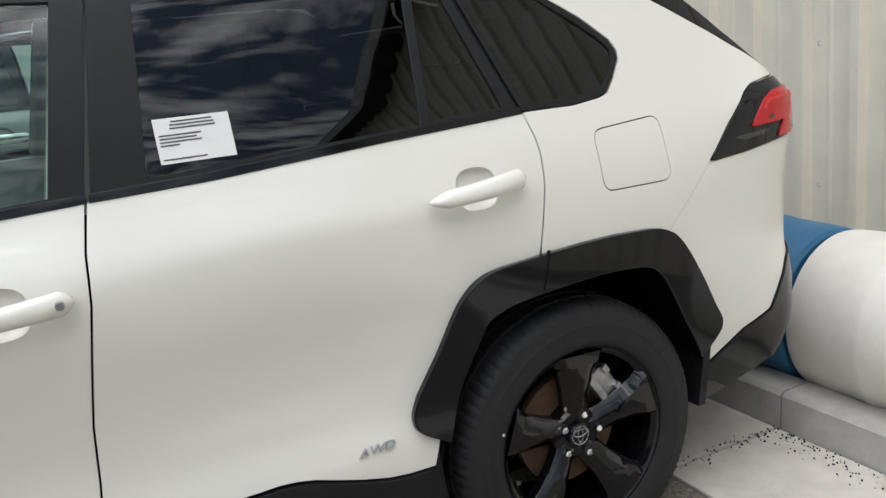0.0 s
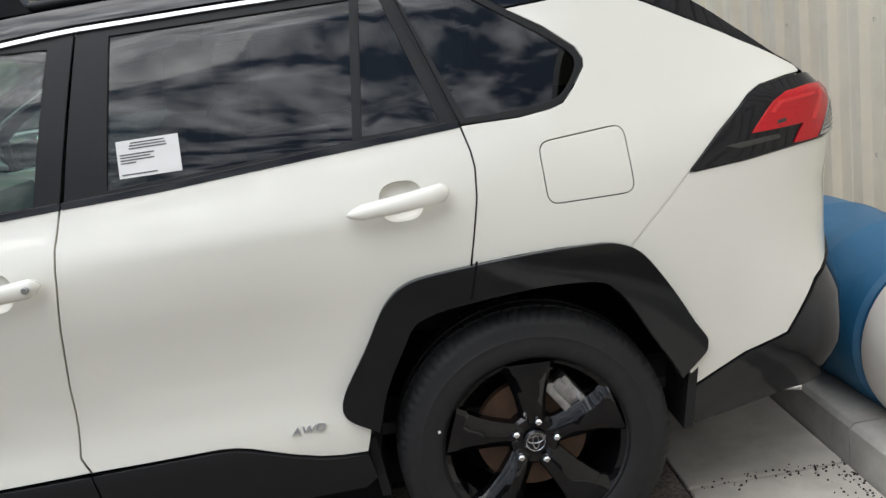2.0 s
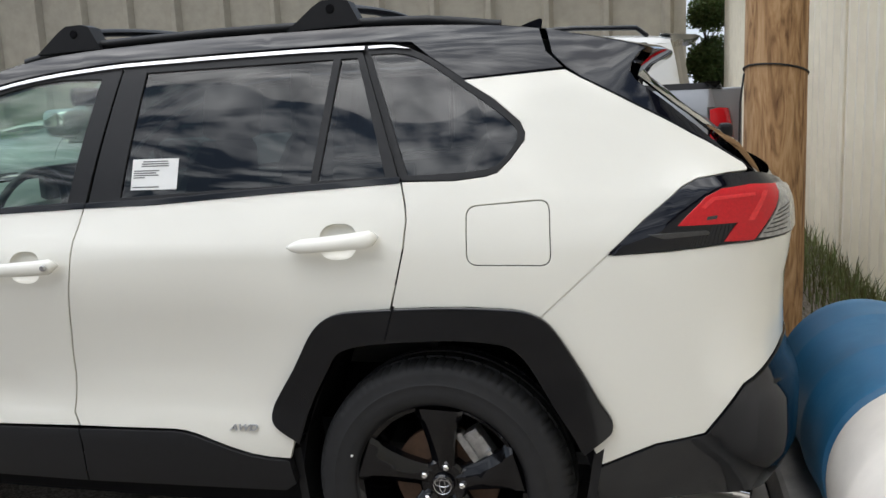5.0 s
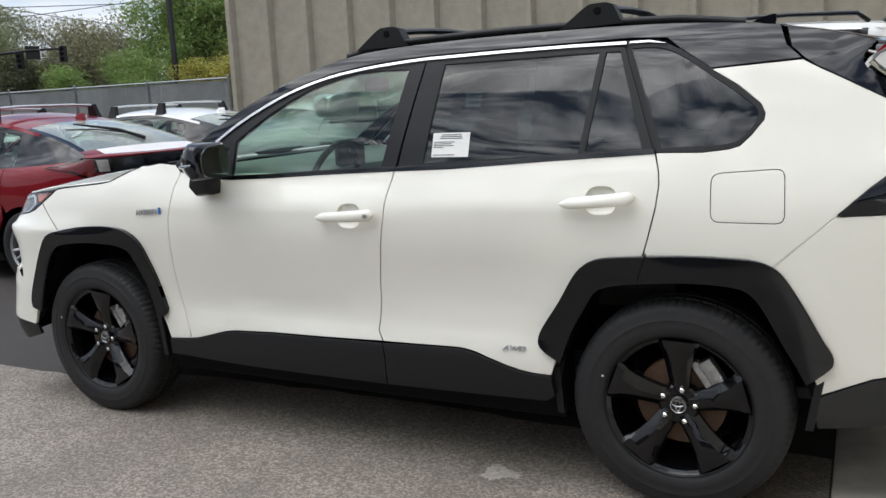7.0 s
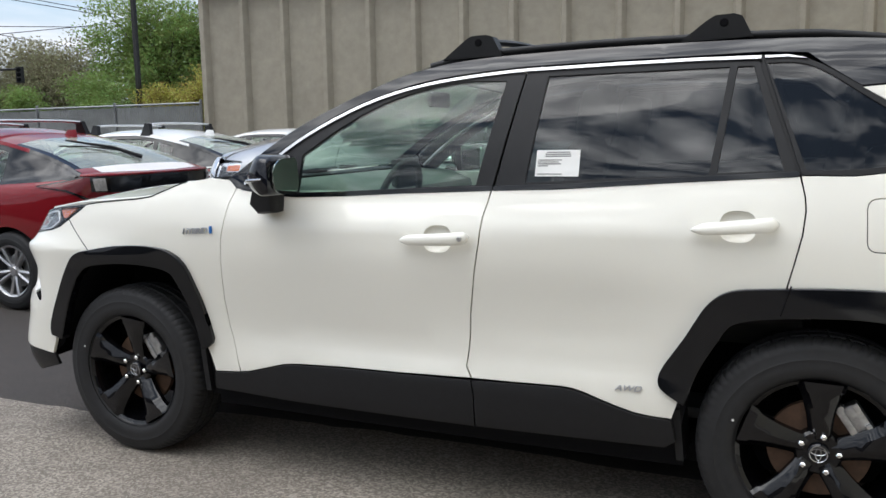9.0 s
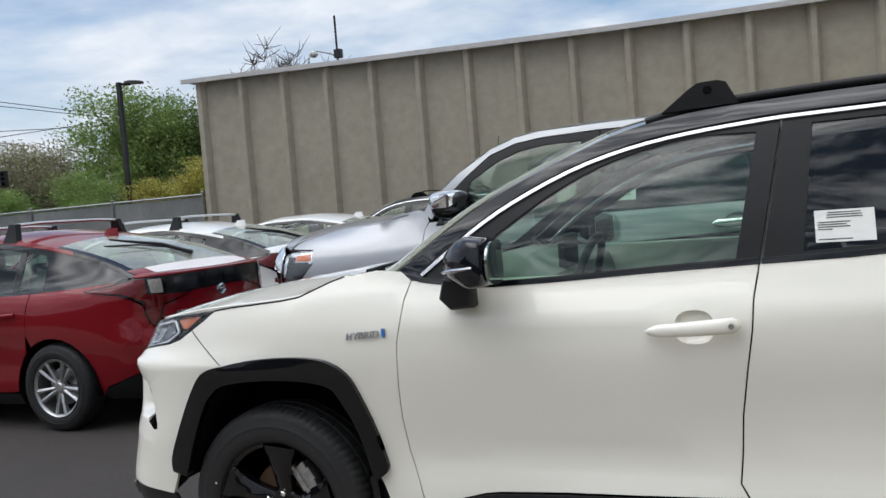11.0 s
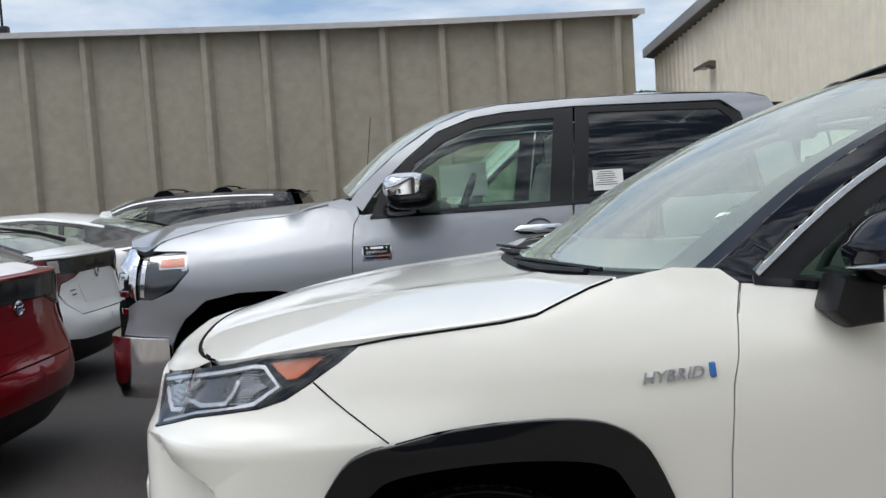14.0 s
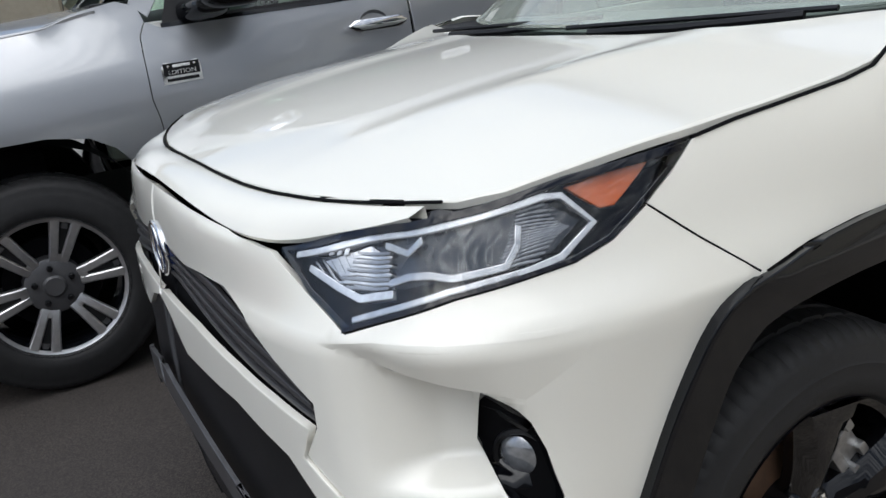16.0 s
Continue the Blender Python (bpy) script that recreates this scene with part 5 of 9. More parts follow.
def on_side(u, z, lift, lean=0.0):
    """A frame on the flank: x along the car, y up, z outwards."""
    p, e = Vector(SUV(u, z, lift)), 1e-2
    ax = (Vector(SUV(u + e, z)) - Vector(SUV(u - e, z))).normalized()
    up = (Vector(SUV(u, z + e)) - Vector(SUV(u, z - e))).normalized()
    out = ax.cross(up).normalized()
    up = out.cross(ax)
    m = Matrix((ax, up, out)).transposed().to_4x4()
    m.translation = p
    return m @ Matrix.Rotation(lean, 4, "Z")


BADGE = material("bright_badge_silver", (.52, .53, .56), .28, metal=.65, vary=.05, scale=60)
words("hybrid_badge", "HYBRID", .034, BADGE, suv, on_side(-2.292, .970, .004, radians(4)), "raised silver hybrid lettering", .003, .25, 1.05)
part("badge_emblem", box(.013, .030, .006, (0, .012, 0), .004), BADGE_BLUE, suv, "small blue badge emblem").matrix_local = on_side(-2.212, .976, .004, radians(4))
words("awd_badge", "AWD", .026, BADGE, suv, on_side(-.570, .512, .004, radians(2)), "raised silver lettering", .003, .3, 1.35)
m = on_side(-.833, 1.243, -.0095)
st = part("window_sticker", box(.150, .092, .0008, (0, 0, 0)), PAPER, suv, "white printed paper sticker inside the window")
st.matrix_local = m
random.seed(5)
for r in range(10):
    y = .038 - r * .0068
    if r in (3, 8):
        continue
    w = random.uniform(.05, .10) if r < 3 else random.uniform(.035, .085)
    if r == 9:
        w, y = .085, -.038
    x = 0 if r < 3 else -.068 + w / 2
    b = part("text_bar", box(w, .0030, .0006, (x, y, .0008)), INK, st)

# mirrors
HEAD = arc_corner([(-1.889, 1.287), (-1.800, 1.280), (-1.780, 1.255), (-1.783, 1.155), (-1.805, 1.138), (-1.883, 1.131), (-1.952, 1.172), (-1.962, 1.222), (-1.927, 1.263)], [.02, .015, .012, .012, .015, .02, .02, .02, .02], 3)
FOOT = [(-1.975, 1.165), (-1.885, 1.150), (-1.885, 1.064), (-1.955, 1.057), (-1.995, 1.095)]
MIRROR = material("mirror_glass", (.42, .47, .45), .04, metal=1.0)
GLASS_RING = arc_corner([(.935, 1.165), (.945, 1.272), (1.06, 1.268), (1.105, 1.235), (1.098, 1.165), (1.06, 1.143), (.955, 1.140)], [.02, .025, .03, .03, .03, .03, .02], 4)
for s in (-1, 1):
    rows = [[(xf + (x + 1.962) / .182 * (xb - xf), s * y, 1.207 + (z - 1.207) * k) for x, z in HEAD]
            for y, xf, xb, k in ((.905, -1.90, -1.84, .55), (.915, -1.940, -1.80, .85), (.935, -1.963, -1.785, .97), (.98, -1.960, -1.780, 1.0), (1.03, -1.942, -1.780, 1.0), (1.075, -1.908, -1.782, .97), (1.105, -1.868, -1.786, .86), (1.118, -1.838, -1.79, .68))]
    mir = part("door_mirror", loft(rows, True, True), BLACK_PAINT, suv, "gloss black door mirror", 50)
    rows = [[(-1.935 + (x + 1.935) * k, s * (y + .03 * max(0, z - 1.1)), 1.11 + (z - 1.11) * k) for x, z in FOOT] for y, k in ((.865, .8), (.885, .95), (.93, 1.0), (.955, .92), (.962, .8))]
    part("mirror_foot", loft(rows, True, True), CLAD, mir, "black mirror foot", 40)
    bm = tube([(-1.958, s * .955, 1.176), (-1.952, s * .985, 1.179), (-1.938, s * 1.03, 1.184), (-1.906, s * 1.078, 1.190), (-1.868, s * 1.107, 1.195), (-1.815, s * 1.117, 1.200)], [.004, .006, .0075, .0085, .008, .006], 8, flat=.8)
    part("turn_signal", bm, SATIN, mir, "clear side turn signal", 50)
    bm = prism(GLASS_RING, 0, .006, lambda a, b, c: (-1.783 + c + .02 * (a - 1.02), s * a, b), bevel=.002)
    part("mirror_glass", bm, MIRROR, mir, "mirror glass")

# cabin
def seat(x, y, wide, mat, back=.62):
    rows = []
    for z, d, w in ((.62, .50, wide * .92), (.70, .52, wide), (.76, .50, wide * .96)):
        rows.append([(x - .25 + d * a, y + w * b / 2, z) for a, b in ((0, -.9), (.05, -1), (.95, -1), (1, -.9), (1, .9), (.95, 1), (.05, 1), (0, .9))])
    part("seat_cushion", loft(rows, True, True), mat, suv, "", 40)
    rows = []
    for k, (q, w, t) in enumerate(((0, .92, .12), (.3, 1, .13), (.7, .96, .11), (.95, .72, .08), (1, .6, .05))):
        cx, cz = x + .22 + .17 * q, .70 + back * q
        rows.append([(cx + t * a, y + wide * w * b / 2, cz) for a, b in ((-.5, -.8), (0, -1), (.5, -.8), (.5, .8), (0, 1), (-.5, .8))])
    part("seat_back", loft(rows, True, True), mat, suv, "", 40)
    part("head_rest", box(.10, .27, .18, (x + .42, y, .70 + back + .09), .04, Matrix.Rotation(radians(10), 4, "Y"), seg=3), mat, suv, "", 40)


for y in (-.37, .37):
    seat(-1.22, y, .52, SEAT_PALE)
seat(-.30, 0, 1.28, SEAT)
for y in (-.36, .36):
    part("head_rest", box(.10, .26, .16, (.13, y, 1.36), .04, seg=3), SEAT, suv, "", 40)
bm = loft([[(x, y, z) for x, z in ((-2.32, 1.10), (-2.15, 1.16), (-1.90, 1.145), (-1.78, 1.10), (-1.75, 1.00), (-1.85, .80), (-1.9, .45), (-2.3, .45))] for y in (-.80, -.4, 0, .4, .80)], True, True)
part("dashboard", bm, material("grey_dashboard", (.20, .205, .20), .6, vary=.1, scale=12, bump=.06, bump_scale=300), suv, "grey dashboard", 40)
part("centre_screen", box(.03, .24, .15, (-1.80, 0, 1.16), .008), CABIN_DARK, suv)
bm = tube([(-1.66 + .06 * math.sin(2 * math.pi * k / 32), -.37 + .185 * math.cos(2 * math.pi * k / 32), 1.06 + .175 * math.sin(2 * math.pi * k / 32)) for k in range(33)], .015, 8, caps=False)
box(.05, .16, .11, (-1.68, -.37, 1.055), .02, bm=bm)
box(.03, .34, .035, (-1.675, -.37, 1.06), .01, bm=bm)
part("steering_wheel", bm, CABIN_DARK, suv, "dark steering wheel", 50)
part("centre_console", box(1.0, .28, .34, (-1.45, 0, .66), .05), CABIN_DARK, suv, "", 40)
part("cabin_floor", box(3.0, 1.46, .04, (-1.0, 0, .40), .01), CABIN_DARK, suv)
for s in (-1, 1):
    part("door_card", box(1.55, .04, .62, (-1.28, s * .80, .83), .02), CABIN, suv, "", 40)
    part("pillar_lining", box(.10, .03, .48, (-1.03, s * .72, 1.36), .02, Matrix.Rotation(radians(12), 4, "Y") @ Matrix.Rotation(radians(-18) * s * -1, 4, "X")), CABIN, suv)
grid_sheet("head_lining", span(-1.47, .28, 14), span(-.95, .95, 10), lambda u, w: tuple(Vector(roof_at(u, w)) - Vector((0, 0, .03))), HEADLINER, "grey head lining")
part("interior_mirror", box(.03, .22, .07, (-1.62, 0, 1.50), .02), CABIN_DARK, suv)
part("load_cover", box(.7, 1.2, .03, (.42, 0, 1.10), .01), CABIN_DARK, suv)

suv_wheel(suv, (0, -.80, .363), 88)
suv_wheel(suv, (-2.69, -.795, .363), 84, radians(-1))
w = suv_wheel(suv, (0, .80, .363), 20)
w.matrix_local = Matrix.Translation((0, .80, .363)) @ Matrix.Rotation(math.pi, 4, "Z")
w = suv_wheel(suv, (-2.69, .795, .363), 50)
w.matrix_local = Matrix.Translation((-2.69, .795, .363)) @ Matrix.Rotation(math.pi, 4, "Z")

# ---- ground ----
def speckled(name, base, stone, scale, rough=.9, bump=.8, stain=(.03, .03, .03), stain_amount=.5):
    """Asphalt or gravel: pale chips in a darker binder, with broad worn patches and fine cracks."""
    m = bpy.data.materials.new(name)
    m.use_nodes = True
    n, l = m.node_tree.nodes, m.node_tree.links
    p, co = n["Principled BSDF"], n.new("ShaderNodeTexCoord")
    p.inputs["Roughness"].default_value = rough
    vo, no, no2 = n.new("ShaderNodeTexVoronoi"), n.new("ShaderNodeTexNoise"), n.new("ShaderNodeTexNoise")
    vo.inputs["Scale"].default_value = scale
    no.inputs["Scale"].default_value, no.inputs["Detail"].default_value, no.inputs["Roughness"].default_value = scale * .55, 5, .7
    no2.inputs["Scale"].default_value, no2.inputs["Detail"].default_value, no2.inputs["Roughness"].default_value = .9, 9, .68
    for t in (vo, no, no2):
        l.new(co.outputs["Object"], t.inputs["Vector"])
    chip = n.new("ShaderNodeValToRGB")
    for e, (q, c) in zip(chip.color_ramp.elements, ((.42, base), (.80, stone))):
        e.position, e.color = q, (*c, 1)
    sep = n.new("ShaderNodeSeparateColor")
    l.new(vo.outputs["Color"], sep.inputs[0])
    mixf = n.new("ShaderNodeMath")
    mixf.operation = "ADD"
    half = n.new("ShaderNodeMath")
    half.operation, half.inputs[1].default_value = "MULTIPLY", .5
    l.new(sep.outputs[0], half.inputs[0])
    half2 = n.new("ShaderNodeMath")
    half2.operation, half2.inputs[1].default_value = "MULTIPLY", .6
    l.new(no.outputs["Fac"], half2.inputs[0])
    l.new(half.outputs[0], mixf.inputs[0])
    l.new(half2.outputs[0], mixf.inputs[1])
    l.new(mixf.outputs[0], chip.inputs[0])
    patches = n.new("ShaderNodeValToRGB")
    patches.color_ramp.elements[0].position, patches.color_ramp.elements[1].position = .42, .68
    patches.color_ramp.elements[1].color = (stain_amount,) * 3 + (1,)
    l.new(no2.outputs["Fac"], patches.inputs[0])
    mx = n.new("ShaderNodeMix")
    mx.data_type = "RGBA"
    l.new(patches.outputs[0], mx.inputs["Factor"])
    l.new(chip.outputs[0], mx.inputs["A"])
    mx.inputs["B"].default_value = (*stain, 1)
    l.new(mx.outputs["Result"], p.inputs["Base Color"])
    b = n.new("ShaderNodeBump")
    b.inputs["Strength"].default_value, b.inputs["Distance"].default_value = bump, .006
    l.new(mixf.outputs[0], b.inputs["Height"])
    l.new(b.outputs[0], p.inputs["Normal"])
    return m


ASPHALT = speckled("fresh_dark_asphalt", (.024, .020, .018), (.070, .059, .051), 260, .85, .35, (.025, .0215, .0195), .6)
OLD_ASPHALT = speckled("worn_grey_asphalt", (.165, .143, .120), (.39, .345, .29), 120, .92, .8, (.115, .099, .083), .8)
KERB = material("cast_kerb_concrete", (.46, .44, .40), .88, vary=.10, scale=14, bump=.25, bump_scale=220, stain=.5, stain_scale=3.0, stain_colour=(.22, .205, .18))
GUTTER = material("pale_gutter_concrete", (.62, .58, .51), .9, vary=.10, scale=10, bump=.3, bump_scale=260, stain=.55, stain_scale=2.2, stain_colour=(.34, .31, .27))
GRAVEL = speckled("dirt_and_gravel", (.10, .08, .06), (.30, .26, .21), 70, .95, 1.0, (.06, .05, .04), .6)
CONCRETE = material("tan_precast_concrete", (.365, .328, .258), .85, vary=.10, scale=5, bump=.2, bump_scale=90, stain=.35, stain_scale=.55, stain_colour=(.255, .222, .175))
COPING = material("pale_metal_coping", (.50, .48, .46), .45, metal=.3, vary=.08, scale=6)
SHEET = material("cream_painted_sheet", (.84, .775, .63), .5, vary=.05, scale=5, stain=.25, stain_scale=.8, stain_colour=(.50, .43, .33), bump=.03, bump_scale=30)


def joined(name, parts_list, mat, label, category, kind="structure"):
    bm = bmesh.new()
    for fn in parts_list:
        fn(bm)
    return tagged(part(name, bm, mat, None), label, category, kind=kind)


g = mesh_object("ground", [(-600, -600, 0), (600, -600, 0), (600, 600, 0), (-600, 600, 0)], [(0, 1, 2, 3)], ASPHALT)
tagged(g, "fresh dark asphalt of the car park", "ground", kind="structure")
# the older pale asphalt in the drive lane, with a ragged seam
random.seed(3)
edge = [(x, -.585 + .018 * math.sin(x * 3.1) + random.uniform(-.012, .012) + .27 * ease((x + 2.95) / .25)) for x in [-30 + .12 * k for k in range(255)] if x < .46]
edge = [(-60, -.6), *edge, (.462, -.31)]
rows = [[(x, y, .004) for x, y in edge], [(x, -60, .004) for x, y in edge]]
lane = part("road", loft(rows, False), OLD_ASPHALT, None)
tagged(lane, "worn pale grey asphalt of the drive lane", "road", kind="structure")
PALE = material("dried_cement_splash", (.36, .33, .29), .9, vary=.35, scale=60, bump=.2, bump_scale=100)
for cx, cy, r, nm in ((-.665, -.865, .085, "cement_splash"), (-1.20, -1.38, .06, "cement_splash")):
    random.seed(int(r * 1000))
    ring = [(cx + r * q * math.cos(k * math.pi / 22) * 1.25, cy + r * q * math.sin(k * math.pi / 22), .0055) for k in range(44) for q in [(.72 + .22 * math.sin(k * .43 + r * 90)) * random.uniform(.72, 1.12)]]
    bm = bmesh.new()
    bm.faces.new([bm.verts.new(p) for p in ring])
    tagged(part(nm, bm, PALE, None), "pale dried cement splash on the asphalt", "stain", kind="structure")

# gutter slabs and kerb stones along the wall
gutter = tagged(new("pavement"), "pale concrete gutter strip with joints", "pavement", kind="structure")
joints = [-9.6, -7.2, -4.8, -2.15, -.655, 1.7, 4.1, 6.5, 8.9, 11.3]
for a, b in zip(joints, joints[1:]):
    bm = box(.485, b - a - .012, .06, (.712, (a + b) / 2, -.018), .006, Matrix.Rotation(radians(random.uniform(-.15, .15)), 4, "Y"))
    part("slab", bm, GUTTER, gutter)
kerb = tagged(new("kerb"), "cast concrete kerb with joints and stains", "kerb", kind="structure")
for a, b in ((-9.6, -6.6), (-6.6, -3.6), (-3.6, -.665), (-.665, 1.22), (1.64, 5.3), (5.3, 8.3), (8.3, 11.3)):
    rows = [[(.962, y, 0), (.968, y, .125), (.982, y, .139), (1.10, y, .143), (1.118, y, .13), (1.12, y, 0)] for y in (a + .004, (a * 2 + b) / 3, (a + b * 2) / 3, b - .004)]
    part("kerb_stone", loft(rows, True, True), KERB, kerb, "", 40)
rows = []
random.seed(8)
for i in range(60):
    y = -9.6 + 21 * i / 59
    rows.append([(x, y, .055 + random.uniform(-.012, .02)) for x in (1.11, 1.3, 1.5, 1.7, 1.94)])
tagged(part("verge", loft(rows, False), GRAVEL, None, "", 60), "bare dirt and gravel verge behind the kerb", "ground", kind="structure")
# crumbs of dirt in the gutter
bm = bmesh.new()
random.seed(12)
for k in range(190):
    y = -.66 - abs(random.gauss(0, .35)) if k % 3 else -.66 + random.gauss(0, .02)
    x = .95 - abs(random.gauss(0, .05)) if k % 3 else random.uniform(.5, .95)
    r = random.uniform(.0012, .0042)
    bmesh.ops.create_icosphere(bm, subdivisions=1, radius=r, matrix=Matrix.Translation((x, y, .013 + r * .4)))
tagged(part("gutter_dirt", bm, material("dark_crumbs", (.03, .025, .02), .95, vary=.3, scale=90), None), "dark dirt crumbs in the gutter", "debris", kind="stuff")

# ---- the ribbed precast wall ----
W0, WA, WLEN = Vector((-13.20, 12.66, 0)), radians(1.25), 14.36
HEAD_Z = smooth_table([(-.3, 4.735), (0, 4.73), (5.4, 4.60), (10.8, 4.485), (14.7, 4.465)])
wm = Matrix.Translation(W0) @ Matrix.Rotation(WA, 4, "Z")
wall = tagged(new("wall_north"), "tan precast concrete wall with upright ribs", "wall", kind="structure")
RIBS = [0.02] + [1.14 + 1.067 * k for k in range(13)]


def slab(s0, s1, y0, y1, low, high):
    """A wall slab whose head follows the wall's slope."""
    bm = bmesh.new()
    rows = [[(q, y0, low(q)), (q, y1, low(q)), (q, y1, high(q)), (q, y0, high(q))] for q in span(s0, s1, max(1, int((s1 - s0) / 1.2)))]
    loft(rows, True, True, bm)
    bm.transform(wm)
    return bm


for k, s in enumerate(RIBS):
    e = RIBS[k + 1] if k + 1 < len(RIBS) else WLEN
    part("wall_panel", slab(s, e - .006, 0, .16, lambda q: 0, HEAD_Z), CONCRETE, wall)
    wide = .17 if k else .20
    rows = [[(s - .02, .004, z), (s + .035, -.135, z), (s + .045, -.145, z), (s + wide - .04, -.145, z), (s + wide - .03, -.135, z), (s + wide + .03, .004, z)] for z in (0, 1.5, 3.0, HEAD_Z(s) - .02)]
    bm = loft(rows, True, True)
    bm.transform(wm)
    part("rib", bm, CONCRETE, wall, "", 30)
part("coping", slab(-.25, WLEN + .15, -.25, .37, lambda q: HEAD_Z(q) - .002, lambda q: HEAD_Z(q) + .043), COPING, wall, "pale metal coping")
part("coping_face", slab(-.25, WLEN + .15, -.262, -.2505, lambda q: HEAD_Z(q) - .05, lambda q: HEAD_Z(q) + .05), COPING, wall)
bm = box(.16, 9, 4.70, (.08, 4.67, 2.35))
bm.transform(wm)
part("end_wall", bm, CONCRETE, wall)
bm = box(.16, 2.2, 4.46, (WLEN - .08, 1.27, 2.23))
bm.transform(wm)
part("end_wall", bm, CONCRETE, wall)
bm = box(WLEN, 8.8, .1, (WLEN / 2, 4.7, 4.30))
bm.transform(wm)
tagged(part("roof_deck", bm, COPING, None), "flat roof behind the parapet", "roof", kind="structure")

# a plain wall closes the lot behind the walk
tagged(part("wall_south", box(34, .3, 3.4, (-15.2, -15.2, 1.7), .02), material("dark_weathered_block_wall", (.11, .10, .09), .9, vary=.2, scale=3, bump=.2, bump_scale=40), None), "plain dark weathered wall closing the lot", "wall", kind="structure")

# ---- the cream metal shed ----
shed = tagged(new("wall_east"), "cream ribbed sheet-metal shed wall", "wall", kind="structure")
SX = 1.95
y0, y1, RP = -15.547, 14.45, .27


def eave(y):
    return 3.90 + .05 * (14.4 - y)


n = int((y1 - y0) / RP)
for bay in range(0, n, 3):
    prof = []
    for k in range(bay, min(bay + 3, n)):
        y = y0 + RP * k
        prof += [(0, y), (0, y + .085), (-.005, y + .092), (-.005, y + .106), (0, y + .113), (0, y + .188), (-.042, y + .204), (-.042, y + .244), (0, y + .260)]
    prof.append((0, y0 + RP * min(bay + 3, n)))
    rows = [[(SX + x, y, f * eave(y) + .03 * (1 - f)) for x, y in prof] for f in (0, 1)]
    part("wall_sheet", loft(rows, False), SHEET, shed)
part("core", loft([[(SX + .03, y, 0), (SX + .21, y, 0), (SX + .21, y, eave(y)), (SX + .03, y, eave(y))] for y in (y0, y1)], True, True), SHEET, shed)
TRIM_DARK = material("dark_bronze_trim", (.06, .05, .045), .4, metal=.3, vary=.1, scale=9)
bm = loft([[(SX - .20, y, eave(y) + .02), (SX + .02, y, eave(y) - .02), (SX + .02, y, eave(y) + .17), (SX - .20, y, eave(y) + .16)] for y in (y0, y1 + .12)], True, True)
part("eave_soffit", bm, TRIM_DARK, shed, "dark soffit under the roof edge")
bm = loft([[(SX - .225, y, eave(y) + .01), (SX - .202, y, eave(y) + .01), (SX - .202, y, eave(y) + .185), (SX - .225, y, eave(y) + .185)] for y in (y0, y1 + .14)], True, True)
part("eave_trim", bm, material("grey_eave_trim", (.30, .29, .28), .45, metal=.3, vary=.1, scale=9), shed, "grey metal roof edge")
bm = loft([[(SX - .20, y, eave(y) + .175), (SX + 6.2, y, eave(y) + .175), (SX + 6.2, y, eave(y) + .235), (SX - .20, y, eave(y) + .20)] for y in (y0, y1 + .12)], True, True)
tagged(part("shed_roof", bm, COPING, None), "low pitched metal shed roof", "roof", kind="structure")
part("gable", box(6, .2, 3.88, (SX + 3.02, y1 - .1, 1.94)), SHEET, shed)
# screws on the sheets near the parked car
SCREW = material("zinc_screw_head", (.35, .32, .27), .5, metal=.5, vary=.1, scale=50)
base = turned([(0, .006), (.006, .006), (.010, .001), (.011, 0)], 8, "x")
me = bpy.data.meshes.new("screw")
base.to_mesh(me)
base.free()
me.materials.append(SCREW)
for z in (.63, 1.24, 1.9, 2.6):
    for k in range(27, 68):
        if (k * 7 + int(z * 10)) % 3 == 0:
            ob = new("screw", me)
            ob.parent = shed
            ob.matrix_local = Matrix.Translation((SX - .002, y0 + RP * k + .15, z)) @ Matrix.Rotation(math.pi, 4, "Z")
bm = tube([(SX - .05, 3.67, .06), (SX - .05, 3.67, 3.2)], .016, 8)
tagged(part("conduit_pipe", bm, SHEET, None, "", 50), "thin painted conduit pipe up the shed wall", "pipe")
lamp = thing("wall_lamp", "dark hooded lamp on the shed wall", "lamp")
bm = loft([[(SX - .03, 10.95 + a, 3.16 + b) for a, b in ((-.10, -.03), (.10, -.03), (.10, .09), (-.10, .09))], [(SX - .16, 10.95 + a, 3.18 + b) for a, b in ((-.12, .0), (.12, .0), (.12, .07), (-.12, .07))], [(SX - .34, 10.95 + a, 3.13 + b) for a, b in ((-.13, -.02), (.13, -.02), (.11, .03), (-.11, .03))]], True, True)
part("hood", bm, material("brown_lamp_hood", (.10, .08, .065), .5, vary=.15, scale=12), lamp, "", 30)
part("diffuser", box(.16, .18, .015, (SX - .22, 10.95, 3.135), .004), material("grey_lamp_glass", (.4, .4, .38), .3, vary=.1, scale=20), lamp)

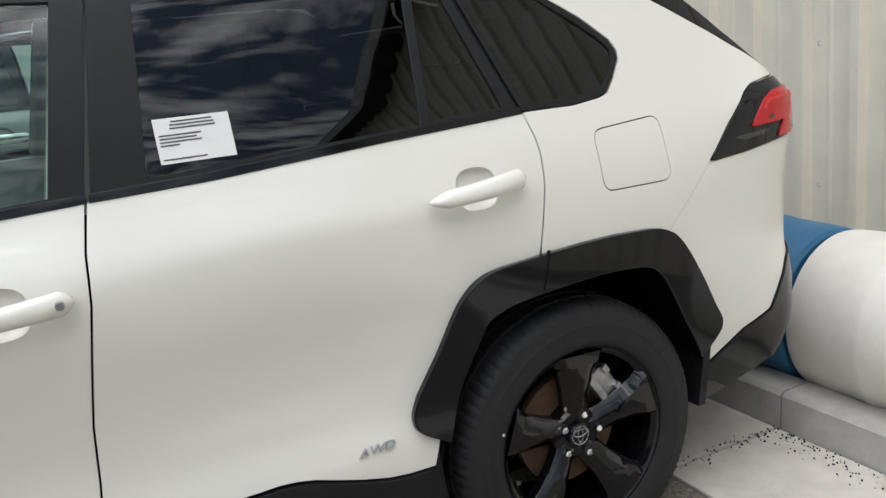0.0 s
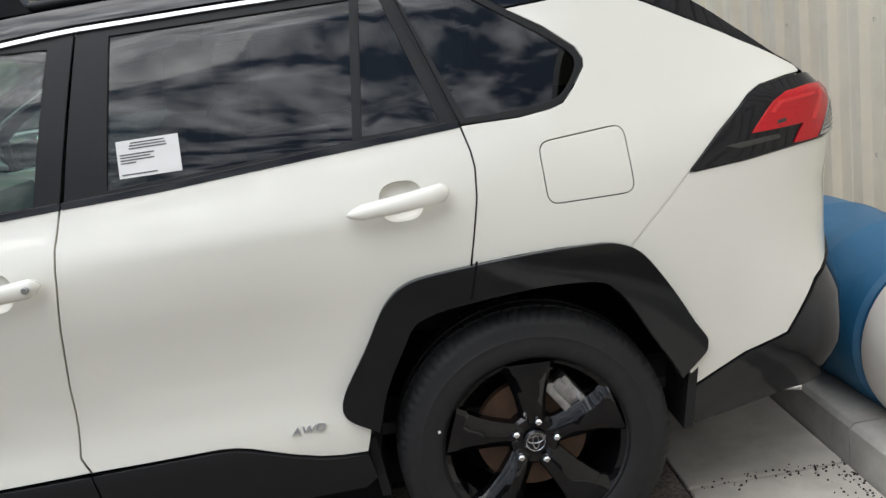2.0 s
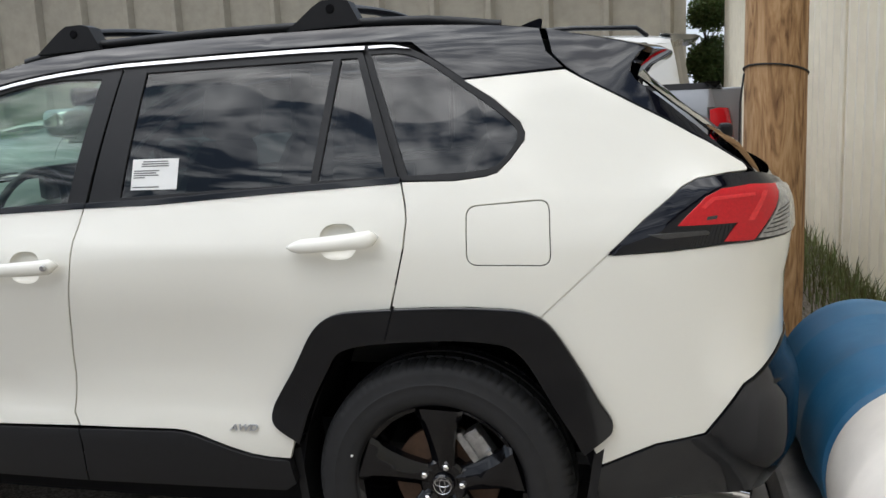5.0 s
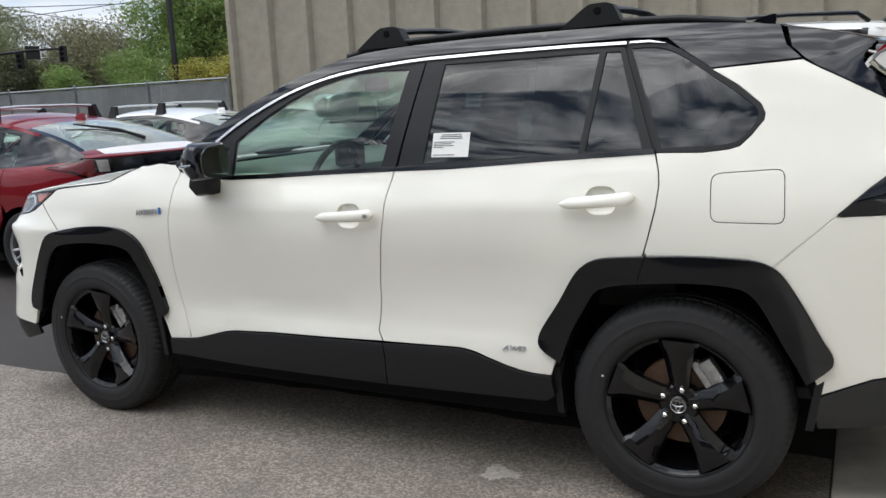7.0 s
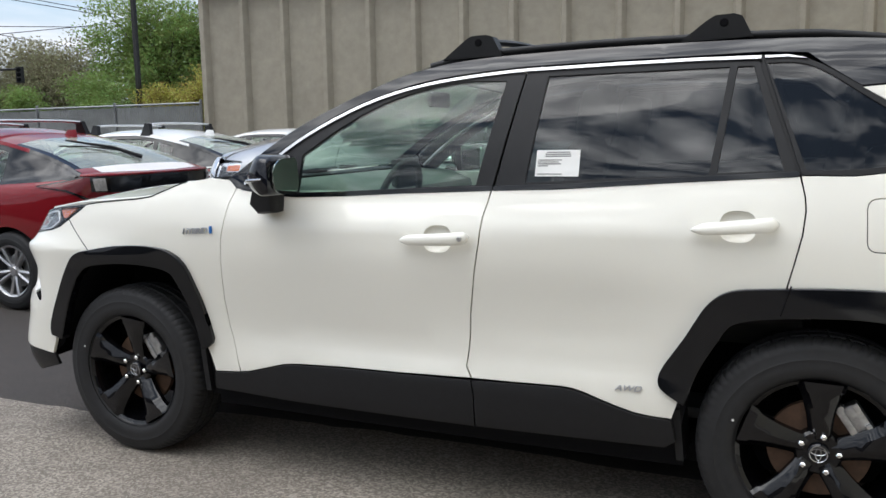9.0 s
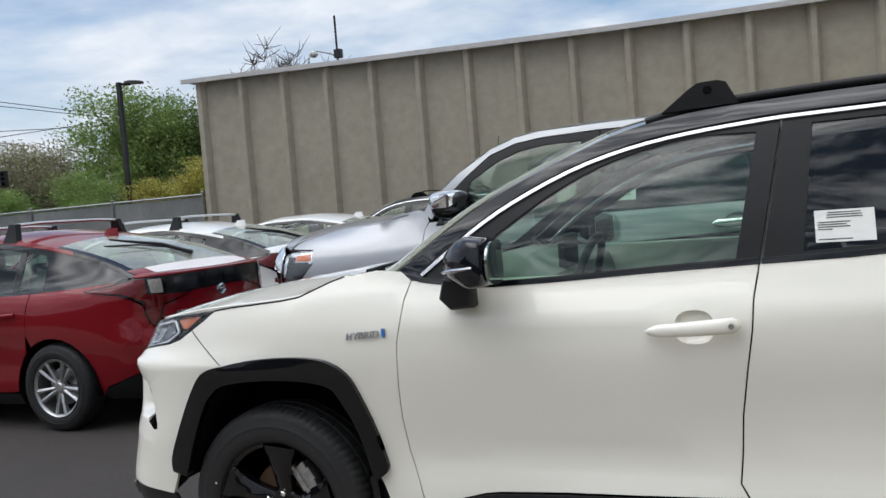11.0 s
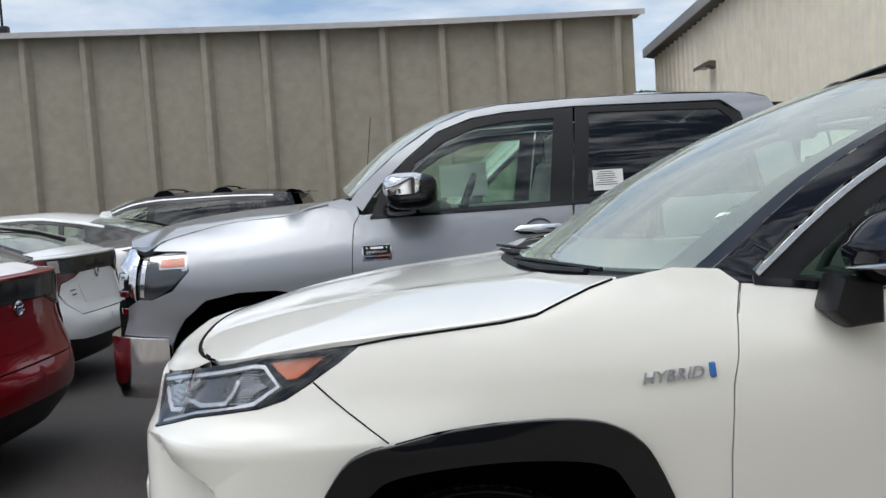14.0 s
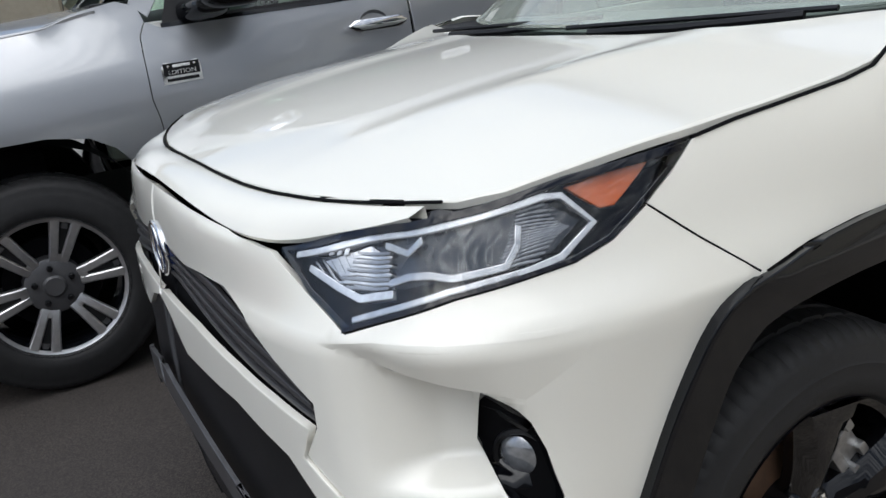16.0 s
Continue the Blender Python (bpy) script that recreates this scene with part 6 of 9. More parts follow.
# ---- the timber pole ----
def timber_material():
    m = bpy.data.materials.new("weathered_timber")
    m.use_nodes = True
    n, l = m.node_tree.nodes, m.node_tree.links
    p, co, mp = n["Principled BSDF"], n.new("ShaderNodeTexCoord"), n.new("ShaderNodeMapping")
    mp.inputs["Scale"].default_value = (1, 1, .16)
    l.new(co.outputs["Object"], mp.inputs[0])
    a, b = n.new("ShaderNodeTexNoise"), n.new("ShaderNodeTexNoise")
    a.inputs["Scale"].default_value, a.inputs["Detail"].default_value, a.inputs["Distortion"].default_value = 22, 8, 2.2
    b.inputs["Scale"].default_value, b.inputs["Detail"].default_value, b.inputs["Distortion"].default_value = 5, 6, 5.5
    for t in (a, b):
        l.new(mp.outputs[0], t.inputs["Vector"])
    r = n.new("ShaderNodeValToRGB")
    r.color_ramp.elements[0].position, r.color_ramp.elements[0].color = .34, (.12, .055, .022, 1)
    r.color_ramp.elements[1].position, r.color_ramp.elements[1].color = .68, (.60, .39, .21, 1)
    mid = r.color_ramp.elements.new(.5)
    mid.color = (.40, .225, .10, 1)
    add = n.new("ShaderNodeMath")
    add.operation, add.inputs[1].default_value = "MULTIPLY_ADD", .55
    hb = n.new("ShaderNodeMath")
    hb.operation, hb.inputs[1].default_value = "MULTIPLY", .45
    l.new(b.outputs["Fac"], hb.inputs[0])
    l.new(a.outputs["Fac"], add.inputs[0])
    l.new(hb.outputs[0], add.inputs[2])
    l.new(add.outputs[0], r.inputs[0])
    l.new(r.outputs[0], p.inputs["Base Color"])
    p.inputs["Roughness"].default_value = .85
    bp = n.new("ShaderNodeBump")
    bp.inputs["Strength"].default_value, bp.inputs["Distance"].default_value = .5, .01
    l.new(add.outputs[0], bp.inputs["Height"])
    l.new(bp.outputs[0], p.inputs["Normal"])
    return m


PX, PY = 1.147, 1.43
pole = thing("utility_pole", "weathered brown timber utility pole beside the shed wall", "pole", at=(PX, PY, 0))
bm = turned([(.148, -.1), (.148, .05), (.146, .6), (.142, 1.6), (.138, 3.0), (.126, 6.0), (.112, 8.5), (0, 8.5)], 28)
random.seed(4)
for v in bm.verts:
    v.co.x += random.uniform(-.003, .003)
    v.co.y += random.uniform(-.003, .003)
part("shaft", bm, timber_material(), pole, "", 50)
CABLE = material("black_cable", (.012, .012, .012), .6, vary=.1, scale=30)
part("cable_loop", tube([(.147 * math.cos(a), .147 * math.sin(a), 1.485 + .035 * math.cos(a + 2.2)) for a in [2 * math.pi * k / 24 for k in range(25)]] , .005, 6, caps=False), CABLE, pole, "black cable tied round the pole", 60)
part("hanging_cable", tube([(-.150, -.06, 1.48), (-.17, -.10, 1.35), (-.175, -.11, 1.0), (-.17, -.10, .5), (-.16, -.08, .06)], .005, 6), CABLE, pole, "", 60)
TAG = material("yellow_tag_plate", (.62, .43, .06), .5, vary=.15, scale=40)
R = .1435
for z, txt in ((1.948, "11301001"), (1.885, "126811")):
    rows = []
    for k in range(17):
        a = radians(-141 + 104 * k / 16)
        rows.append([(R * math.cos(a), R * math.sin(a), z - .034), (R * math.cos(a), R * math.sin(a), z + .034)])
    tag = part("pole_tag", loft(rows, False), TAG, pole, "small yellow numbered tag", 60)
    for k, c in enumerate(txt):
        a = radians(-135 + 11.6 * (k + .5))
        m = Matrix.Translation(((R + .0012) * math.cos(a), (R + .0012) * math.sin(a), z)) @ Matrix.Rotation(a + math.pi / 2, 4, "Z") @ Matrix.Rotation(radians(90), 4, "X")
        bm = box(.026, .048, .0016)
        bm.transform(m)
        part("tag_tile", bm, CABLE, tag)
        words("tag_digit", c, .042, TAG, tag, m @ Matrix.Translation((0, -.0145, .001)), "", .0006)

# ---- drums ----
def drum(name, label, mat, at, length, radius=.288):
    d = thing(name, label, "drum", "plastic drums", at=at)
    L = length / 2
    prof = [(0, -L + .03), (radius - .06, -L + .03), (radius - .045, -L), (radius - .02, -L), (radius - .004, -L + .012), (radius, -L + .03), (radius + .004, -L + .10), (radius + .004, -.20), (radius + .010, -.175), (radius + .010, -.155), (radius + .004, -.13),
            (radius + .005, .13), (radius + .010, .155), (radius + .010, .175), (radius + .004, .20), (radius + .003, L - .10), (radius, L - .03), (radius - .004, L - .012), (radius - .02, L), (radius - .045, L), (radius - .06, L - .03), (0, L - .03)]
    part("shell", turned(prof, 56, "y"), mat, d, "", 35)
    for s in (-.14, .13):
        part("bung", turned([(0, .012), (.035, .012), (.040, 0)], 20, "y", Matrix.Translation((s, -(L - .03), .10))), mat, d, "", 40)
    return d


WHITE_PL = material("scuffed_white_plastic", (.80, .755, .69), .45, vary=.05, scale=6, stain=.35, stain_scale=2.5, stain_colour=(.55, .50, .44), bump=.05, bump_scale=90)
BLUE_PL = material("scuffed_blue_plastic", (.022, .125, .25), .45, vary=.12, scale=6, stain=.3, stain_scale=3, stain_colour=(.12, .25, .36), bump=.05, bump_scale=90)
drum("plastic_drum", "scuffed white plastic drum lying on its side", WHITE_PL, (1.312, -1.07, .345), .90)
drum("plastic_drum", "scuffed blue plastic drum lying on its side", BLUE_PL, (1.31, -.15, .345), .90)

# ---- the silver pickup ----
SILVER_PAINT = material("silver_metallic_paint", (.31, .32, .335), .32, metal=.55, coat=1.0, coat_rough=.03, vary=.03, scale=700)
MACH = material("machined_alloy", (.55, .55, .56), .3, metal=.9, vary=.1, scale=40)
truck = thing("pickup_truck", "silver crew-cab pickup truck with chrome mirrors and handles", "truck", at=(-3.651, 2.61, 0))
truck.scale = (.985, 1, 1)


def tp(name, outline, mat, lift=0.0, gap=.003, **kw):
    kw.setdefault("step", .07)
    return shell(name, inset(outline, gap), lambda a, b, c: TRUCK(a, b, lift + c), mat, truck, mirror=True, **kw)[0]


T_ARCH = [(-.455, .50), (-.455, .66), (-.42, .76), (-.37, .83), (-.25, .918), (-.086, .947), (.10, .947), (.244, .922), (.33, .868), (.405, .768), (.44, .69), (.46, .55), (.465, .44)]
T_SHUT = [(.545, 1.30), (.515, 1.25), (.505, 1.158), (.497, 1.02), (.51, .95), (.53, .6), (.55, .45)]
tp("front_wing", [*T_ARCH[3:], *T_SHUT[::-1], (.53, 1.36), (.46, 1.385), (.30, 1.36), (.18, 1.325), (-.15, 1.305), (-.34, 1.27), (-.50, 1.235), (-.56, 1.175), (-.46, 1.17), (-.36, 1.165), (-.335, 1.07), (-.42, .98)], SILVER_PAINT)
tp("front_door", [*T_SHUT, (1.63, .45), (1.63, 1.10), (1.637, 1.285), (1.1, 1.278), (.60, 1.272)], SILVER_PAINT)
tp("rear_door", [(1.64, .45), (1.64, 1.1), (1.645, 1.285), (2.2, 1.29), (2.62, 1.295), (2.66, .95), (2.62, .75), (2.60, .45)], SILVER_PAINT)
tp("cab_side", [(2.63, 1.295), (2.60, 1.53), (2.56, 1.70), (2.47, 1.772), (1.70, 1.785), (1.33, 1.775), (1.15, 1.755), (.97, 1.695), (.80, 1.565), (.66, 1.44), (.56, 1.31), (.50, 1.37), (.54, 1.425), (.75, 1.60), (.97, 1.735), (1.14, 1.795), (1.30, 1.818), (1.68, 1.828),
               (2.05, 1.828), (2.6, 1.808), (2.72, 1.775), (2.785, 1.65), (2.83, 1.30), (2.83, .45), (2.63, .45), (2.67, .95)], SILVER_PAINT, step=.06)
tp("door_frame", [(.60, 1.275), (1.1, 1.281), (1.637, 1.288), (1.69, 1.780), (1.33, 1.772), (1.15, 1.75), (.97, 1.69), (.80, 1.56), (.66, 1.42)], CLAD, lift=-.004, gap=.002,
   holes=[[(.84, 1.54), (1.0, 1.64), (1.17, 1.705), (1.35, 1.728), (1.582, 1.730), (1.525, 1.305), (.83, 1.298), (.79, 1.42)]])
tp("rear_door_frame", [(1.645, 1.288), (2.62, 1.298), (2.59, 1.53), (2.55, 1.69), (2.46, 1.765), (1.70, 1.782)], CLAD, lift=-.004, gap=.002, holes=[[(1.768, 1.750), (2.45, 1.728), (2.51, 1.67), (2.55, 1.52), (2.575, 1.318), (1.718, 1.315)]])
tp("front_side_window", [(.835, 1.545), (1.0, 1.645), (1.17, 1.71), (1.35, 1.733), (1.587, 1.735), (1.53, 1.30), (.825, 1.293), (.785, 1.42)], GLASS_CLEAR, lift=-.010, gap=0, depth=0)
tp("rear_side_window", [(1.763, 1.755), (2.455, 1.733), (2.515, 1.675), (2.555, 1.52), (2.58, 1.313), (1.713, 1.31)], GLASS_DARK, lift=-.010, gap=0, depth=0)
tp("waist_strip", [(.60, 1.270), (2.62, 1.291), (2.62, 1.304), (.60, 1.285)], CLAD_GLOSS, lift=.003, gap=0, depth=.012)
tp("bed_side", [(2.86, .45), (3.20, .45), (3.22, .66), (3.30, .83), (3.45, .93), (3.62, .96), (3.80, .96), (3.97, .92), (4.10, .82), (4.17, .66), (4.20, .47), (4.62, .50), (4.64, .88), (4.57, .88), (4.57, 1.32), (4.64, 1.32), (4.64, 1.42), (2.86, 1.42)], SILVER_PAINT)
tp("tail_lamp", [(4.58, .90), (4.65, .90), (4.80, .91), (4.80, 1.31), (4.65, 1.32), (4.58, 1.31)], RED_LENS, lift=.003, gap=.001)
tp("bed_rail", [(2.86, 1.42), (4.72, 1.42), (4.90, 1.42), (4.90, 1.45), (2.86, 1.45)], CLAD, lift=.004, gap=0)
tp("tailgate", [(4.815, .75), (4.80, 1.42), (5.9, 1.42), (5.9, .75)], SILVER_PAINT)
tp("rear_bumper", [(4.60, .45), (4.60, .70), (5.9, .74), (5.9, .45)], CHROME, lift=.02, gap=0)
tp("rocker", [(.55, .44), (2.9, .44), (2.9, .36), (.55, .36)], CLAD, lift=-.01, gap=0)
# nose
tp("bumper_cap", [(-.455, .74), (-.455, .66), (-.45, .70), (-.42, .76), (-.37, .83), (-.30, .88), (-.42, .975), (-.545, .93), (-.62, .935), (-.70, .90), (-.74, .76)], SILVER_PAINT, gap=.001)
tp("front_bumper", [(-.455, .735), (-.74, .755), (-1.1, .76), (-1.9, .76), (-1.9, .42), (-1.0, .42), (-.70, .44), (-.50, .43), (-.46, .5)], CHROME, lift=.03, gap=0, depth=.05)
tp("head_lamp", [(-.335, 1.07), (-.36, 1.165), (-.46, 1.165), (-.60, 1.145), (-.625, 1.04), (-.62, .94), (-.555, .925), (-.43, .99)], material("dark_lamp_body", (.025, .028, .032), .2, coat=.4, vary=.2, scale=12), lift=-.012, gap=.001)
tp("lamp_lens", [(-.335, 1.07), (-.36, 1.165), (-.46, 1.165), (-.60, 1.145), (-.625, 1.04), (-.62, .94), (-.555, .925), (-.43, .99)], LENS, lift=.002, gap=.002, depth=0)
tp("lamp_reflector", [(-.345, 1.15), (-.56, 1.148), (-.56, 1.128), (-.50, 1.12), (-.50, 1.085), (-.375, 1.085), (-.37, 1.07), (-.345, 1.075)], SILVER, lift=-.006, gap=0)
tp("lamp_trim", [(-.575, 1.130), (-.60, 1.130), (-.612, .95), (-.590, .945)], CHROME, lift=-.004, gap=0, depth=.006)
tp("amber_reflector", [(-.36, 1.138), (-.49, 1.130), (-.49, 1.093), (-.36, 1.095)], AMBER, lift=-.002, gap=0, depth=.006)
tp("grille_frame", [(-.63, 1.15), (-.70, 1.19), (-1.95, 1.21), (-1.95, 1.12), (-.78, 1.10), (-.68, 1.06), (-.68, .96), (-.64, .93)], CHROME, lift=.0, gap=0)
tp("grille", [(-.68, 1.10), (-1.95, 1.13), (-1.95, .78), (-.75, .79), (-.68, .92)], DARK, lift=-.03, gap=0, depth=0)
for z in (.86, .95, 1.04):
    tp("grille_bar", [(-.70, z), (-1.95, z), (-1.95, z + .03), (-.70, z + .03)], CHROME, lift=-.005, gap=0)
tp("inner_shell", [(-1.9, .4), (-.5, .42), (-.46, .75), (-.3, .92), (0, .97), (.28, .93), (.44, .76), (.48, .42), (3.18, .42), (3.3, .85), (3.7, .98), (4.1, .85), (4.22, .45), (5.9, .45), (5.9, 1.2), (2.5, 1.2), (.5, 1.2), (-.3, 1.12), (-1.9, 1.1)], DARK, lift=-.03, gap=0, depth=0, step=.12)
# bonnet, roof, screen
t_top_z = smooth_table([(-.60, 1.165), (-.5, 1.226), (-.34, 1.263), (-.15, 1.297), (.18, 1.318), (.30, 1.350), (.44, 1.372)])
side = [(TRUCK(u, t_top_z(u), .004)[0], TRUCK(u, t_top_z(u), .004)[1]) for u in (-.56, -.48, -.40, -.30, -.20, -.10, 0, .10, .20, .30, .38)]
t_rim = [(-.79, 0), (-.785, -.3), (-.76, -.55), (-.70, -.72), *side, (.43, -.78), (.43, 0)]
t_rim = [*t_rim, *[(a, -b) for a, b in t_rim[-2:0:-1]]]
t_wide = smooth_table([(-.95, .84), (-.60, .84), *[(a, -b) for a, b in side], (.5, .87)])
t_ridge = smooth_table([(-.95, 1.19), (-.85, 1.235), (-.6, 1.31), (-.2, 1.355), (.2, 1.375), (.5, 1.385)])
t_edge = smooth_table([(-.95, 1.15), (-.76, 1.150), (-.6, 1.162), (-.5, 1.222), (-.34, 1.264), (-.15, 1.298), (.18, 1.320), (.30, 1.352), (.5, 1.378)])


def t_hood(x, y, lift=0.0):
    w = min(1.1, abs(y) / t_wide(x))
    return (x, y, t_edge(x) + (t_ridge(x) - t_edge(x)) * (1 - w ** 2.6) + .005 * math.exp(-((abs(y) - .45) / .12) ** 2) + lift)


shell("bonnet", t_rim, t_hood, SILVER_PAINT, truck, step=.05, roll=.006, depth=.03)
T_RAIL = smooth_table([(.50, 1.39), (.54, 1.425), (.75, 1.60), (.97, 1.735), (1.14, 1.795), (1.30, 1.818), (1.68, 1.828), (2.05, 1.828), (2.6, 1.808), (2.72, 1.775)])


def t_top(x, w):
    e = Vector(TRUCK(x, T_RAIL(x), -.002))
    k = 1 - abs(w) ** 2.6
    return (e.x - .10 * k * max(0, min(1, (1.3 - x) / .5)), -e.y * w, e.z + .055 * k)


def sheet(name, us, ws, place, mat, parent, label=""):
    verts = [place(u, w) for u in us for w in ws]
    n = len(ws)
    faces = [(i * n + j, (i + 1) * n + j, (i + 1) * n + j + 1, i * n + j + 1) for i in range(len(us) - 1) for j in range(n - 1)]
    return mesh_object(name, verts, faces, mat, parent, label, True)


sheet("roof", span(1.16, 2.72, 20), span(-1, 1, 18), t_top, SILVER_PAINT, truck)
sheet("windscreen", span(.50, 1.16, 12), span(-.93, .93, 16), t_top, GLASS_SHIELD, truck)
for s in (-1, 1):
    sheet("screen_edge", span(.50, 1.16, 12), [s * k for k in span(.93, 1, 3)], lambda u, w: t_top(u, w), SILVER_PAINT, truck)
bm = loft([[(2.72, w * .62, 1.85 - .06 * abs(w)), (2.80, w * .66, 1.6), (2.84, w * .70, 1.33)] for w in span(-1, 1, 8)], False)
part("rear_screen", bm, GLASS_DARK, truck, "", 40)
part("cab_back", box(.05, 1.7, .8, (2.84, 0, .93), .01), SILVER_PAINT, truck)
part("bed_floor", box(1.9, 1.7, .06, (3.8, 0, .85), .01), CLAD, truck)
for s in (-1, 1):
    part("bed_wall", box(1.9, .05, .54, (3.8, s * .84, 1.15), .01), SILVER_PAINT, truck)
part("scuttle", box(.16, 1.45, .04, (.47, 0, 1.365), .01), CLAD, truck)
part("aerial", tube([(.44, .80, 1.34), (.52, .80, 1.95)], .003, 6), CABLE, truck, "thin black whip aerial")
# cabin
part("dashboard", box(.35, 1.5, .28, (.85, 0, 1.20), .06, seg=3), CABIN_DARK, truck, "", 40)
bm = tube([(1.10 + .07 * math.sin(2 * math.pi * k / 28), -.42 + .19 * math.cos(2 * math.pi * k / 28), 1.30 + .17 * math.sin(2 * math.pi * k / 28)) for k in range(29)], .016, 8, caps=False)
box(.05, .34, .05, (1.10, -.42, 1.29), .015, bm=bm)
part("steering_wheel", bm, CABIN_DARK, truck, "", 50)
for x, y in ((1.55, -.42), (1.55, .42), (2.35, -.42), (2.35, .42)):
    part("seat_back", box(.16, .52, .66, (x + .12, y, 1.22), .06, Matrix.Rotation(radians(14), 4, "Y"), seg=3), SEAT_PALE if x < 2 else SEAT, truck, "", 40)
    part("head_rest", box(.11, .28, .18, (x + .22, y, 1.63), .045, seg=3), SEAT_PALE if x < 2 else SEAT, truck, "", 40)
    part("seat_cushion", box(.5, .52, .14, (x - .15, y, .92), .05, seg=3), SEAT, truck, "", 40)
for s in (-1, 1):
    part("door_card", box(2.1, .05, .75, (1.55, s * .88, .92), .02), CABIN, truck)
part("window_sheet", box(.34, .003, .24, (1.16, .83, 1.47), 0, Matrix.Rotation(radians(-14), 4, "X")), PAPER, truck, "printed paper sheet in the far window")
# mirrors, handles, badge
for s in (-1, 1):
    def egg(cx, rx, rz, y, z0, n=18):
        return [(cx + rx * math.copysign(abs(math.cos(2 * math.pi * k / n)) ** .65, math.cos(2 * math.pi * k / n)), s * y, z0 + rz * math.copysign(abs(math.sin(2 * math.pi * k / n)) ** .65, math.sin(2 * math.pi * k / n))) for k in range(n)]
    rows = [egg(.825, rx, rz, y, 1.395) for y, rx, rz in ((.985, .07, .04), (1.0, .105, .070), (1.04, .125, .084), (1.17, .128, .086), (1.255, .115, .078), (1.285, .065, .05))]
    mir = part("door_mirror", loft(rows, True, True), CLAD_GLOSS, truck, "black door mirror with a chrome cap", 50)
    rows = [egg(.800, rx, rz, y, 1.422) for y, rx, rz in ((1.035, .085, .040), (1.045, .107, .057), (1.08, .113, .063), (1.17, .114, .065), (1.25, .104, .060), (1.292, .060, .042))]
    part("mirror_cap", loft(rows, True, True), CHROME, mir, "chrome mirror cap", 50)
    rows = [egg(.765, rx, rz, y, z) for y, rx, rz, z in ((.925, .10, .045, 1.315), (.97, .09, .04, 1.32), (1.06, .075, .035, 1.325), (1.10, .06, .03, 1.33))]
    part("mirror_base", loft(rows, True, True), CLAD_GLOSS, mir, "black mirror arm", 40)
    for u0 in (1.325, 2.34):
        rr = []
        for k in range(11):
            f = k / 10
            w = .024 * min(1, (f + .02) / .12, (1.02 - f) / .12)
            p = TRUCK(u0 + .265 * f, 1.172, .042 + .014 * math.sin(math.pi * f))
            rr.append([(p[0], s * (abs(p[1]) + .010 * math.cos(a)), p[2] + w * math.sin(a)) for a in [2 * math.pi * j / 10 for j in range(10)]])
        h = part("door_handle", loft(rr, True, True), CHROME, truck, "chrome door handle", 50)
        dish = [[(u0 + .13 + .07 * r * math.cos(2 * math.pi * j / 24), s * (abs(TRUCK(u0, 1.17)[1]) + d), 1.172 + .055 * r * math.sin(2 * math.pi * j / 24)) for j in range(24)] for r, d in ((1, .003), (.9, -.004), (.6, -.014), (.1, -.018))]
        part("handle_cup", loft(dish), SILVER_PAINT, h, "", 50)
bx = Vector(TRUCK(.627, 1.105, .004))
badge = part("door_badge", prism([(-.075, -.042), (.075, -.042), (.075, .022), (.062, .040), (.030, .034), (-.030, .034), (-.062, .040), (-.075, .022)], 0, .006, lambda a, b, c: (bx.x + a, bx.y - c, bx.z + b), bevel=.002), CHROME, truck, "chrome and black door badge")
part("badge_field", box(.136, .002, .046, (bx.x, bx.y - .0068, bx.z + .012), .0), CLAD, badge)
part("text_bar", box(.066, .002, .011, (bx.x, bx.y - .0085, bx.z + .024)), CHROME, badge)
for q in (-.050, .050):
    part("badge_star", turned([(0, .001), (.006, 0)], 5, "y", Matrix.Translation((bx.x + q, bx.y - .0085, bx.z + .024))), CHROME, badge)
words("edition_lettering", "EDITION", .022, CHROME, badge, Matrix.Translation((bx.x, bx.y - .0082, bx.z - .006)) @ Matrix.Rotation(radians(90), 4, "X"), "raised chrome lettering", .0008, 0, 1.25)
part("text_bar", box(.12, .002, .011, (bx.x, bx.y - .0085, bx.z - .026)), CLAD, badge)
sx = Vector(TRUCK(1.83, 1.395, -.006))
e = Vector(TRUCK(1.83, 1.45, -.006)) - sx
st = part("window_sticker", box(.155, .0012, .105, (0, 0, 0)), PAPER, truck, "white printed paper sticker on the rear window")
st.matrix_local = Matrix.Translation((sx.x, sx.y - .012, sx.z)) @ Matrix.Rotation(math.atan2(-e.y, e.z) * -1 * -1, 4, "X")
for k in range(7):
    part("text_bar", box(random.uniform(.06, .12), .0012, .0035, (-.01, -.001, .042 - .011 * k)), INK, st)


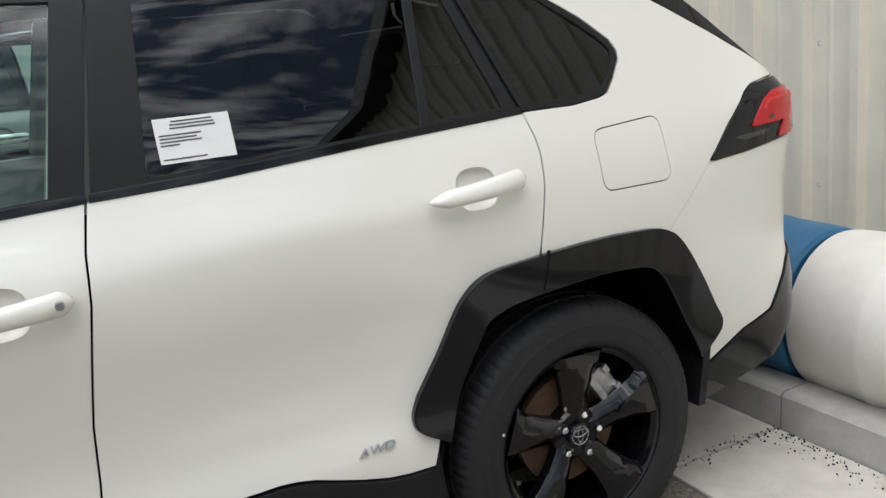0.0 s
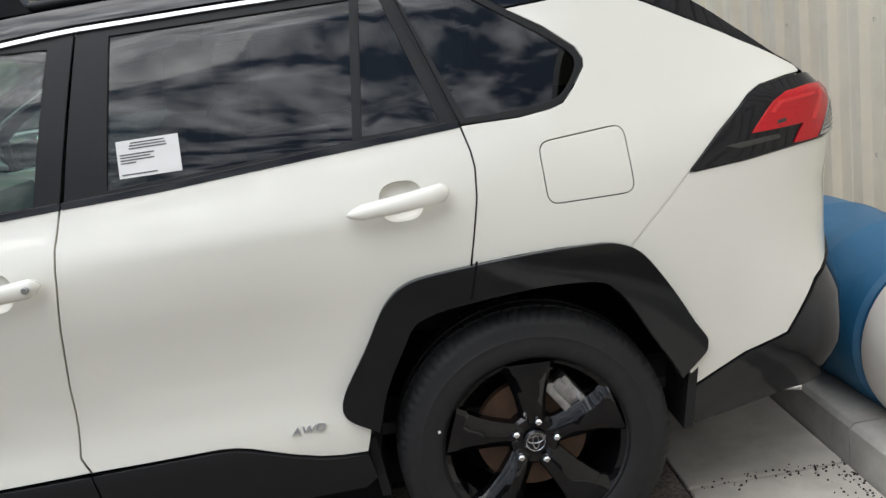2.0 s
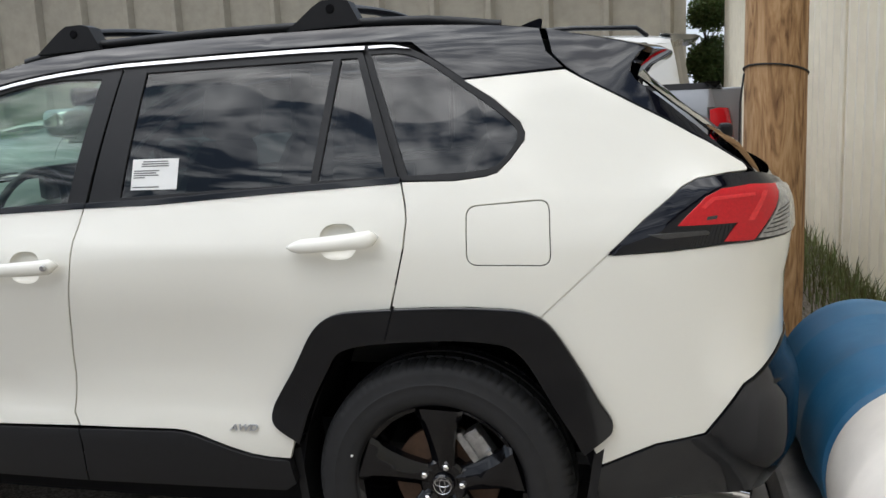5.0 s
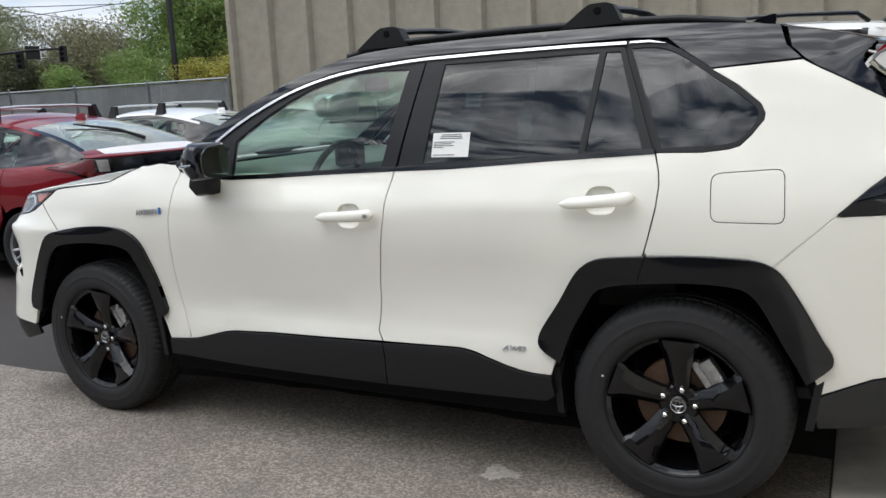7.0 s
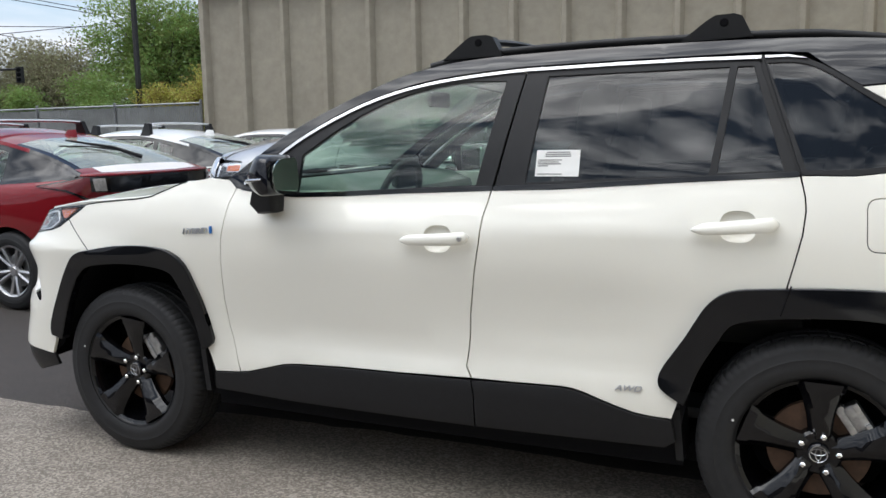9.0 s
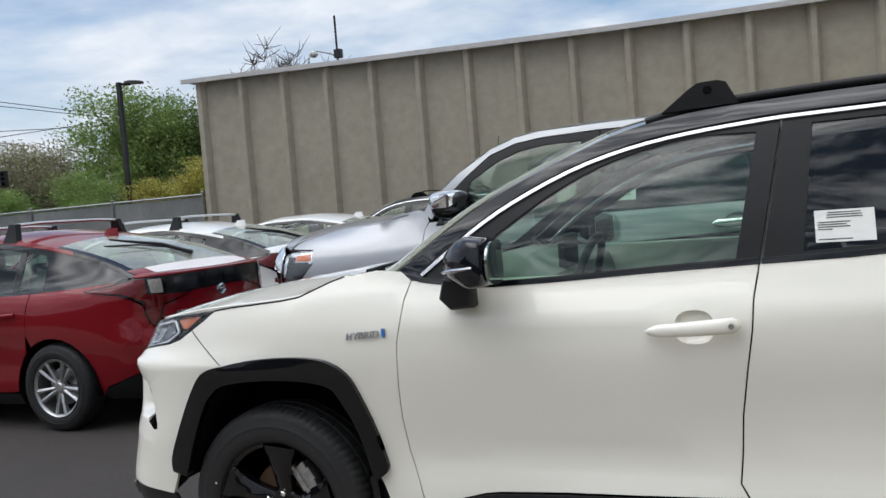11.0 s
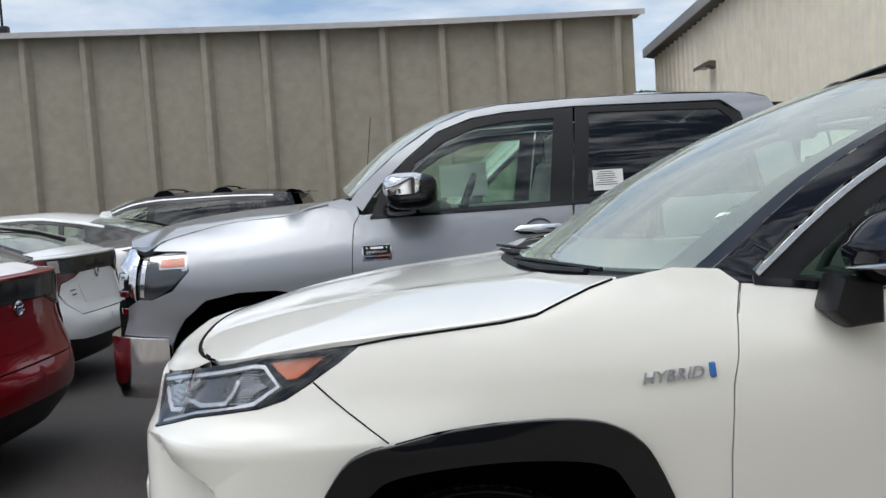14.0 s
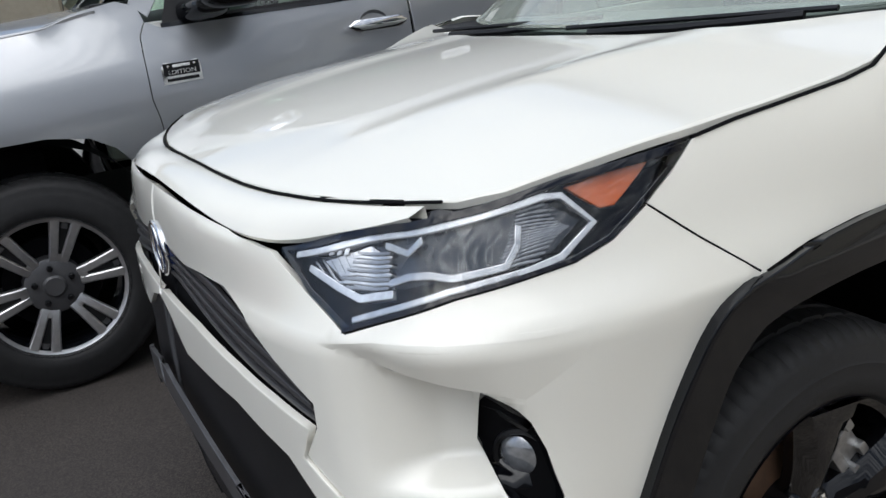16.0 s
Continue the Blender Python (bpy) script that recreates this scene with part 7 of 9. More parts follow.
def truck_wheel(at, flip):
    h = new("wheel")
    h.parent = truck
    h.matrix_local = Matrix.Translation(at) @ Matrix.Rotation(math.pi if flip else 0, 4, "Z")
    part("tyre", tyre_mesh(.408, .262, .275, 60), RUBBER, h, "", 35)
    part("rim", turned([(.266, .128), (.268, .120), (.262, .114), (.248, .109), (.246, .10)], 64, "y"), MACH, h, "", 40)
    part("barrel", turned([(.248, .108), (.240, .09), (.236, -.06), (.20, -.10)], 48, "y"), CLAD_GLOSS, h, "", 40)
    for k in range(6):
        a = radians(60 * k + 8)
        ca, sa = math.cos(a), math.sin(a)

        def place(r, s, d):
            return (ca * r - sa * s, d, sa * r + ca * s)
        for side in (-1, 1):
            rows = []
            for r, mid, w, d in ((.088, .017, .017, -.086), (.118, .021, .0155, -.096), (.17, .028, .0165, -.104), (.225, .036, .018, -.109), (.252, .040, .020, -.111)):
                rows.append([place(r, side * mid + q, dd) for q, dd in ((-w, d + .035), (-w, d + .005), (-w + .005, d), (w - .005, d), (w, d + .005), (w, d + .035))])
            part("spoke", loft(rows, False), MACH, h, "", 30)
        rows = [[place(r, q, d + dd) for q, dd in ((-w, .02), (-w, .001), (w, .001), (w, .02))] for r, w, d in ((.09, .02, -.086), (.108, .018, -.093), (.124, .012, -.094))]
        part("spoke_root", loft(rows, False), MACH, h, "", 30)
        rows = [[place(r, q, -.078 - .05 * (r - .1)) for q in (-w, w)] for r, w in ((.11, .012), (.17, .018), (.245, .026))]
        part("dark_inlay", loft(rows, False), CLAD, h)
        rows = [[place(r, q, -.100 + dd) for q, dd in ((-.014, .012), (-.010, 0), (.010, 0), (.014, .012))] for r in (.222, .226, .244, .247)]
        part("spoke_clip", loft(rows, False), bpy.data.materials["satin_black_grille"], h, "", 30)
    part("hub_face", turned([(0, .088), (.09, .090), (.105, .082), (.11, .03)], 40, "y"), material("dark_grey_hub", (.09, .09, .095), .4, metal=.4, vary=.1, scale=20) if "dark_grey_hub" not in bpy.data.materials else bpy.data.materials["dark_grey_hub"], h, "", 30)
    part("centre_cap", turned([(0, .104), (.034, .104), (.042, .096), (.043, .085)], 30, "y"), bpy.data.materials["dark_grey_hub"], h, "", 30)
    for k in range(5):
        a = radians(72 * k + 20)
        part("lug_nut", turned([(0, .108), (.009, .108), (.012, .104), (.013, .085)], 6, "y", Matrix.Translation((.070 * math.cos(a), 0, .070 * math.sin(a)))), WHEEL_BLACK, h)
    part("brake_disc", turned([(.08, .02), (.175, .02), (.177, 0), (.08, 0)], 40, "y"), DARK, h, "", 30)
    return h


for x in (0, 3.70):
    for s in (-1, 1):
        truck_wheel((x, s * .86, .408), s > 0)
    for s in (-1, 1):
        rows = []
        for k in range(15):
            a = radians(-6 + 192 * k / 14)
            rows.append([(x + .49 * math.cos(a), s * w, .42 + .52 * math.sin(a)) for w in (.985, .60)])
        part("arch_liner", loft(rows, False), DARK, truck, "", 40)
part("chassis", box(5.2, 1.1, .22, (1.9, 0, .45), .03), DARK, truck)
part("front_fill", box(.9, 1.5, .5, (-.35, 0, .68), .05), DARK, truck)
for s in (-1, 1):
    part("mud_flap", box(.02, .25, .25, (-.47, s * .86, .40), .005), CLAD, truck)

# ---- low hatchbacks ----
HATCH = Skin(
    [(-3.62, 0), (-3.60, -.3), (-3.5, -.6), (-3.3, -.78), (-3.0, -.855), (-2.5, -.875), (-1.5, -.88), (-.5, -.88), (0, -.875), (.4, -.85), (.65, -.80), (.80, -.70), (.90, -.5), (.95, -.25), (.96, 0)],
    -1.0,
    [((-3.62, 0), ((.18, .10), (.3, .02), (.5, .0), (.65, .05), (.75, .14), (.9, .4), (1.2, .8))),
     ((-3.3, -.78), ((.18, .10), (.3, .03), (.5, .0), (.65, .03), (.78, .12), (.9, .26), (1.2, .6))),
     (-2.6, ((.18, .08), (.3, .02), (.6, .0), (.75, .01), (.85, .06), (.95, .14), (1.2, .3))),
     (-1.5, ((.18, .07), (.3, .02), (.45, .03), (.6, .02), (.75, .0), (.85, .015), (.95, .05), (1.0, .08), (1.2, .17), (1.4, .29), (1.45, .34))),
     (-.3, ((.18, .07), (.3, .02), (.45, .02), (.6, .01), (.75, .0), (.88, .012), (.98, .05), (1.03, .09), (1.2, .19), (1.4, .31), (1.45, .36))),
     (.45, ((.18, .12), (.3, .04), (.5, .01), (.65, .0), (.8, .01), (.92, .02), (1.0, .05), (1.06, .10), (1.2, .22), (1.45, .40))),
     ((.80, -.70), ((.18, .16), (.3, .06), (.45, .0), (.6, .0), (.7, .03), (.85, .06), (1.0, .06), (1.06, .07), (1.15, .2), (1.45, .5))),
     ((.96, 0), ((.18, .2), (.3, .08), (.45, .01), (.55, .0), (.62, .05), (.8, .10), (.95, .12), (1.06, .10), (1.12, .16), (1.45, .6)))])
H_RAIL = smooth_table([(-2.45, .98), (-2.2, 1.10), (-1.9, 1.24), (-1.6, 1.345), (-1.2, 1.405), (-.8, 1.41), (-.4, 1.365), (0, 1.29), (.3, 1.215), (.55, 1.135), (.70, 1.085), (.8, 1.07)])
H_BELT = smooth_table([(-2.5, .955), (-2.2, .965), (-1.5, .975), (-.5, .99), (.2, 1.02), (.6, 1.045)])
ALLOY = material("silver_alloy", (.50, .50, .51), .32, metal=.85, vary=.1, scale=30)
RED_PAINT = material("deep_red_metallic_paint", (.19, .005, .010), .35, metal=.1, coat=.75, coat_rough=.02, vary=.05, scale=500, spec=.05)
WHITE_PAINT = material("white_car_paint", (.76, .76, .74), .4, coat=1.0, coat_rough=.03, vary=.01, scale=500)
TAIL_RED = material("dark_red_tail_lens", (.11, .003, .006), .12, coat=.8, coat_rough=.01, vary=.15, scale=90, spec=.1)
FILM = material("white_protective_film", (.72, .69, .68), .45, vary=.06, scale=9, bump=.03, bump_scale=20)
BAR_SILVER = material("brushed_roof_bar", (.62, .62, .61), .35, metal=.8, vary=.08, scale=30)

H_END = HATCH.us[-1] + .001


def h_top(x, w):
    e = Vector(HATCH(x, H_RAIL(x), -.002))
    k = 1 - abs(w) ** 2.6
    return (e.x - .12 * k * max(0, min(1, (-1.5 - x) / .6)) + .10 * k * max(0, min(1, (x + .1) / .5)), -e.y * w, e.z + .055 * k * (1 - .65 * max(0, min(1, (x - .2) / .5))))


def alloy_wheel(parent, at, flip, r=.318):
    h = new("wheel")
    h.parent = parent
    h.matrix_local = Matrix.Translation(at) @ Matrix.Rotation(math.pi if flip else 0, 4, "Z")
    part("tyre", tyre_mesh(r, .205, .20, 36), RUBBER, h, "", 35)
    part("rim", turned([(.208, .096), (.210, .09), (.203, .083), (.192, .08), (.188, .02), (.2, -.08)], 40, "y"), ALLOY, h, "", 40)
    for k in range(10):
        a = radians(36 * k + (9 if k % 2 else -3))
        ca, sa = math.cos(a), math.sin(a)
        rows = [[(ca * q - sa * s, d + dd, sa * q + ca * s) for s, dd in ((-w, .03), (-w, .004), (0, -.004), (w, .004), (w, .03))] for q, w, d in ((.04, .012, -.06), (.11, .014, -.075), (.198, .016, -.084))]
        part("spoke", loft(rows, False), ALLOY, h, "", 30)
    part("hub_face", turned([(0, .072), (.028, .072), (.034, .064), (.055, .06), (.058, .03)], 28, "y"), ALLOY, h, "", 30)
    part("brake_disc", turned([(.05, .01), (.135, .01), (.137, 0), (.05, 0)], 28, "y"), STEEL, h, "", 30)
    return h


TAIL_BLACK = material("smoked_tail_panel", (.008, .009, .011), .22, vary=.1, scale=9, spec=.35)
TAIL_CLEAR = material("clear_tail_lens", (.34, .315, .30), .15, coat=1.0, vary=.3, scale=70)
EMBLEM_BLUE = material("deep_blue_emblem", (.010, .022, .085), .2, coat=1.0, vary=.1, scale=40)


def hatchback(label, paint, at, bars=False, film=False, group="parked hatchbacks", rear_bar=-.62):
    car = thing("hatchback_car", label, "car", group, at=at)

    def hp(name, outline, mat, lift=0.0, gap=.002, lab="", **kw):
        kw.setdefault("step", .08)
        return shell(name, inset(outline, gap), lambda a, b, c: HATCH(a, b, lift + c), mat, car, lab, mirror=True, **kw)[0]

    def arch(cx):
        return [(cx + .375 * math.cos(radians(a)), .30 + .375 * math.sin(radians(a))) for a in range(-10, 191, 12)]

    us = lambda a, b, n=6: [(a + (b - a) * k / n, H_BELT(a + (b - a) * k / n)) for k in range(n + 1)]
    ar, af = arch(0), arch(-2.70)
    hp("front_wing", [*[p for p in af], (-3.15, .55), (-3.05, .78), (-2.75, .90), (-2.46, .955), (-2.22, .95), (-2.22, .26)][::-1], paint)
    hp("front_door", [*us(-2.2, -1.18), (-1.15, .26), (-2.2, .26)], paint)
    hp("rear_door", [*us(-1.17, -.22), (-.24, .70), *[p for p in ar if p[0] < -.26], (-1.14, .26)], paint)
    hp("quarter_panel", [(-.24, .70), *us(-.21, .60), (.72, 1.07), (.80, 1.06), (.60, .955), (.78, .86), (.80, .74), (.62, .60), *[p for p in ar if p[0] > -.25]], paint)
    hp("rear_bumper", [(.375, .30), (.62, .60), (.80, .74), (.88, .80), (.95, .70), (1.10, .60), (H_END, .60), (H_END, .40), (1.1, .40), (.8, .44), (.5, .34)], paint)
    hp("bumper_lower", [(.375, .28), (.5, .34), (.8, .44), (1.1, .40), (H_END, .40), (H_END, .20), (.9, .20), (.4, .22)], CLAD, lift=-.008)
    hp("tail_lamp", [(.32, .992), (.55, 1.025), (.74, 1.058), (.79, 1.058), (.80, .945), (.95, .935), (1.18, .925), (1.10, .905), (.93, .87), (.885, .78), (.83, .73), (.79, .80), (.77, .90), (.60, .965)], TAIL_RED, lift=.012, gap=.001, lab="red wrap-round tail lamp", step=.04)
    hp("lamp_surround", [(.29, .997), (.55, 1.037), (.74, 1.070), (.96, 1.066), (.965, .945), (1.22, .930), (1.10, .893), (.945, .86), (.90, .775), (.83, .715), (.775, .80), (.755, .89), (.58, .955)], CLAD_GLOSS, lift=.007, gap=.001, lab="black lamp surround", step=.04)
    hp("reverse_lamp", [(.815, 1.050), (.925, 1.048), (.938, .948), (.835, .952)], TAIL_CLEAR, lift=.011, gap=.001, lab="clear reversing lamp", step=.04)
    hp("lower_rear_glass", [(.945, 1.06), (H_END, 1.068), (H_END, .94), (1.2, .935), (.955, .94)], TAIL_BLACK, lift=.004, gap=.001, depth=0)
    hp("glass_backing", [(.90, 1.07), (H_END, 1.075), (H_END, .93), (.92, .92)], DARK, lift=-.02, gap=0, depth=0)
    hatch = hp("tailgate", [(.90, .80), (.94, .865), (1.12, .90), (1.22, .932), (H_END, .937), (H_END, .605), (1.10, .605), (.96, .70)], paint, step=.05)
    hp("plate_recess", [(1.18, .845), (H_END, .85), (H_END, .69), (1.22, .69)], paint, lift=-.012 + .016, gap=0, step=.05)
    for k, w in enumerate((.085, .06)):
        p = Vector(HATCH(1.08, .80 - .035 * k, .004))
        part("letter_bar", box(.004, w * 1.3, .012, (p.x + .002, p.y, p.z), .001), SATIN, hatch)
    p = Vector(HATCH(H_END - .02, .905, .004))
    bm = tube([(p.x + .006, .048 * math.cos(t * math.pi / 12), p.z + .036 * math.sin(t * math.pi / 12)) for t in range(25)], .005, 6, caps=False)
    tube([(p.x + .007, .020 * math.cos(t * math.pi / 12), p.z + .033 * math.sin(t * math.pi / 12)) for t in range(25)], .0035, 6, bm, False)
    tube([(p.x + .007, .042 * math.cos(t * math.pi / 12), p.z + .016 + .013 * math.sin(t * math.pi / 12)) for t in range(25)], .0035, 6, bm, False)
    emblem = part("emblem", turned([(0, .004), (.040, .004), (.045, 0)], 24, "x", Matrix.Translation((p.x, 0, p.z)) @ Matrix.Rotation(math.pi, 4, "Y") @ Matrix.Diagonal((1, 1, .76, 1))), EMBLEM_BLUE, car, "oval blue emblem on the tailgate", 40)
    part("emblem_ring", bm, CHROME, emblem, "chrome emblem rings", 40)
    hp("nose", [(-3.15, .55), (-3.05, .78), (-2.85, .87), (-3.3, .80), (-3.7, .72), (-4.4, .70), (-4.4, .22), (-3.2, .22), (-3.08, .28)], paint)
    hp("head_lamp", [(-2.80, .885), (-3.05, .79), (-3.4, .66), (-3.6, .62), (-3.55, .70), (-3.2, .82)], LENS, lift=.012, gap=0)
    hp("sill", [(-2.2, .27), (-.38, .27), (-.38, .18), (-2.2, .18)], CLAD, lift=-.01)
    hp("inner_shell", [(-4.3, .22), (-3.1, .22), (-2.95, .62), (-2.7, .70), (-2.4, .60), (-2.3, .22), (-.4, .22), (-.3, .58), (0, .7), (.3, .58), (.4, .25), (1.6, .25), (1.6, .92), (0, .95), (-2.2, .9), (-4.3, .6)], DARK, lift=-.03, gap=0, depth=0, step=.16)
    # glasshouse
    top = lambda a, b, off, n=8: [(a + (b - a) * k / n, H_RAIL(a + (b - a) * k / n) - off) for k in range(n + 1)]
    hp("front_side_window", [*us(-2.15, -1.20), *top(-1.28, -2.10, .05)], GLASS_CLEAR, lift=-.012, gap=.012, depth=0)
    hp("rear_side_window", [*us(-1.15, -.40), *top(-.45, -1.22, .05)], GLASS_CLEAR, lift=-.012, gap=.012, depth=0)
    hp("corner_window", [*us(-.38, -.10), *top(-.16, -.42, .05)], GLASS_CLEAR, lift=-.012, gap=.012, depth=0)
    hp("window_frame", [*us(-2.45, .62, 16), *top(.66, -2.42, .025, 22)], CLAD_GLOSS, lift=-.006, gap=0, step=.05,
       holes=[inset([*us(-2.15, -1.20), *top(-1.28, -2.10, .05)], .014), inset([*us(-1.15, -.40), *top(-.45, -1.22, .05)], .014), inset([*us(-.38, -.10), *top(-.16, -.42, .05)], .014)])
    hp("roof_side", [*top(-2.42, .05, .025, 18), *top(.05, -2.45, 0, 18)], paint, gap=0, step=.05)
    hp("rear_pillar", [*top(.05, .70, .025, 8), *top(.72, .05, 0, 8)], CLAD_GLOSS, gap=0, step=.05)
    sheet("roof", span(-1.55, -.12, 16), span(-1, 1, 16), h_top, paint, car)
    sheet("windscreen", span(-2.42, -1.55, 10), span(-1, 1, 14), h_top, GLASS_SHIELD, car)
    sheet("rear_screen", span(-.12, .62, 10), span(-.93, .93, 14), h_top, GLASS_SHIELD, car, "long sloping rear window")
    for s in (-1, 1):
        sheet("screen_edge", span(-.12, .62, 10), [s * k for k in span(.93, 1, 3)], h_top, CLAD_GLOSS, car)
    for w0, w1 in ((-1, -.80), (-.80, .80), (.80, 1)):
        filmed = film and w1 - w0 > 1
        sheet("spoiler", span(.60, .80, 6), span(w0, w1, 10), lambda u, w: (h_top(u, w)[0] + .02 * (u - .6), h_top(u, w)[1], h_top(u, w)[2] + .008 * math.sin(math.pi * min(1, (u - .60) / .14))), FILM if filmed else paint, car, "spoiler lip under white protective film" if filmed else "")
    rows = []
    for u in span(.70, 2 * 1.57 - .70, 30):
        q = u if u <= 1.57 else 3.14 - u
        p = [Vector(HATCH(q, z, d)) for z, d in ((1.092, -.05), (1.086, .012), (1.078, .020), (1.068, .014), (1.060, .0))]
        rows.append([(v.x, v.y if u <= 1.57 else -v.y, v.z) for v in p])
    for i0, i1 in ((0, 6), (6, 24), (24, 30)):
        part("spoiler_lip", loft(rows[i0:i1 + 1], False), paint, car, "", 50)
    e = Vector(h_top(.28, 0))
    bm = tube([(e.x + .26, .02, e.z - .075), (e.x + .06, -.10, e.z + .01), (e.x - .22, -.34, e.z + .075)], [.018, .014, .007], 8)
    tube([(e.x + .12, -.02, e.z - .025), (e.x - .0, -.28, e.z + .02), (e.x - .10, -.52, e.z + .03)], .007, 6, bm)
    part("rear_wiper", bm, CLAD, car, "black rear window wiper", 50)
    f = Vector(h_top(-.16, 0))
    bm = loft([[(f.x - .10 + a, s * wd, f.z - .01 + z) for a, s, wd in ((0, -1, .004), (.5 * ln, -1, wd0), (ln, 0, 0), (.5 * ln, 1, wd0))] for ln, z, wd0 in ((.17, 0, .028), (.14, .03, .020), (.11, .055, .012), (.10, .068, .004))], True, True)
    for v in bm.verts:
        v.co.x += (v.co.z - f.z) * .9
    part("roof_fin", bm, paint, car, "small shark-fin aerial", 50)
    # bonnet and cabin
    sheet("bonnet", span(-3.45, -2.35, 12), span(-1, 1, 14), lambda u, w: (u - .10 * (1 - w * w), .76 * w * (1 - .25 * max(0, (-2.9 - u) / .6)), .955 - .30 * max(0, (-2.45 - u) / 1.0) ** 1.7 + .06 * (1 - abs(w) ** 2.5)), paint, car)
    part("dashboard", box(.4, 1.35, .3, (-2.05, 0, .90), .06), CABIN_DARK, car, "", 40)
    part("cabin_floor", box(3.1, 1.4, .05, (-.8, 0, .35), .01), CABIN_DARK, car)
    part("load_cover", box(.85, 1.15, .04, (.25, 0, .92), .01), CABIN_DARK, car)
    for y in (-.36, .36):
        for x in (-1.25, -.40):
            part("seat_back", box(.14, .48, .62, (x, y, .88), .05, Matrix.Rotation(radians(16), 4, "Y")), SEAT, car, "", 40)
            part("head_rest", box(.09, .25, .16, (x + .12, y, 1.24), .035), SEAT, car, "", 40)
    for s in (-1, 1):
        part("door_card", box(1.8, .04, .6, (-1.2, s * .76, .65), .01), CABIN_DARK, car)
        bm = loft([[(-2.02 + rx * math.cos(a), s * y, 1.02 + rz * math.sin(a)) for a in [math.pi * k / 5 for k in range(10)]] for y, rx, rz in ((.84, .05, .04), (.88, .08, .065), (1.0, .075, .065), (1.03, .03, .03))], True, True)
        part("door_mirror", bm, paint, car, "", 50)
    for x in (0, -2.70):
        for s in (-1, 1):
            alloy_wheel(car, (x, s * .775, .318), s > 0)
            rows = [[(x + .37 * math.cos(radians(a)), s * w, .31 + .375 * math.sin(radians(a))) for w in (.85, .5)] for a in range(-8, 190, 14)]
            part("arch_liner", loft(rows, False), DARK, car, "", 40)
    part("chassis", box(3.9, 1.0, .18, (-1.3, 0, .30), .03), DARK, car)
    part("tail_fill", box(.5, 1.1, .3, (.5, 0, .42), .03), DARK, car)
    for s in (-1, 1):
        for x in (-1.42, -.42):
            rows = [[(x + .2 * q - .1, s * (abs(HATCH(x, .84)[1]) + .012 + .022 * math.sin(math.pi * q) + .009 * math.cos(a)), .845 + .01 * q + .016 * math.sin(a)) for a in [math.pi * k / 5 for k in range(10)]] for q in span(0, 1, 8)]
            part("door_handle", loft(rows, True, True), paint, car, "", 60)
    if film:
        hp("tape_strip", [(-1.22, .93), (-1.155, .975), (-1.085, .975), (-1.10, .80), (-1.13, .60), (-1.14, .45), (-1.20, .45), (-1.19, .62), (-1.165, .80)], FILM, lift=.004, gap=0, lab="strip of white protective tape", depth=.003)
        e = Vector(HATCH(-.92, 1.045, -.004))
        part("window_sticker", box(.17, .002, .11, (e.x, e.y, e.z), 0, Matrix.Rotation(radians(-24), 4, "X")), PAPER, car, "white printed paper sticker in the rear window")
    if bars:
        for x in (rear_bar, rear_bar - .78):
            z = H_RAIL(x) + .115
            e = Vector(HATCH(x, H_RAIL(x)))
            yy = abs(e.y) - .03
            bar = part("roof_bar", tube([(x, -yy + .02, z), (x, -.3, z + .012), (x, .3, z + .012), (x, yy - .02, z)], .030, 10, flat=.45), BAR_SILVER, car, "silver cross bar on black feet", 60)
            for s in (-1, 1):
                rows = [[(x + a * hw, s * (yy + dy + b * .025), z0 - .02) for a, b in ((-1, -1), (1, -1), (1, 1), (-1, 1))] for z0, hw, dy in ((H_RAIL(x), .075, .02), (H_RAIL(x) + .06, .055, 0), (z - .01, .042, -.01), (z + .03, .034, -.02))]
                part("bar_foot", loft(rows, True, True), CLAD, bar, "", 40)
    return car


hatchback("deep red hatchback with white film on its spoiler", RED_PAINT, (-5.86, 1.98, 0), bars=True, film=True)
hatchback("white hatchback with silver roof cross bars", WHITE_PAINT, (-6.50, 4.65, 0), bars=True)
hatchback("plain white hatchback parked before the concrete wall", WHITE_PAINT, (-6.42, 7.40, 0))
hatchback("white hatchback with silver roof bars in the far row", WHITE_PAINT, (-12.3, 5.1, 0), bars=True)


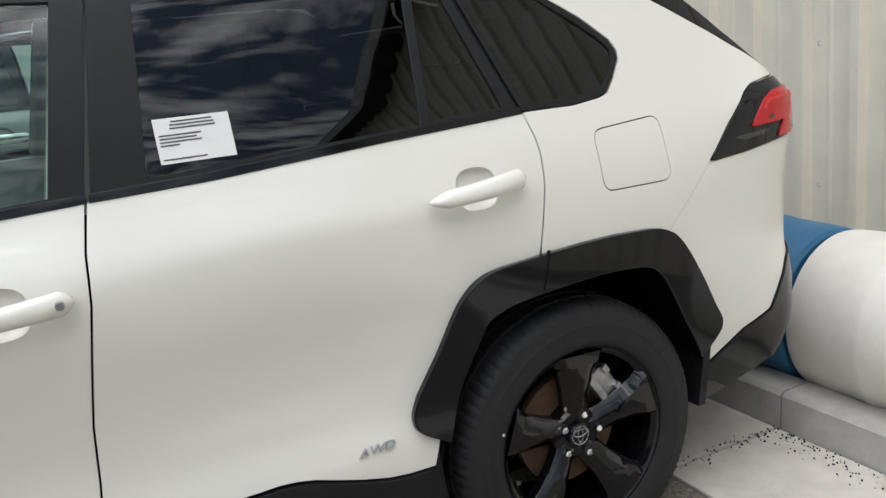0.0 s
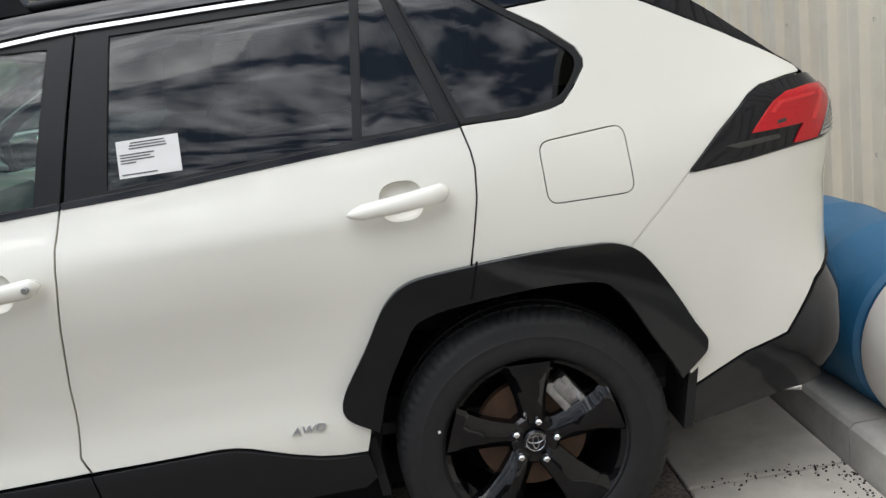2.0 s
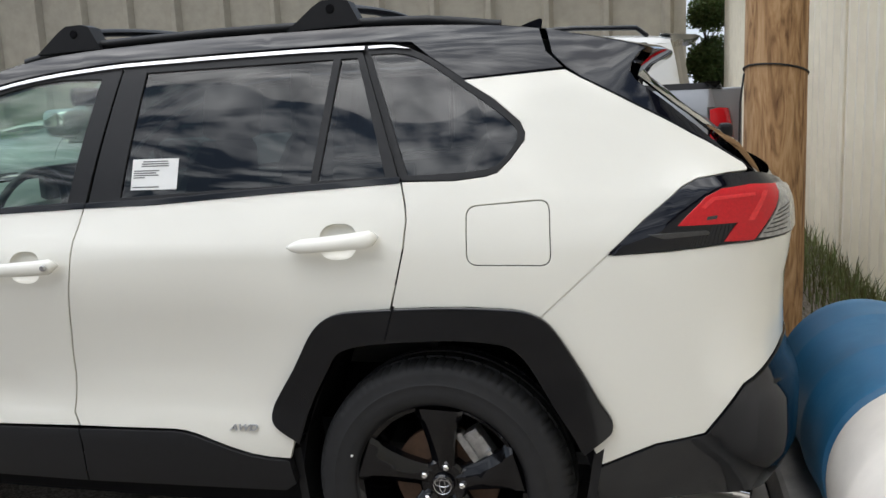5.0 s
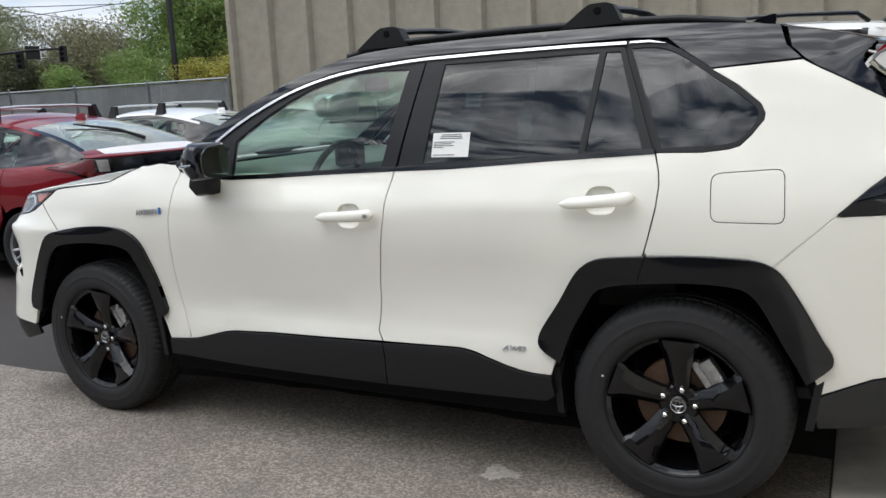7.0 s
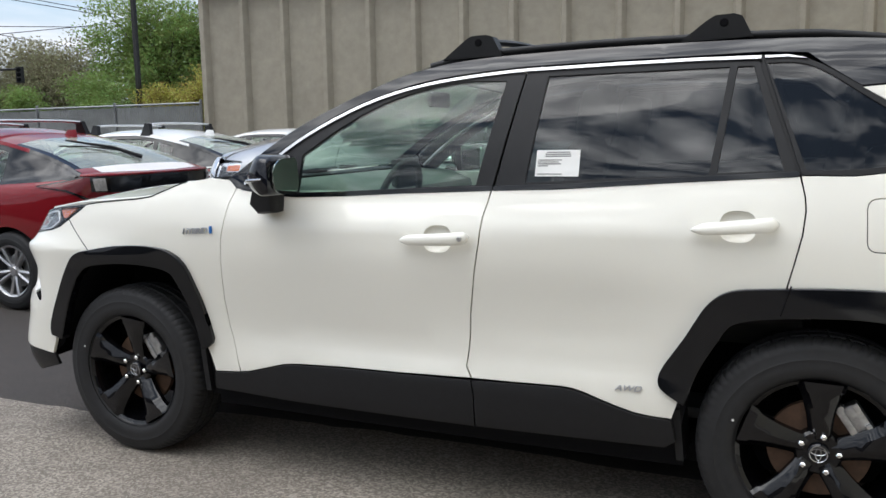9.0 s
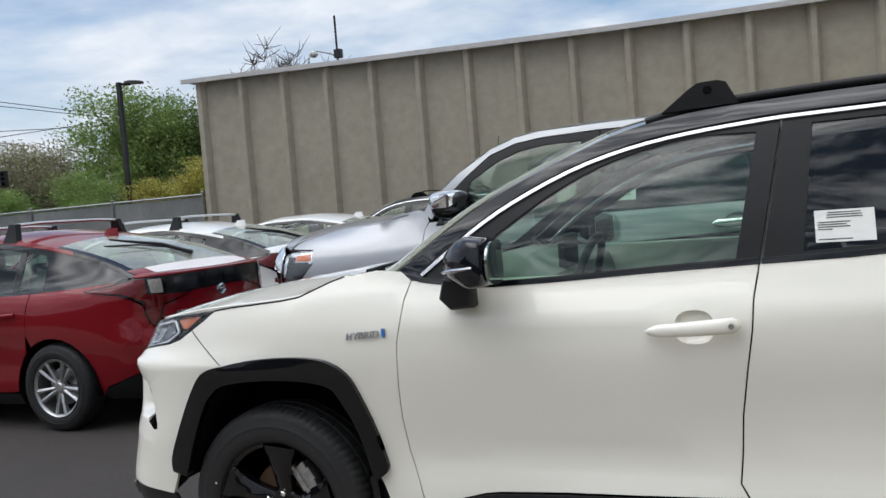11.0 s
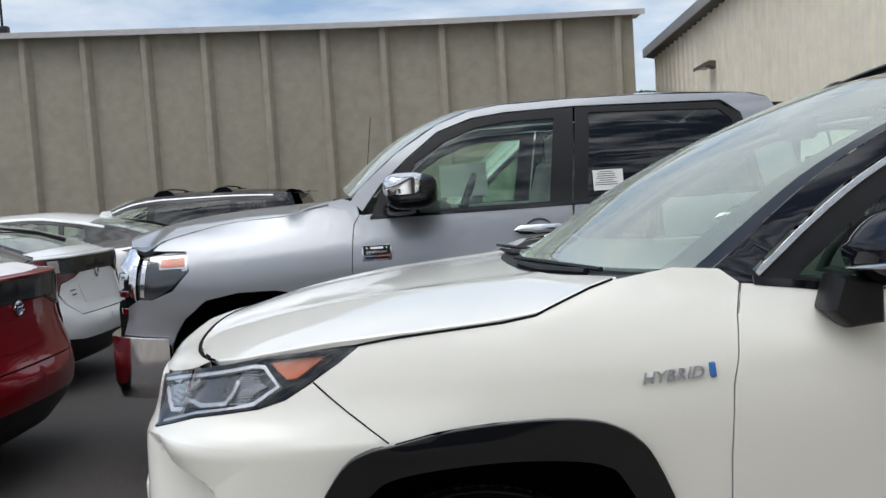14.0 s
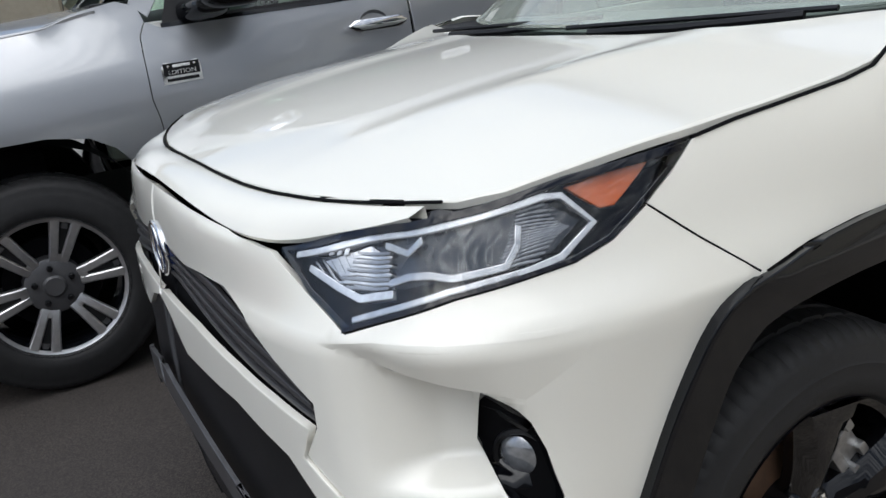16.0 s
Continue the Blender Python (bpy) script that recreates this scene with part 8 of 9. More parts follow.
# ---- taller cars behind ----
def tall_car(label, paint, roof_paint, at, length, wide, high, roof_rails):
    """A sport utility car with its nose to -x; the hind axle stands at x = 0."""
    car = thing("sport_utility_car", label, "car", "parked sport utility cars", at=at)
    tail, nose, w = .95, .95 - length, wide / 2
    sk = Skin([(nose, 0), (nose + .03, -.4 * w / .9), (nose + .16, -.72 * w / .9), (nose + .5, -w + .03), (nose + 1.2, -w), (-.8, -w), (.2, -w + .01), (tail - .25, -w + .05), (tail - .08, -w + .18), (tail - .02, -w + .4), (tail, 0)], -.8,
              [((nose, 0), ((.2, .1), (.4, .0), (.8, .02), (1.0, .1), (1.2, .3), (high, .8))), (nose + 1.0, ((.2, .06), (.5, .02), (.8, .0), (1.0, .03), (1.15, .12), (high, .4))),
               (-.8, ((.2, .06), (.4, .02), (.9, .0), (1.0, .02), (1.1, .05), (high - .2, .17), (high, .27))), (.5, ((.2, .08), (.4, .02), (.9, .0), (1.0, .02), (1.1, .05), (high - .2, .17), (high, .28))),
               ((tail, 0), ((.2, .1), (.45, .0), (.7, .03), (1.0, .06), (1.1, .1), (high - .1, .35), (high, .42)))])
    wx, rx = nose + 1.05, nose + 1.95
    rail = smooth_table([(wx, 1.06), (wx + .35, 1.06 + (high - 1.06) * .45), (rx, high - .09), (rx + .4, high - .045), (-.4, high - .04), (.5, high - .075), (.72, high - .10)])

    def cp(name, outline, mat, lift=0.0, gap=.002, lab="", **kw):
        kw.setdefault("step", .09)
        return shell(name, inset(outline, gap), lambda a, b, c: sk(a, b, lift + c), mat, car, lab, mirror=True, **kw)[0]

    fx = nose + .92
    arch = lambda cx: [(cx + .42 * math.cos(radians(a)), .36 + .42 * math.sin(radians(a))) for a in range(-15, 196, 15)]
    line = lambda a, b, off, n=10: [(a + (b - a) * k / n, rail(a + (b - a) * k / n) - off) for k in range(n + 1)]
    cp("front_wing", [*arch(fx), (fx - .5, .75), (fx - .4, .95), (wx + .05, 1.04), (wx + .1, 1.02), (wx + .1, .28)][::-1], paint)
    mid = (wx + .1 - .35) / 2
    cp("front_door", [(wx + .11, .28), (wx + .11, 1.03), (mid, 1.04), (mid, .28)], paint)
    cp("rear_door", [(mid + .01, .28), (mid + .01, 1.04), (-.12, 1.06), (-.28, .80), (-.43, .50), (-.43, .28)], paint)
    cp("quarter_panel", [(-.11, 1.06), (.55, 1.08), (.80, 1.07), (.80, .75), (.90, .70), (.70, .30), *arch(0)[:9], (-.26, .80)], paint)
    cp("pillar", [*line(.46, .70, .0, 4), (.95, 1.09), (.55, 1.085), (.36, 1.09)], paint)
    cp("rear_bumper", [(.71, .30), (.90, .69), (2.2, .69), (2.2, .30)], paint)
    cp("tailgate", [(1.10, .70), (1.10, 1.08), (2.2, 1.08), (2.2, .70)], paint)
    cp("tail_lamp", [(.81, .76), (.81, 1.08), (1.09, 1.08), (1.09, .76)], TAIL_RED, lift=.008)
    cp("nose", [(fx - .42, .30), (fx - .5, .75), (fx - .4, .94), (nose - 1.2, .98), (nose - 1.2, .30)], paint)
    wins = [[(wx + .28, 1.06), (mid - .04, 1.07), *line(mid - .02, wx + .38, .10, 6)], [(mid + .05, 1.07), (-.20, 1.08), *line(-.22, mid + .07, .10, 6)], [(-.14, 1.09), (.34, 1.10), *line(.30, -.14, .11, 4)]]
    for k, o in enumerate(wins):
        cp("side_window", o, GLASS_CLEAR if k == 0 else GLASS_DARK, lift=-.012, gap=.004, depth=0)
    cp("window_frame", [(wx + .02, 1.045), (mid, 1.045), (.36, 1.085), (.45, 1.09), *line(.46, wx + .06, .04, 14)], CLAD_GLOSS, lift=-.005, gap=0, holes=[inset(o, .008) for o in wins], step=.07)
    low = line(wx + .08, .40, .055, 14)
    cp("bright_strip", [*low, *[(a, b + .014) for a, b in low[::-1]]], SATIN, lift=.002, gap=0, step=.06)
    cp("roof_side", [*line(wx + .06, .70, .042, 14), *line(.70, wx, 0, 14)], roof_paint, gap=0, step=.07)

    def top(x, q):
        e = Vector(sk(x, rail(x), -.002))
        k = 1 - abs(q) ** 2.6
        return (e.x - .10 * k * max(0, min(1, (rx + .3 - x) / .5)), -e.y * q, e.z + .05 * k)

    sheet("roof", span(rx, .72, 16), span(-1, 1, 14), top, roof_paint, car)
    sheet("windscreen", span(wx, rx, 8), span(-1, 1, 12), top, GLASS_SHIELD, car)
    e = Vector(top(.72, 0))
    part("roof_spoiler", loft([[(x, y * f, z) for y in span(-.62, .62, 8)] for x, z, f in ((.55, e.z + .015, 1), (.86, e.z - .015, 1), (.90, e.z - .03, .97), (.84, e.z - .05, .95), (.70, e.z - .05, .95))], False), roof_paint, car, "", 40)
    part("rear_screen", loft([[(x, y * f, z) for y in span(-.62, .62, 8)] for x, z, f in ((.74, e.z - .06, .95), (.84, 1.3, 1.08), (.90, 1.08, 1.15))], False), GLASS_DARK, car, "", 40)
    sheet("bonnet", span(nose + .12, wx + .1, 10), span(-1, 1, 12), lambda u, q: (u - .06 * (1 - q * q), (w - .10) * q * (1 - .12 * max(0, (nose + .6 - u) / .5)), 1.04 - .16 * max(0, (wx - u) / 1.0) ** 1.8 + .07 * (1 - abs(q) ** 2.5)), paint, car)
    for s in (-1, 1):
        y = abs(sk(0, rail(0))[1]) - .06
        if roof_rails:
            part("roof_rail", tube([(rx + .25, s * y, rail(rx + .25)), (rx + .35, s * y, high + .045), (-.2, s * y, high + .05), (.35, s * y, high + .02), (.45, s * y, rail(.45) + .01)], .022, 8), CLAD_GLOSS, car, "black roof rail", 50)
        else:
            for x in (rx + .45, -.35):
                part("rail_foot", loft([[(x + a * q, s * (y + .02 * b), high - .04 + z) for a, b in ((-1, -1), (1, -1), (1, 1), (-1, 1))] for q, z in ((.16, 0), (.11, .05), (.06, .075))], True, True), CLAD_GLOSS, car, "black roof bar foot", 40)
        part("door_card", box(2.2, .04, .65, (-.9, s * (w - .12), .70), .01), CABIN_DARK, car)
        bm = loft([[(wx + .42 + qx * math.cos(a), s * yy, 1.14 + qz * math.sin(a)) for a in [math.pi * k / 5 for k in range(10)]] for yy, qx, qz in ((w - .02, .05, .05), (w + .04, .09, .08), (w + .18, .085, .08), (w + .21, .03, .04))], True, True)
        part("door_mirror", bm, roof_paint, car, "", 50)
        for x in (0, fx):
            alloy_wheel(car, (x, s * (w - .12), .36), s > 0, .36)
            part("arch_liner", loft([[(x + .41 * math.cos(radians(a)), s * q, .36 + .42 * math.sin(radians(a))) for q in (w - .03, .45)] for a in range(-12, 194, 14)], False), DARK, car, "", 40)
    if not roof_rails:
        for x in (rx + .45, -.35):
            part("roof_bar", tube([(x, -y, high + .03), (x, -.3, high + .06), (x, .3, high + .06), (x, y, high + .03)], .022, 8, flat=.6), CLAD_GLOSS, car, "black roof cross bar", 50)
    for y in (-.4, .4):
        for x in (-1.15, -.25):
            part("seat_back", box(.15, .5, .66, (x, y, 1.0), .05, Matrix.Rotation(radians(14), 4, "Y")), SEAT_PALE if x < -1 else SEAT, car, "", 40)
            part("head_rest", box(.10, .26, .16, (x + .13, y, 1.40), .035), SEAT, car, "", 40)
    part("cabin_floor", box(3.0, 1.4, .05, (-.7, 0, .45), .01), CABIN_DARK, car)
    part("dashboard", box(.4, 1.4, .3, (wx + .6, 0, .98), .06), CABIN_DARK, car, "", 40)
    part("chassis", box(length - .6, 1.0, .2, (.5 - length / 2 + .3, 0, .35), .03), DARK, car)
    return car


tall_car("black sport utility car with black roof bars", BLACK_PAINT, BLACK_PAINT, (-5.42, 10.35, 0), 4.55, 1.85, 1.66, False)
tall_car("tall white sport utility car with black roof rails", WHITE_PAINT, WHITE_PAINT, (0.08, 5.55, 0), 4.75, 1.92, 1.97, True)

# ---- fence beyond the cars ----
FENCE_GREY = material("grey_fence_slats", (.25, .255, .245), .6, vary=.15, scale=3, bump=.1, bump_scale=60)
GALV = material("galvanised_steel", (.34, .35, .35), .5, metal=.7, vary=.15, scale=20)
fence = tagged(new("fence"), "grey slatted chain-link fence beside the wall", "fence", kind="structure")
FY, FX0, FX1, FH = 12.62, -13.30, -40.0, 2.16
n_bays = 10
for k in range(n_bays + 1):
    x = FX0 + (FX1 - FX0) * k / n_bays
    part("post", turned([(.035, 0), (.035, FH + .04), (.040, FH + .05), (.03, FH + .08), (0, FH + .09)], 10, "z", Matrix.Translation((x, FY, 0))), GALV, fence, "", 50)
part("top_rail", tube([(FX0, FY, FH), (FX1, FY, FH)], .024, 8), GALV, fence, "", 50)
random.seed(21)
for k in range(n_bays):
    a, b = FX0 + (FX1 - FX0) * k / n_bays, FX0 + (FX1 - FX0) * (k + 1) / n_bays
    bm = bmesh.new()
    m = 44
    for j in range(m):
        x = a + (b - a) * (j + .5) / m
        box(abs(b - a) / m * .86, .010, FH - .10 + random.uniform(-.02, .015), (x, FY + .02, (FH - .08) / 2 + .04), 0, Matrix.Rotation(random.uniform(-.004, .004), 4, "Y"), bm)
    part("slat_panel", bm, FENCE_GREY, fence)
    bm = bmesh.new()
    for j in range(-18, 46):
        for s in (1, -1):
            x0 = a + (b - a) * j / 44 * 1.4
            p, q = Vector((x0, FY - .02, .05)), Vector((x0 - s * FH * .55, FY - .02, FH - .02))
            if max(p.x, q.x) < a + .02 and min(p.x, q.x) > b - .02:
                tube([p, q], .004, 3, bm, False)
    part("wire_mesh", bm, GALV, fence)


# ---- trees ----
def leaf_material(name, base, spread=.35, hue=.03):
    m = bpy.data.materials.new(name)
    m.use_nodes = True
    n, l = m.node_tree.nodes, m.node_tree.links
    p = n["Principled BSDF"]
    p.inputs["Roughness"].default_value = .6
    geo, hs, r1, r2 = n.new("ShaderNodeNewGeometry"), n.new("ShaderNodeHueSaturation"), n.new("ShaderNodeMapRange"), n.new("ShaderNodeMapRange")
    hs.inputs["Color"].default_value = (*base, 1)
    r1.inputs["To Min"].default_value, r1.inputs["To Max"].default_value = 1 - spread, 1 + spread
    r2.inputs["To Min"].default_value, r2.inputs["To Max"].default_value = .5 - hue, .5 + hue
    l.new(geo.outputs["Random Per Island"], r1.inputs["Value"])
    l.new(geo.outputs["Random Per Island"], r2.inputs["Value"])
    l.new(r1.outputs[0], hs.inputs["Value"])
    l.new(r2.outputs[0], hs.inputs["Hue"])
    l.new(hs.outputs[0], p.inputs["Base Color"])
    tr, mx = n.new("ShaderNodeBsdfTranslucent"), n.new("ShaderNodeMixShader")
    l.new(hs.outputs[0], tr.inputs["Color"])
    mx.inputs[0].default_value = .38
    l.new(p.outputs[0], mx.inputs[1])
    l.new(tr.outputs[0], mx.inputs[2])
    l.new(mx.outputs[0], n["Material Output"].inputs["Surface"])
    return m


BARK = material("grey_brown_bark", (.075, .06, .045), .9, vary=.3, scale=9, bump=.5, bump_scale=40)
LEAF_FRESH = leaf_material("fresh_green_leaves", (.22, .31, .085), .28)
LEAF_DARK = leaf_material("dark_green_leaves", (.13, .18, .055), .28)
LEAF_YELLOW = leaf_material("yellow_green_leaves", (.42, .38, .09), .3, .04)
LEAF_OLIVE = leaf_material("olive_brown_leaves", (.27, .255, .15), .3, .03)
LEAF_GREY = leaf_material("grey_green_leaves", (.28, .295, .165), .3, .03)


def leaves(centres, count, spread, size, rng, flat=.8):
    verts, faces = [], []
    for c in centres:
        for k in range(count):
            p = Vector(c) + Vector([max(-1.6, min(1.6, rng.gauss(0, 1))) * spread * q for q in (1, 1, flat)])
            if p.z < .1:
                continue
            s = size * rng.uniform(.6, 1.35)
            a = Vector((rng.gauss(0, 1), rng.gauss(0, 1), rng.gauss(0, .7))).normalized()
            b = a.cross(Vector((rng.gauss(0, 1), rng.gauss(0, 1), rng.gauss(0, 1)))).normalized()
            i = len(verts)
            verts += [p - a * s, p + b * s * .42 - a * s * .1, p + a * s, p - b * s * .45 + a * s * .1]
            faces.append((i, i + 1, i + 2, i + 3))
    return verts, faces


def tree(name, label, at, height, radius, leaf, seed, size=.15, clusters=70, per=42, low=.25, sparse=.36, trunk=.16, category="tree", group="trees beyond the fence"):
    """A trunk with limbs that reach out to clusters of leaves in a ragged crown."""
    rng = random.Random(seed)
    t = thing(name, label, category, group, at=(at[0], at[1], 0))
    bm = bmesh.new()
    top = height * .62
    lean = Vector((rng.uniform(-.4, .4), rng.uniform(-.4, .4), 0))
    spine = [Vector((0, 0, -.05)), Vector((lean.x * .2, lean.y * .2, top * .35)), Vector((lean.x * .6, lean.y * .6, top * .7)), Vector((lean.x, lean.y, top)), Vector((lean.x * 1.2, lean.y * 1.2, height * .9))]
    tube(spine, [trunk, trunk * .8, trunk * .55, trunk * .35, trunk * .1], 8, bm)
    centres = []
    lobes = [(Vector((rng.uniform(-.55, .55) * radius, rng.uniform(-.55, .55) * radius, height * rng.uniform(low + .18, .86))), radius * rng.uniform(.40, .62)) for k in range(9)]
    for k in range(clusters):
        c, r = lobes[k % len(lobes)]
        d = Vector((rng.gauss(0, 1), rng.gauss(0, 1), rng.gauss(0, .9))).normalized() * r * rng.uniform(.45, 1.0) ** .6
        p = c + d
        p.z = min(max(p.z, height * low), height * rng.uniform(.93, 1.0))
        centres.append(p)
        if k % 2 == 0:
            f = rng.uniform(.35, .95)
            s = spine[1].lerp(spine[3], f)
            mid = s.lerp(p, .5) + Vector((rng.uniform(-.15, .15), rng.uniform(-.15, .15), -.12 * r))
            w = trunk * rng.uniform(.18, .36)
            tube([s, mid, p], [w, w * .6, w * .18], 5, bm, False)
    part("trunk", bm, BARK, t, "", 60)
    if per:
        v, f = leaves(centres, int(per * 5), radius * sparse * .42, size * .47, rng)
        mesh_object("crown", v, f, leaf, t)
    else:
        bm = bmesh.new()
        for c in centres:
            for k in range(5):
                a = Vector((rng.gauss(0, .35), rng.gauss(0, .35), abs(rng.gauss(0, .35)) + .1))
                tube([c, c + a * .6 + Vector((rng.gauss(0, .06), 0, 0)), c + a], [.016, .011, .005], 4, bm, False)
        tagged(part("bare_twig", bm, BARK, t), kind="stuff")
    return t


tree("tree", "tall leafy green tree beyond the fence", (-26.9, 26.7), 8.1, 2.7, LEAF_FRESH, 1, .17, 120, 44, .30, .40, .2)
tree("tree", "tall leafy green tree behind the concrete wall", (-24.7, 29.0), 7.6, 2.4, LEAF_DARK, 2, .17, 100, 46, .2, .42, .2)
tree("tree", "dark green tree behind the bushes", (-29.3, 28.6), 5.3, 2.3, LEAF_DARK, 14, .16, 100, 44, .15, .45, .16)
tree("bush", "yellow-green bush showing over the fence", (-21.7, 22.9), 4.1, 1.35, LEAF_YELLOW, 3, .11, 80, 50, .15, .5, .07, "bush", "bushes beyond the fence")
tree("bush", "yellow-green bush showing over the fence", (-23.0, 22.3), 3.3, 1.15, LEAF_YELLOW, 4, .11, 70, 46, .15, .5, .06, "bush", "bushes beyond the fence")
tree("bush", "round fresh green bush beyond the fence", (-24.6, 20.7), 3.75, 1.35, LEAF_FRESH, 5, .11, 90, 60, .12, .5, .08, "bush", "bushes beyond the fence")
tree("bush", "low green bush beyond the fence", (-26.6, 19.0), 3.0, 1.3, LEAF_FRESH, 6, .11, 70, 50, .1, .5, .06, "bush", "bushes beyond the fence")
tree("tree", "olive-brown tree with thin spring leaves", (-36.6, 30.8), 6.6, 3.2, LEAF_OLIVE, 7, .17, 130, 40, .2, .42, .2)
tree("tree", "olive-brown tree with thin spring leaves", (-40.0, 31.0), 6.6, 3.2, LEAF_OLIVE, 8, .17, 110, 38, .2, .42, .2)
tree("tree", "slender grey-green tree with an open crown", (-39.6, 26.3), 8.0, 2.0, LEAF_GREY, 9, .17, 80, 34, .2, .42, .14)
tree("tree", "slender grey-green tree with an open crown", (-42.4, 24.3), 8.3, 2.1, LEAF_GREY, 10, .17, 80, 34, .2, .42, .14)
tree("tree", "low olive-brown tree by the street", (-40.5, 28.4), 4.6, 2.6, LEAF_OLIVE, 11, .16, 90, 44, .1, .45, .12)
tree("tree", "low olive-brown tree by the street", (-43.0, 21.3), 5.0, 3.0, LEAF_OLIVE, 12, .16, 100, 44, .1, .45, .12)
tree("tree", "low green tree by the street", (-37.6, 30.0), 4.4, 2.2, LEAF_GREY, 15, .15, 90, 46, .08, .45, .1)
tree("tree", "bare branching tree behind the concrete wall", (-19.1, 26.3), 8.7, 2.1, LEAF_GREY, 13, .1, 120, 0, .55, .4, .12, "tree", "")
tree("bush", "dense dark green creeper between wall and shed", (1.70, 14.95), 4.1, .42, LEAF_DARK, 16, .085, 110, 90, .1, .8, .05, "bush", "")
rng = random.Random(30)
far = [(-70 * math.sin(radians(a)) + rng.uniform(-3, 3), 70 * math.cos(radians(a)) + rng.uniform(-3, 3), rng.uniform(.5, 5.4) * (.75 + .25 * math.sin(a * .9))) for a in [22 + .22 * k for k in range(330)]]
v, f = leaves(far, 80, .95, .22, rng)
tagged(mesh_object("distant_trees", v, f, LEAF_OLIVE), "belt of olive-green trees far behind the street", "trees", kind="stuff")

# ---- light pole, traffic mast, wires ----
STREET_BLACK = material("dark_bronze_pole", (.025, .024, .023), .5, metal=.3, vary=.15, scale=8)
lp = thing("street_lamp", "dark square light pole with one flat lamp head", "lamp", at=(-23.5, 21.55, 0))
part("pole", prism([(-.075, -.075), (.075, -.075), (.075, .075), (-.075, .075)], 0, 7.05, lambda a, b, c: (a, b, c)), STREET_BLACK, lp)
part("base", box(.45, .45, .7, (0, 0, .35), .03), CONCRETE, lp)
part("arm", box(.35, .07, .09, (.2, .15, 6.98), .01, Matrix.Rotation(radians(40), 4, "Z")), STREET_BLACK, lp)
part("lamp_head", loft([[(x * .766 - y * .643 + .05, x * .643 + y * .766 + .04, 7.0 + z) for y, z in ((-w, 0), (w, 0), (w * .8, h), (-w * .8, h))] for x, w, h in ((.12, .10, .08), (.30, .17, .11), (.70, .17, .09), (.82, .12, .05))], True, True), STREET_BLACK, lp, "", 30)

tm = thing("traffic_signal", "dark traffic mast arm with hanging signals", "traffic light", at=(-37.57, 20.95, 0))
arm = [(0, 0, 0), (0, 0, 3.1), (.1, .15, 3.65), (.35, .5, 4.0), (.83, 1.23, 4.26), (1.6, 2.3, 4.45), (2.5, 3.4, 4.6), (3.4, 4.5, 4.68)]
part("mast", tube(spline(arm, 4), [.11 - .06 * k / 28 for k in range(29)], 8), STREET_BLACK, tm, "", 50)
for (x, y), z in (((2.12, 2.98), 4.12), ((3.32, 4.46), 4.42)):
    s = part("signal_head", box(.27, .27, .75, (x, y, z), .03), STREET_BLACK, tm)
    for k in range(3):
        part("signal_lens", turned([(0, .04), (.07, .03), (.10, 0)], 16, "y", Matrix.Translation((x + .08, y - .14, z + .23 - .23 * k)) @ Matrix.Rotation(radians(30), 4, "Z")), DARK, s)
part("sign_panel", box(.06, .62, .62, (2.49, 3.44, 4.50), .02, Matrix.Rotation(radians(-35), 4, "Z")), STREET_BLACK, tm)
tp_ = thing("timber_pole", "weathered timber pole among the far trees", "pole", at=(-37.3, 21.4, 0))
part("shaft", turned([(.15, 0), (.12, 5.9), (0, 5.9)], 10), BARK, tp_, "", 50)

for p, q in (((-45.5, 27.1, 10.3), (-38.1, 36.0, 8.74)), ((-44.2, 29.0, 10.3), (-38.0, 36.1, 8.9)), ((-43.3, 30.1, 7.4), (-38.1, 35.9, 8.46)), ((-44.7, 28.3, 8.2), (-41.3, 32.6, 7.27)), ((-44.7, 28.3, 7.9), (-38.1, 35.9, 8.2))):
    label, p, q = "thin black overhead wire", Vector(p), Vector(q)
    pts = [p + (q - p) * f - Vector((0, 0, .25 * (1 - ((f - .5) / 2) ** 2))) for f in (-1.5, -.75, 0, .5, 1, 1.75, 2.5)]
    tagged(part("overhead_wire", tube(spline(pts, 8), .022, 5), CABLE, None, "", 60), label, "wire", "overhead wires")

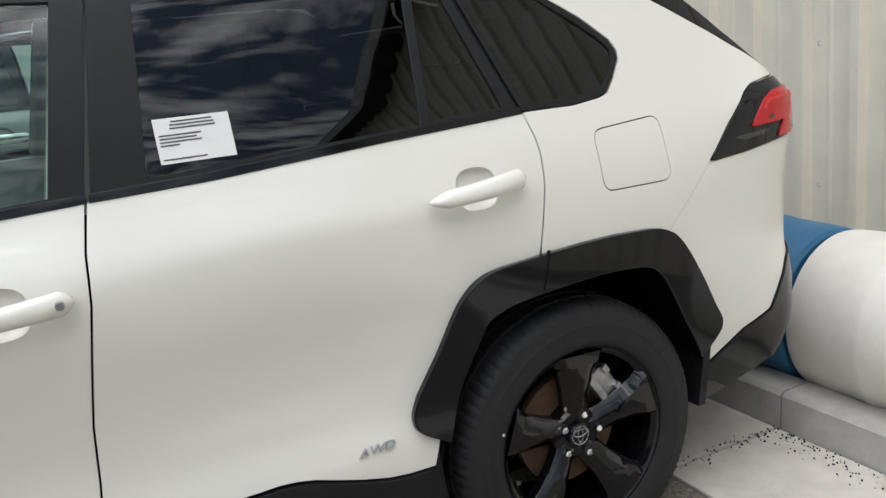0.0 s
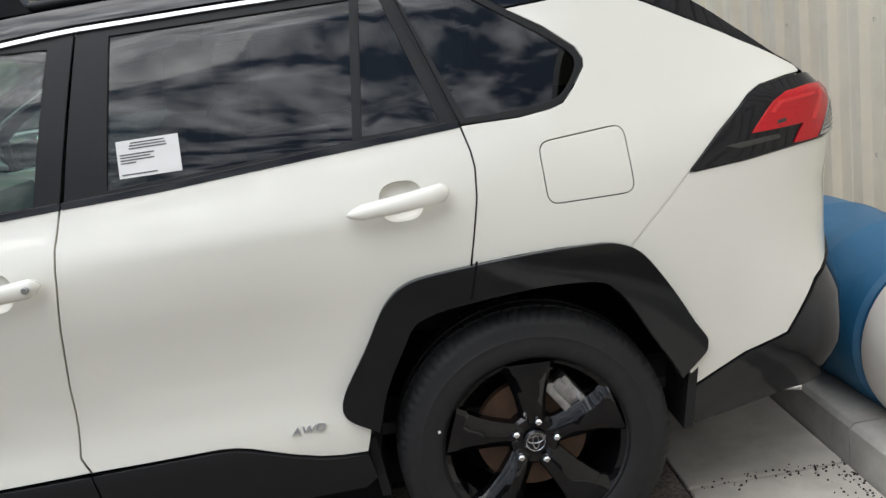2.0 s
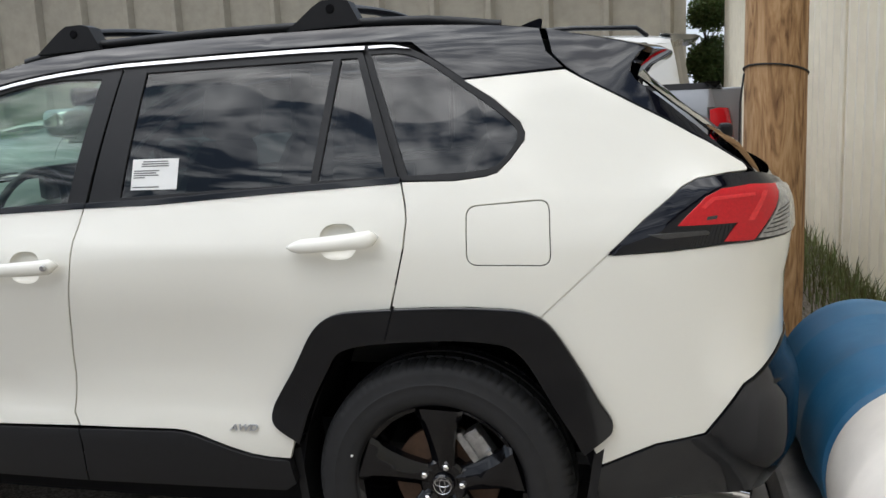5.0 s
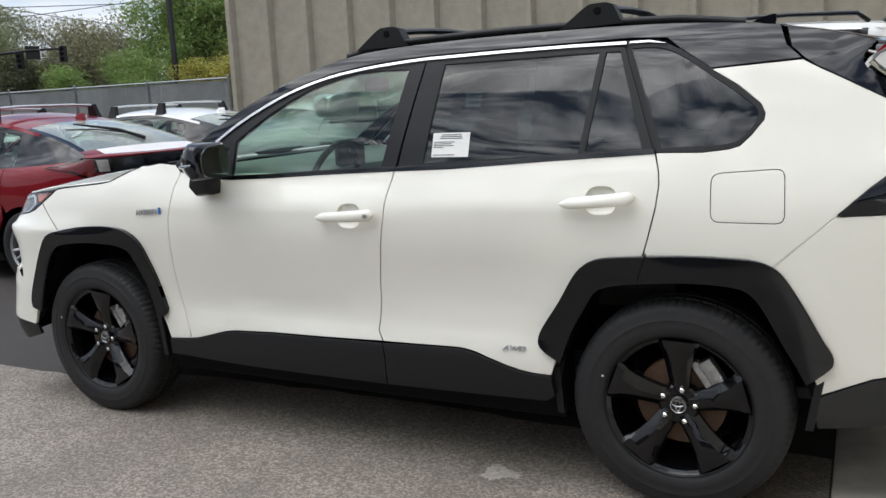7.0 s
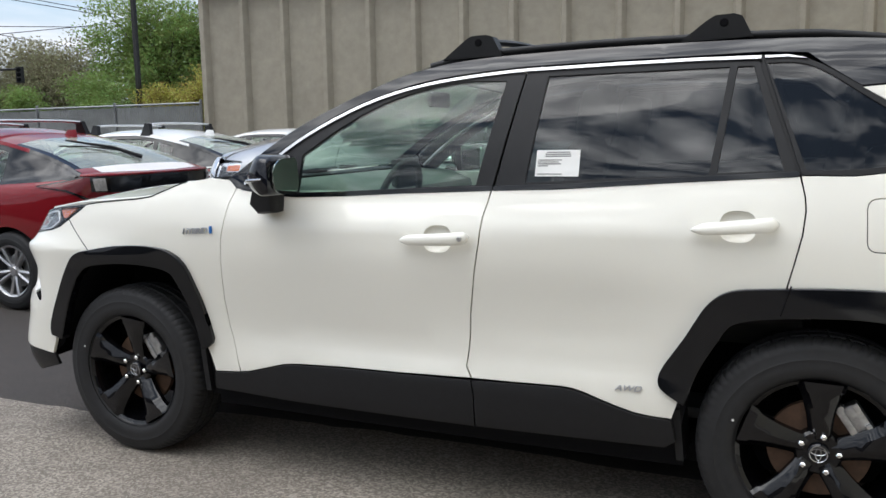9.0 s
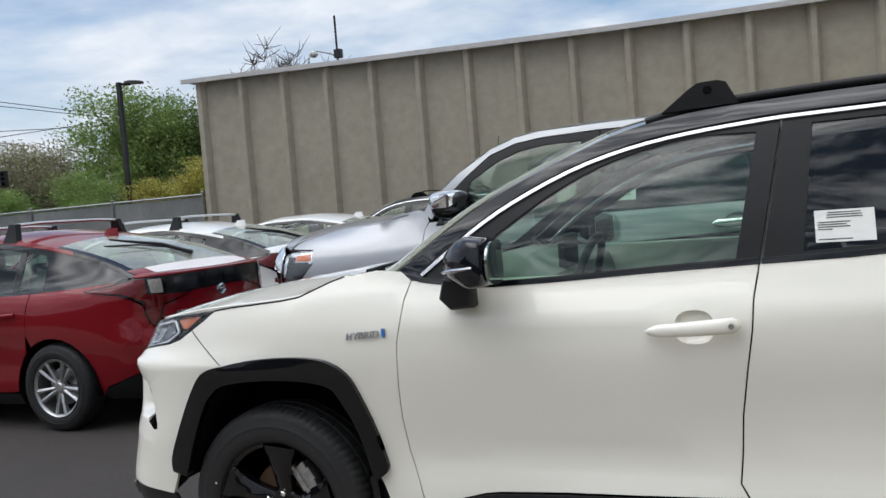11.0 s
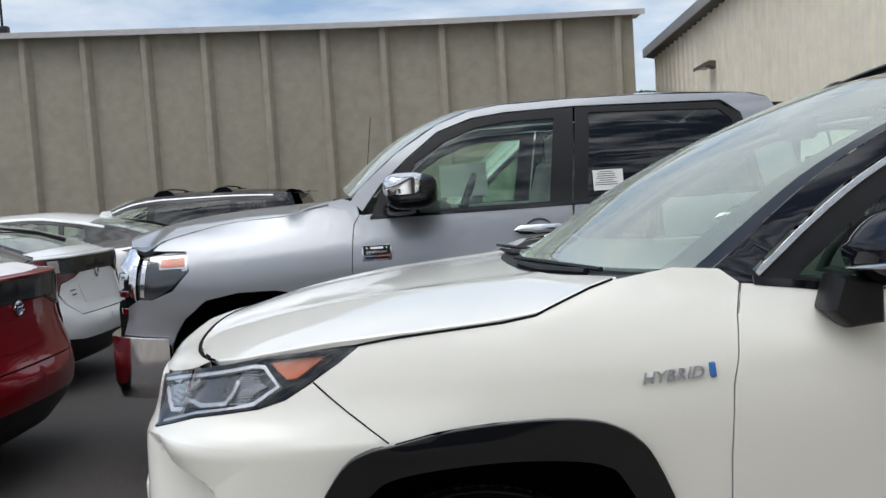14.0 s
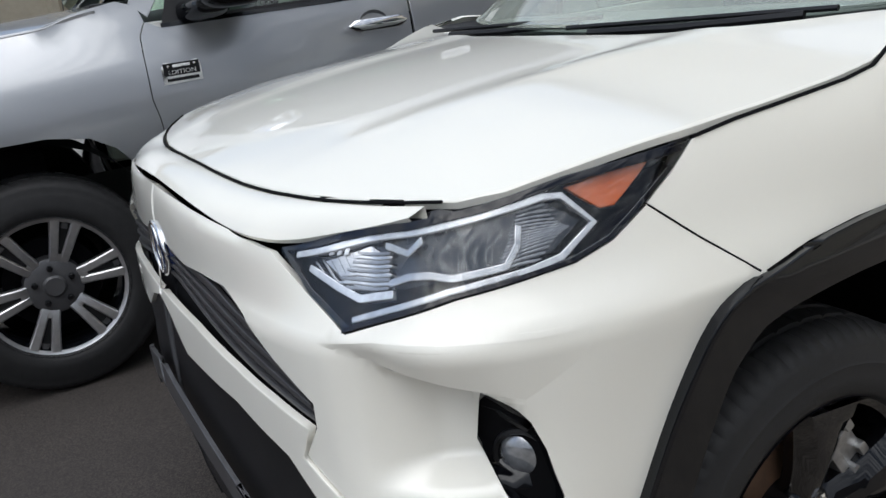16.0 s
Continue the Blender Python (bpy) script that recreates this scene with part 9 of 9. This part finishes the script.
ml = thing("street_lamp", "small domed lamp on a thin mast behind the wall", "lamp", at=(-17.3, 27.3, 0))
part("pole", tube([(0, 0, 0), (0, 0, 9.6)], .045, 8), STREET_BLACK, ml, "", 50)
part("arm", tube(spline([(0, 0, 7.95), (-.35, -.18, 8.1), (-.8, -.40, 8.22)], 6), .028, 6), GALV, ml, "", 50)
part("dome", turned([(0, .16), (.10, .13), (.17, .04), (.18, -.02), (.10, -.12), (0, -.14)], 20, "z", Matrix.Translation((-.85, -.43, 8.08))), material("pale_lamp_dome", (.6, .6, .58), .4, vary=.1, scale=10), ml, "", 50)
part("control_box", box(.3, .25, .35, (.05, 0, 8.05), .02), STREET_BLACK, ml)

# ---- weeds, stones and litter by the shed ----
GRASS = leaf_material("dry_green_grass", (.12, .13, .04), .4, .05)
rng = random.Random(41)
verts, faces = [], []
for k in range(1500):
    y = rng.choice((rng.gauss(2.1, .5), rng.uniform(1.0, 7.0), rng.gauss(3.6, .7)))
    x = 1.92 - abs(rng.gauss(0, .22))
    if x < 1.14 or (x - PX) ** 2 + (y - PY) ** 2 < .03 or y < .9:
        continue
    h, a, lean = rng.uniform(.04, .26), rng.uniform(0, 6.3), rng.uniform(.02, .14)
    dx, dy, w = math.cos(a), math.sin(a), rng.uniform(.003, .007)
    i = len(verts)
    verts += [(x - dy * w, y + dx * w, .05), (x + dy * w, y - dx * w, .05), (x + dx * lean * .4 + dy * w * .7, y + dy * lean * .4 - dx * w * .7, .05 + h * .6), (x + dx * lean * .4 - dy * w * .7, y + dy * lean * .4 + dx * w * .7, .05 + h * .6), (x + dx * lean, y + dy * lean, .05 + h)]
    faces += [(i, i + 1, i + 2, i + 3), (i + 3, i + 2, i + 4)]
tagged(mesh_object("weeds", verts, faces, GRASS), "ragged weeds and dry grass along the shed", "weeds", kind="stuff")
STONE = material("grey_brown_stone", (.20, .18, .155), .9, vary=.3, scale=12, bump=.4, bump_scale=50)
bm = bmesh.new()
for k in range(170):
    y, x = rng.uniform(.75, 5.0), rng.uniform(1.14, 1.9)
    if (x - PX) ** 2 + (y - PY) ** 2 < .035:
        continue
    r = rng.uniform(.008, .03) * (2.0 if k % 17 == 0 else 1)
    res = bmesh.ops.create_icosphere(bm, subdivisions=1, radius=r, matrix=Matrix.Translation((x, y, .07)) @ Matrix.Rotation(rng.uniform(0, 6), 4, "Z") @ Matrix.Diagonal((1.3, 1, .7, 1)))
    for v in res["verts"]:
        v.co += Vector((rng.uniform(-.2, .2), rng.uniform(-.2, .2), rng.uniform(-.2, .2))) * r
tagged(part("stones", bm, STONE, None), "loose stones and clods behind the kerb", "stones", kind="stuff")
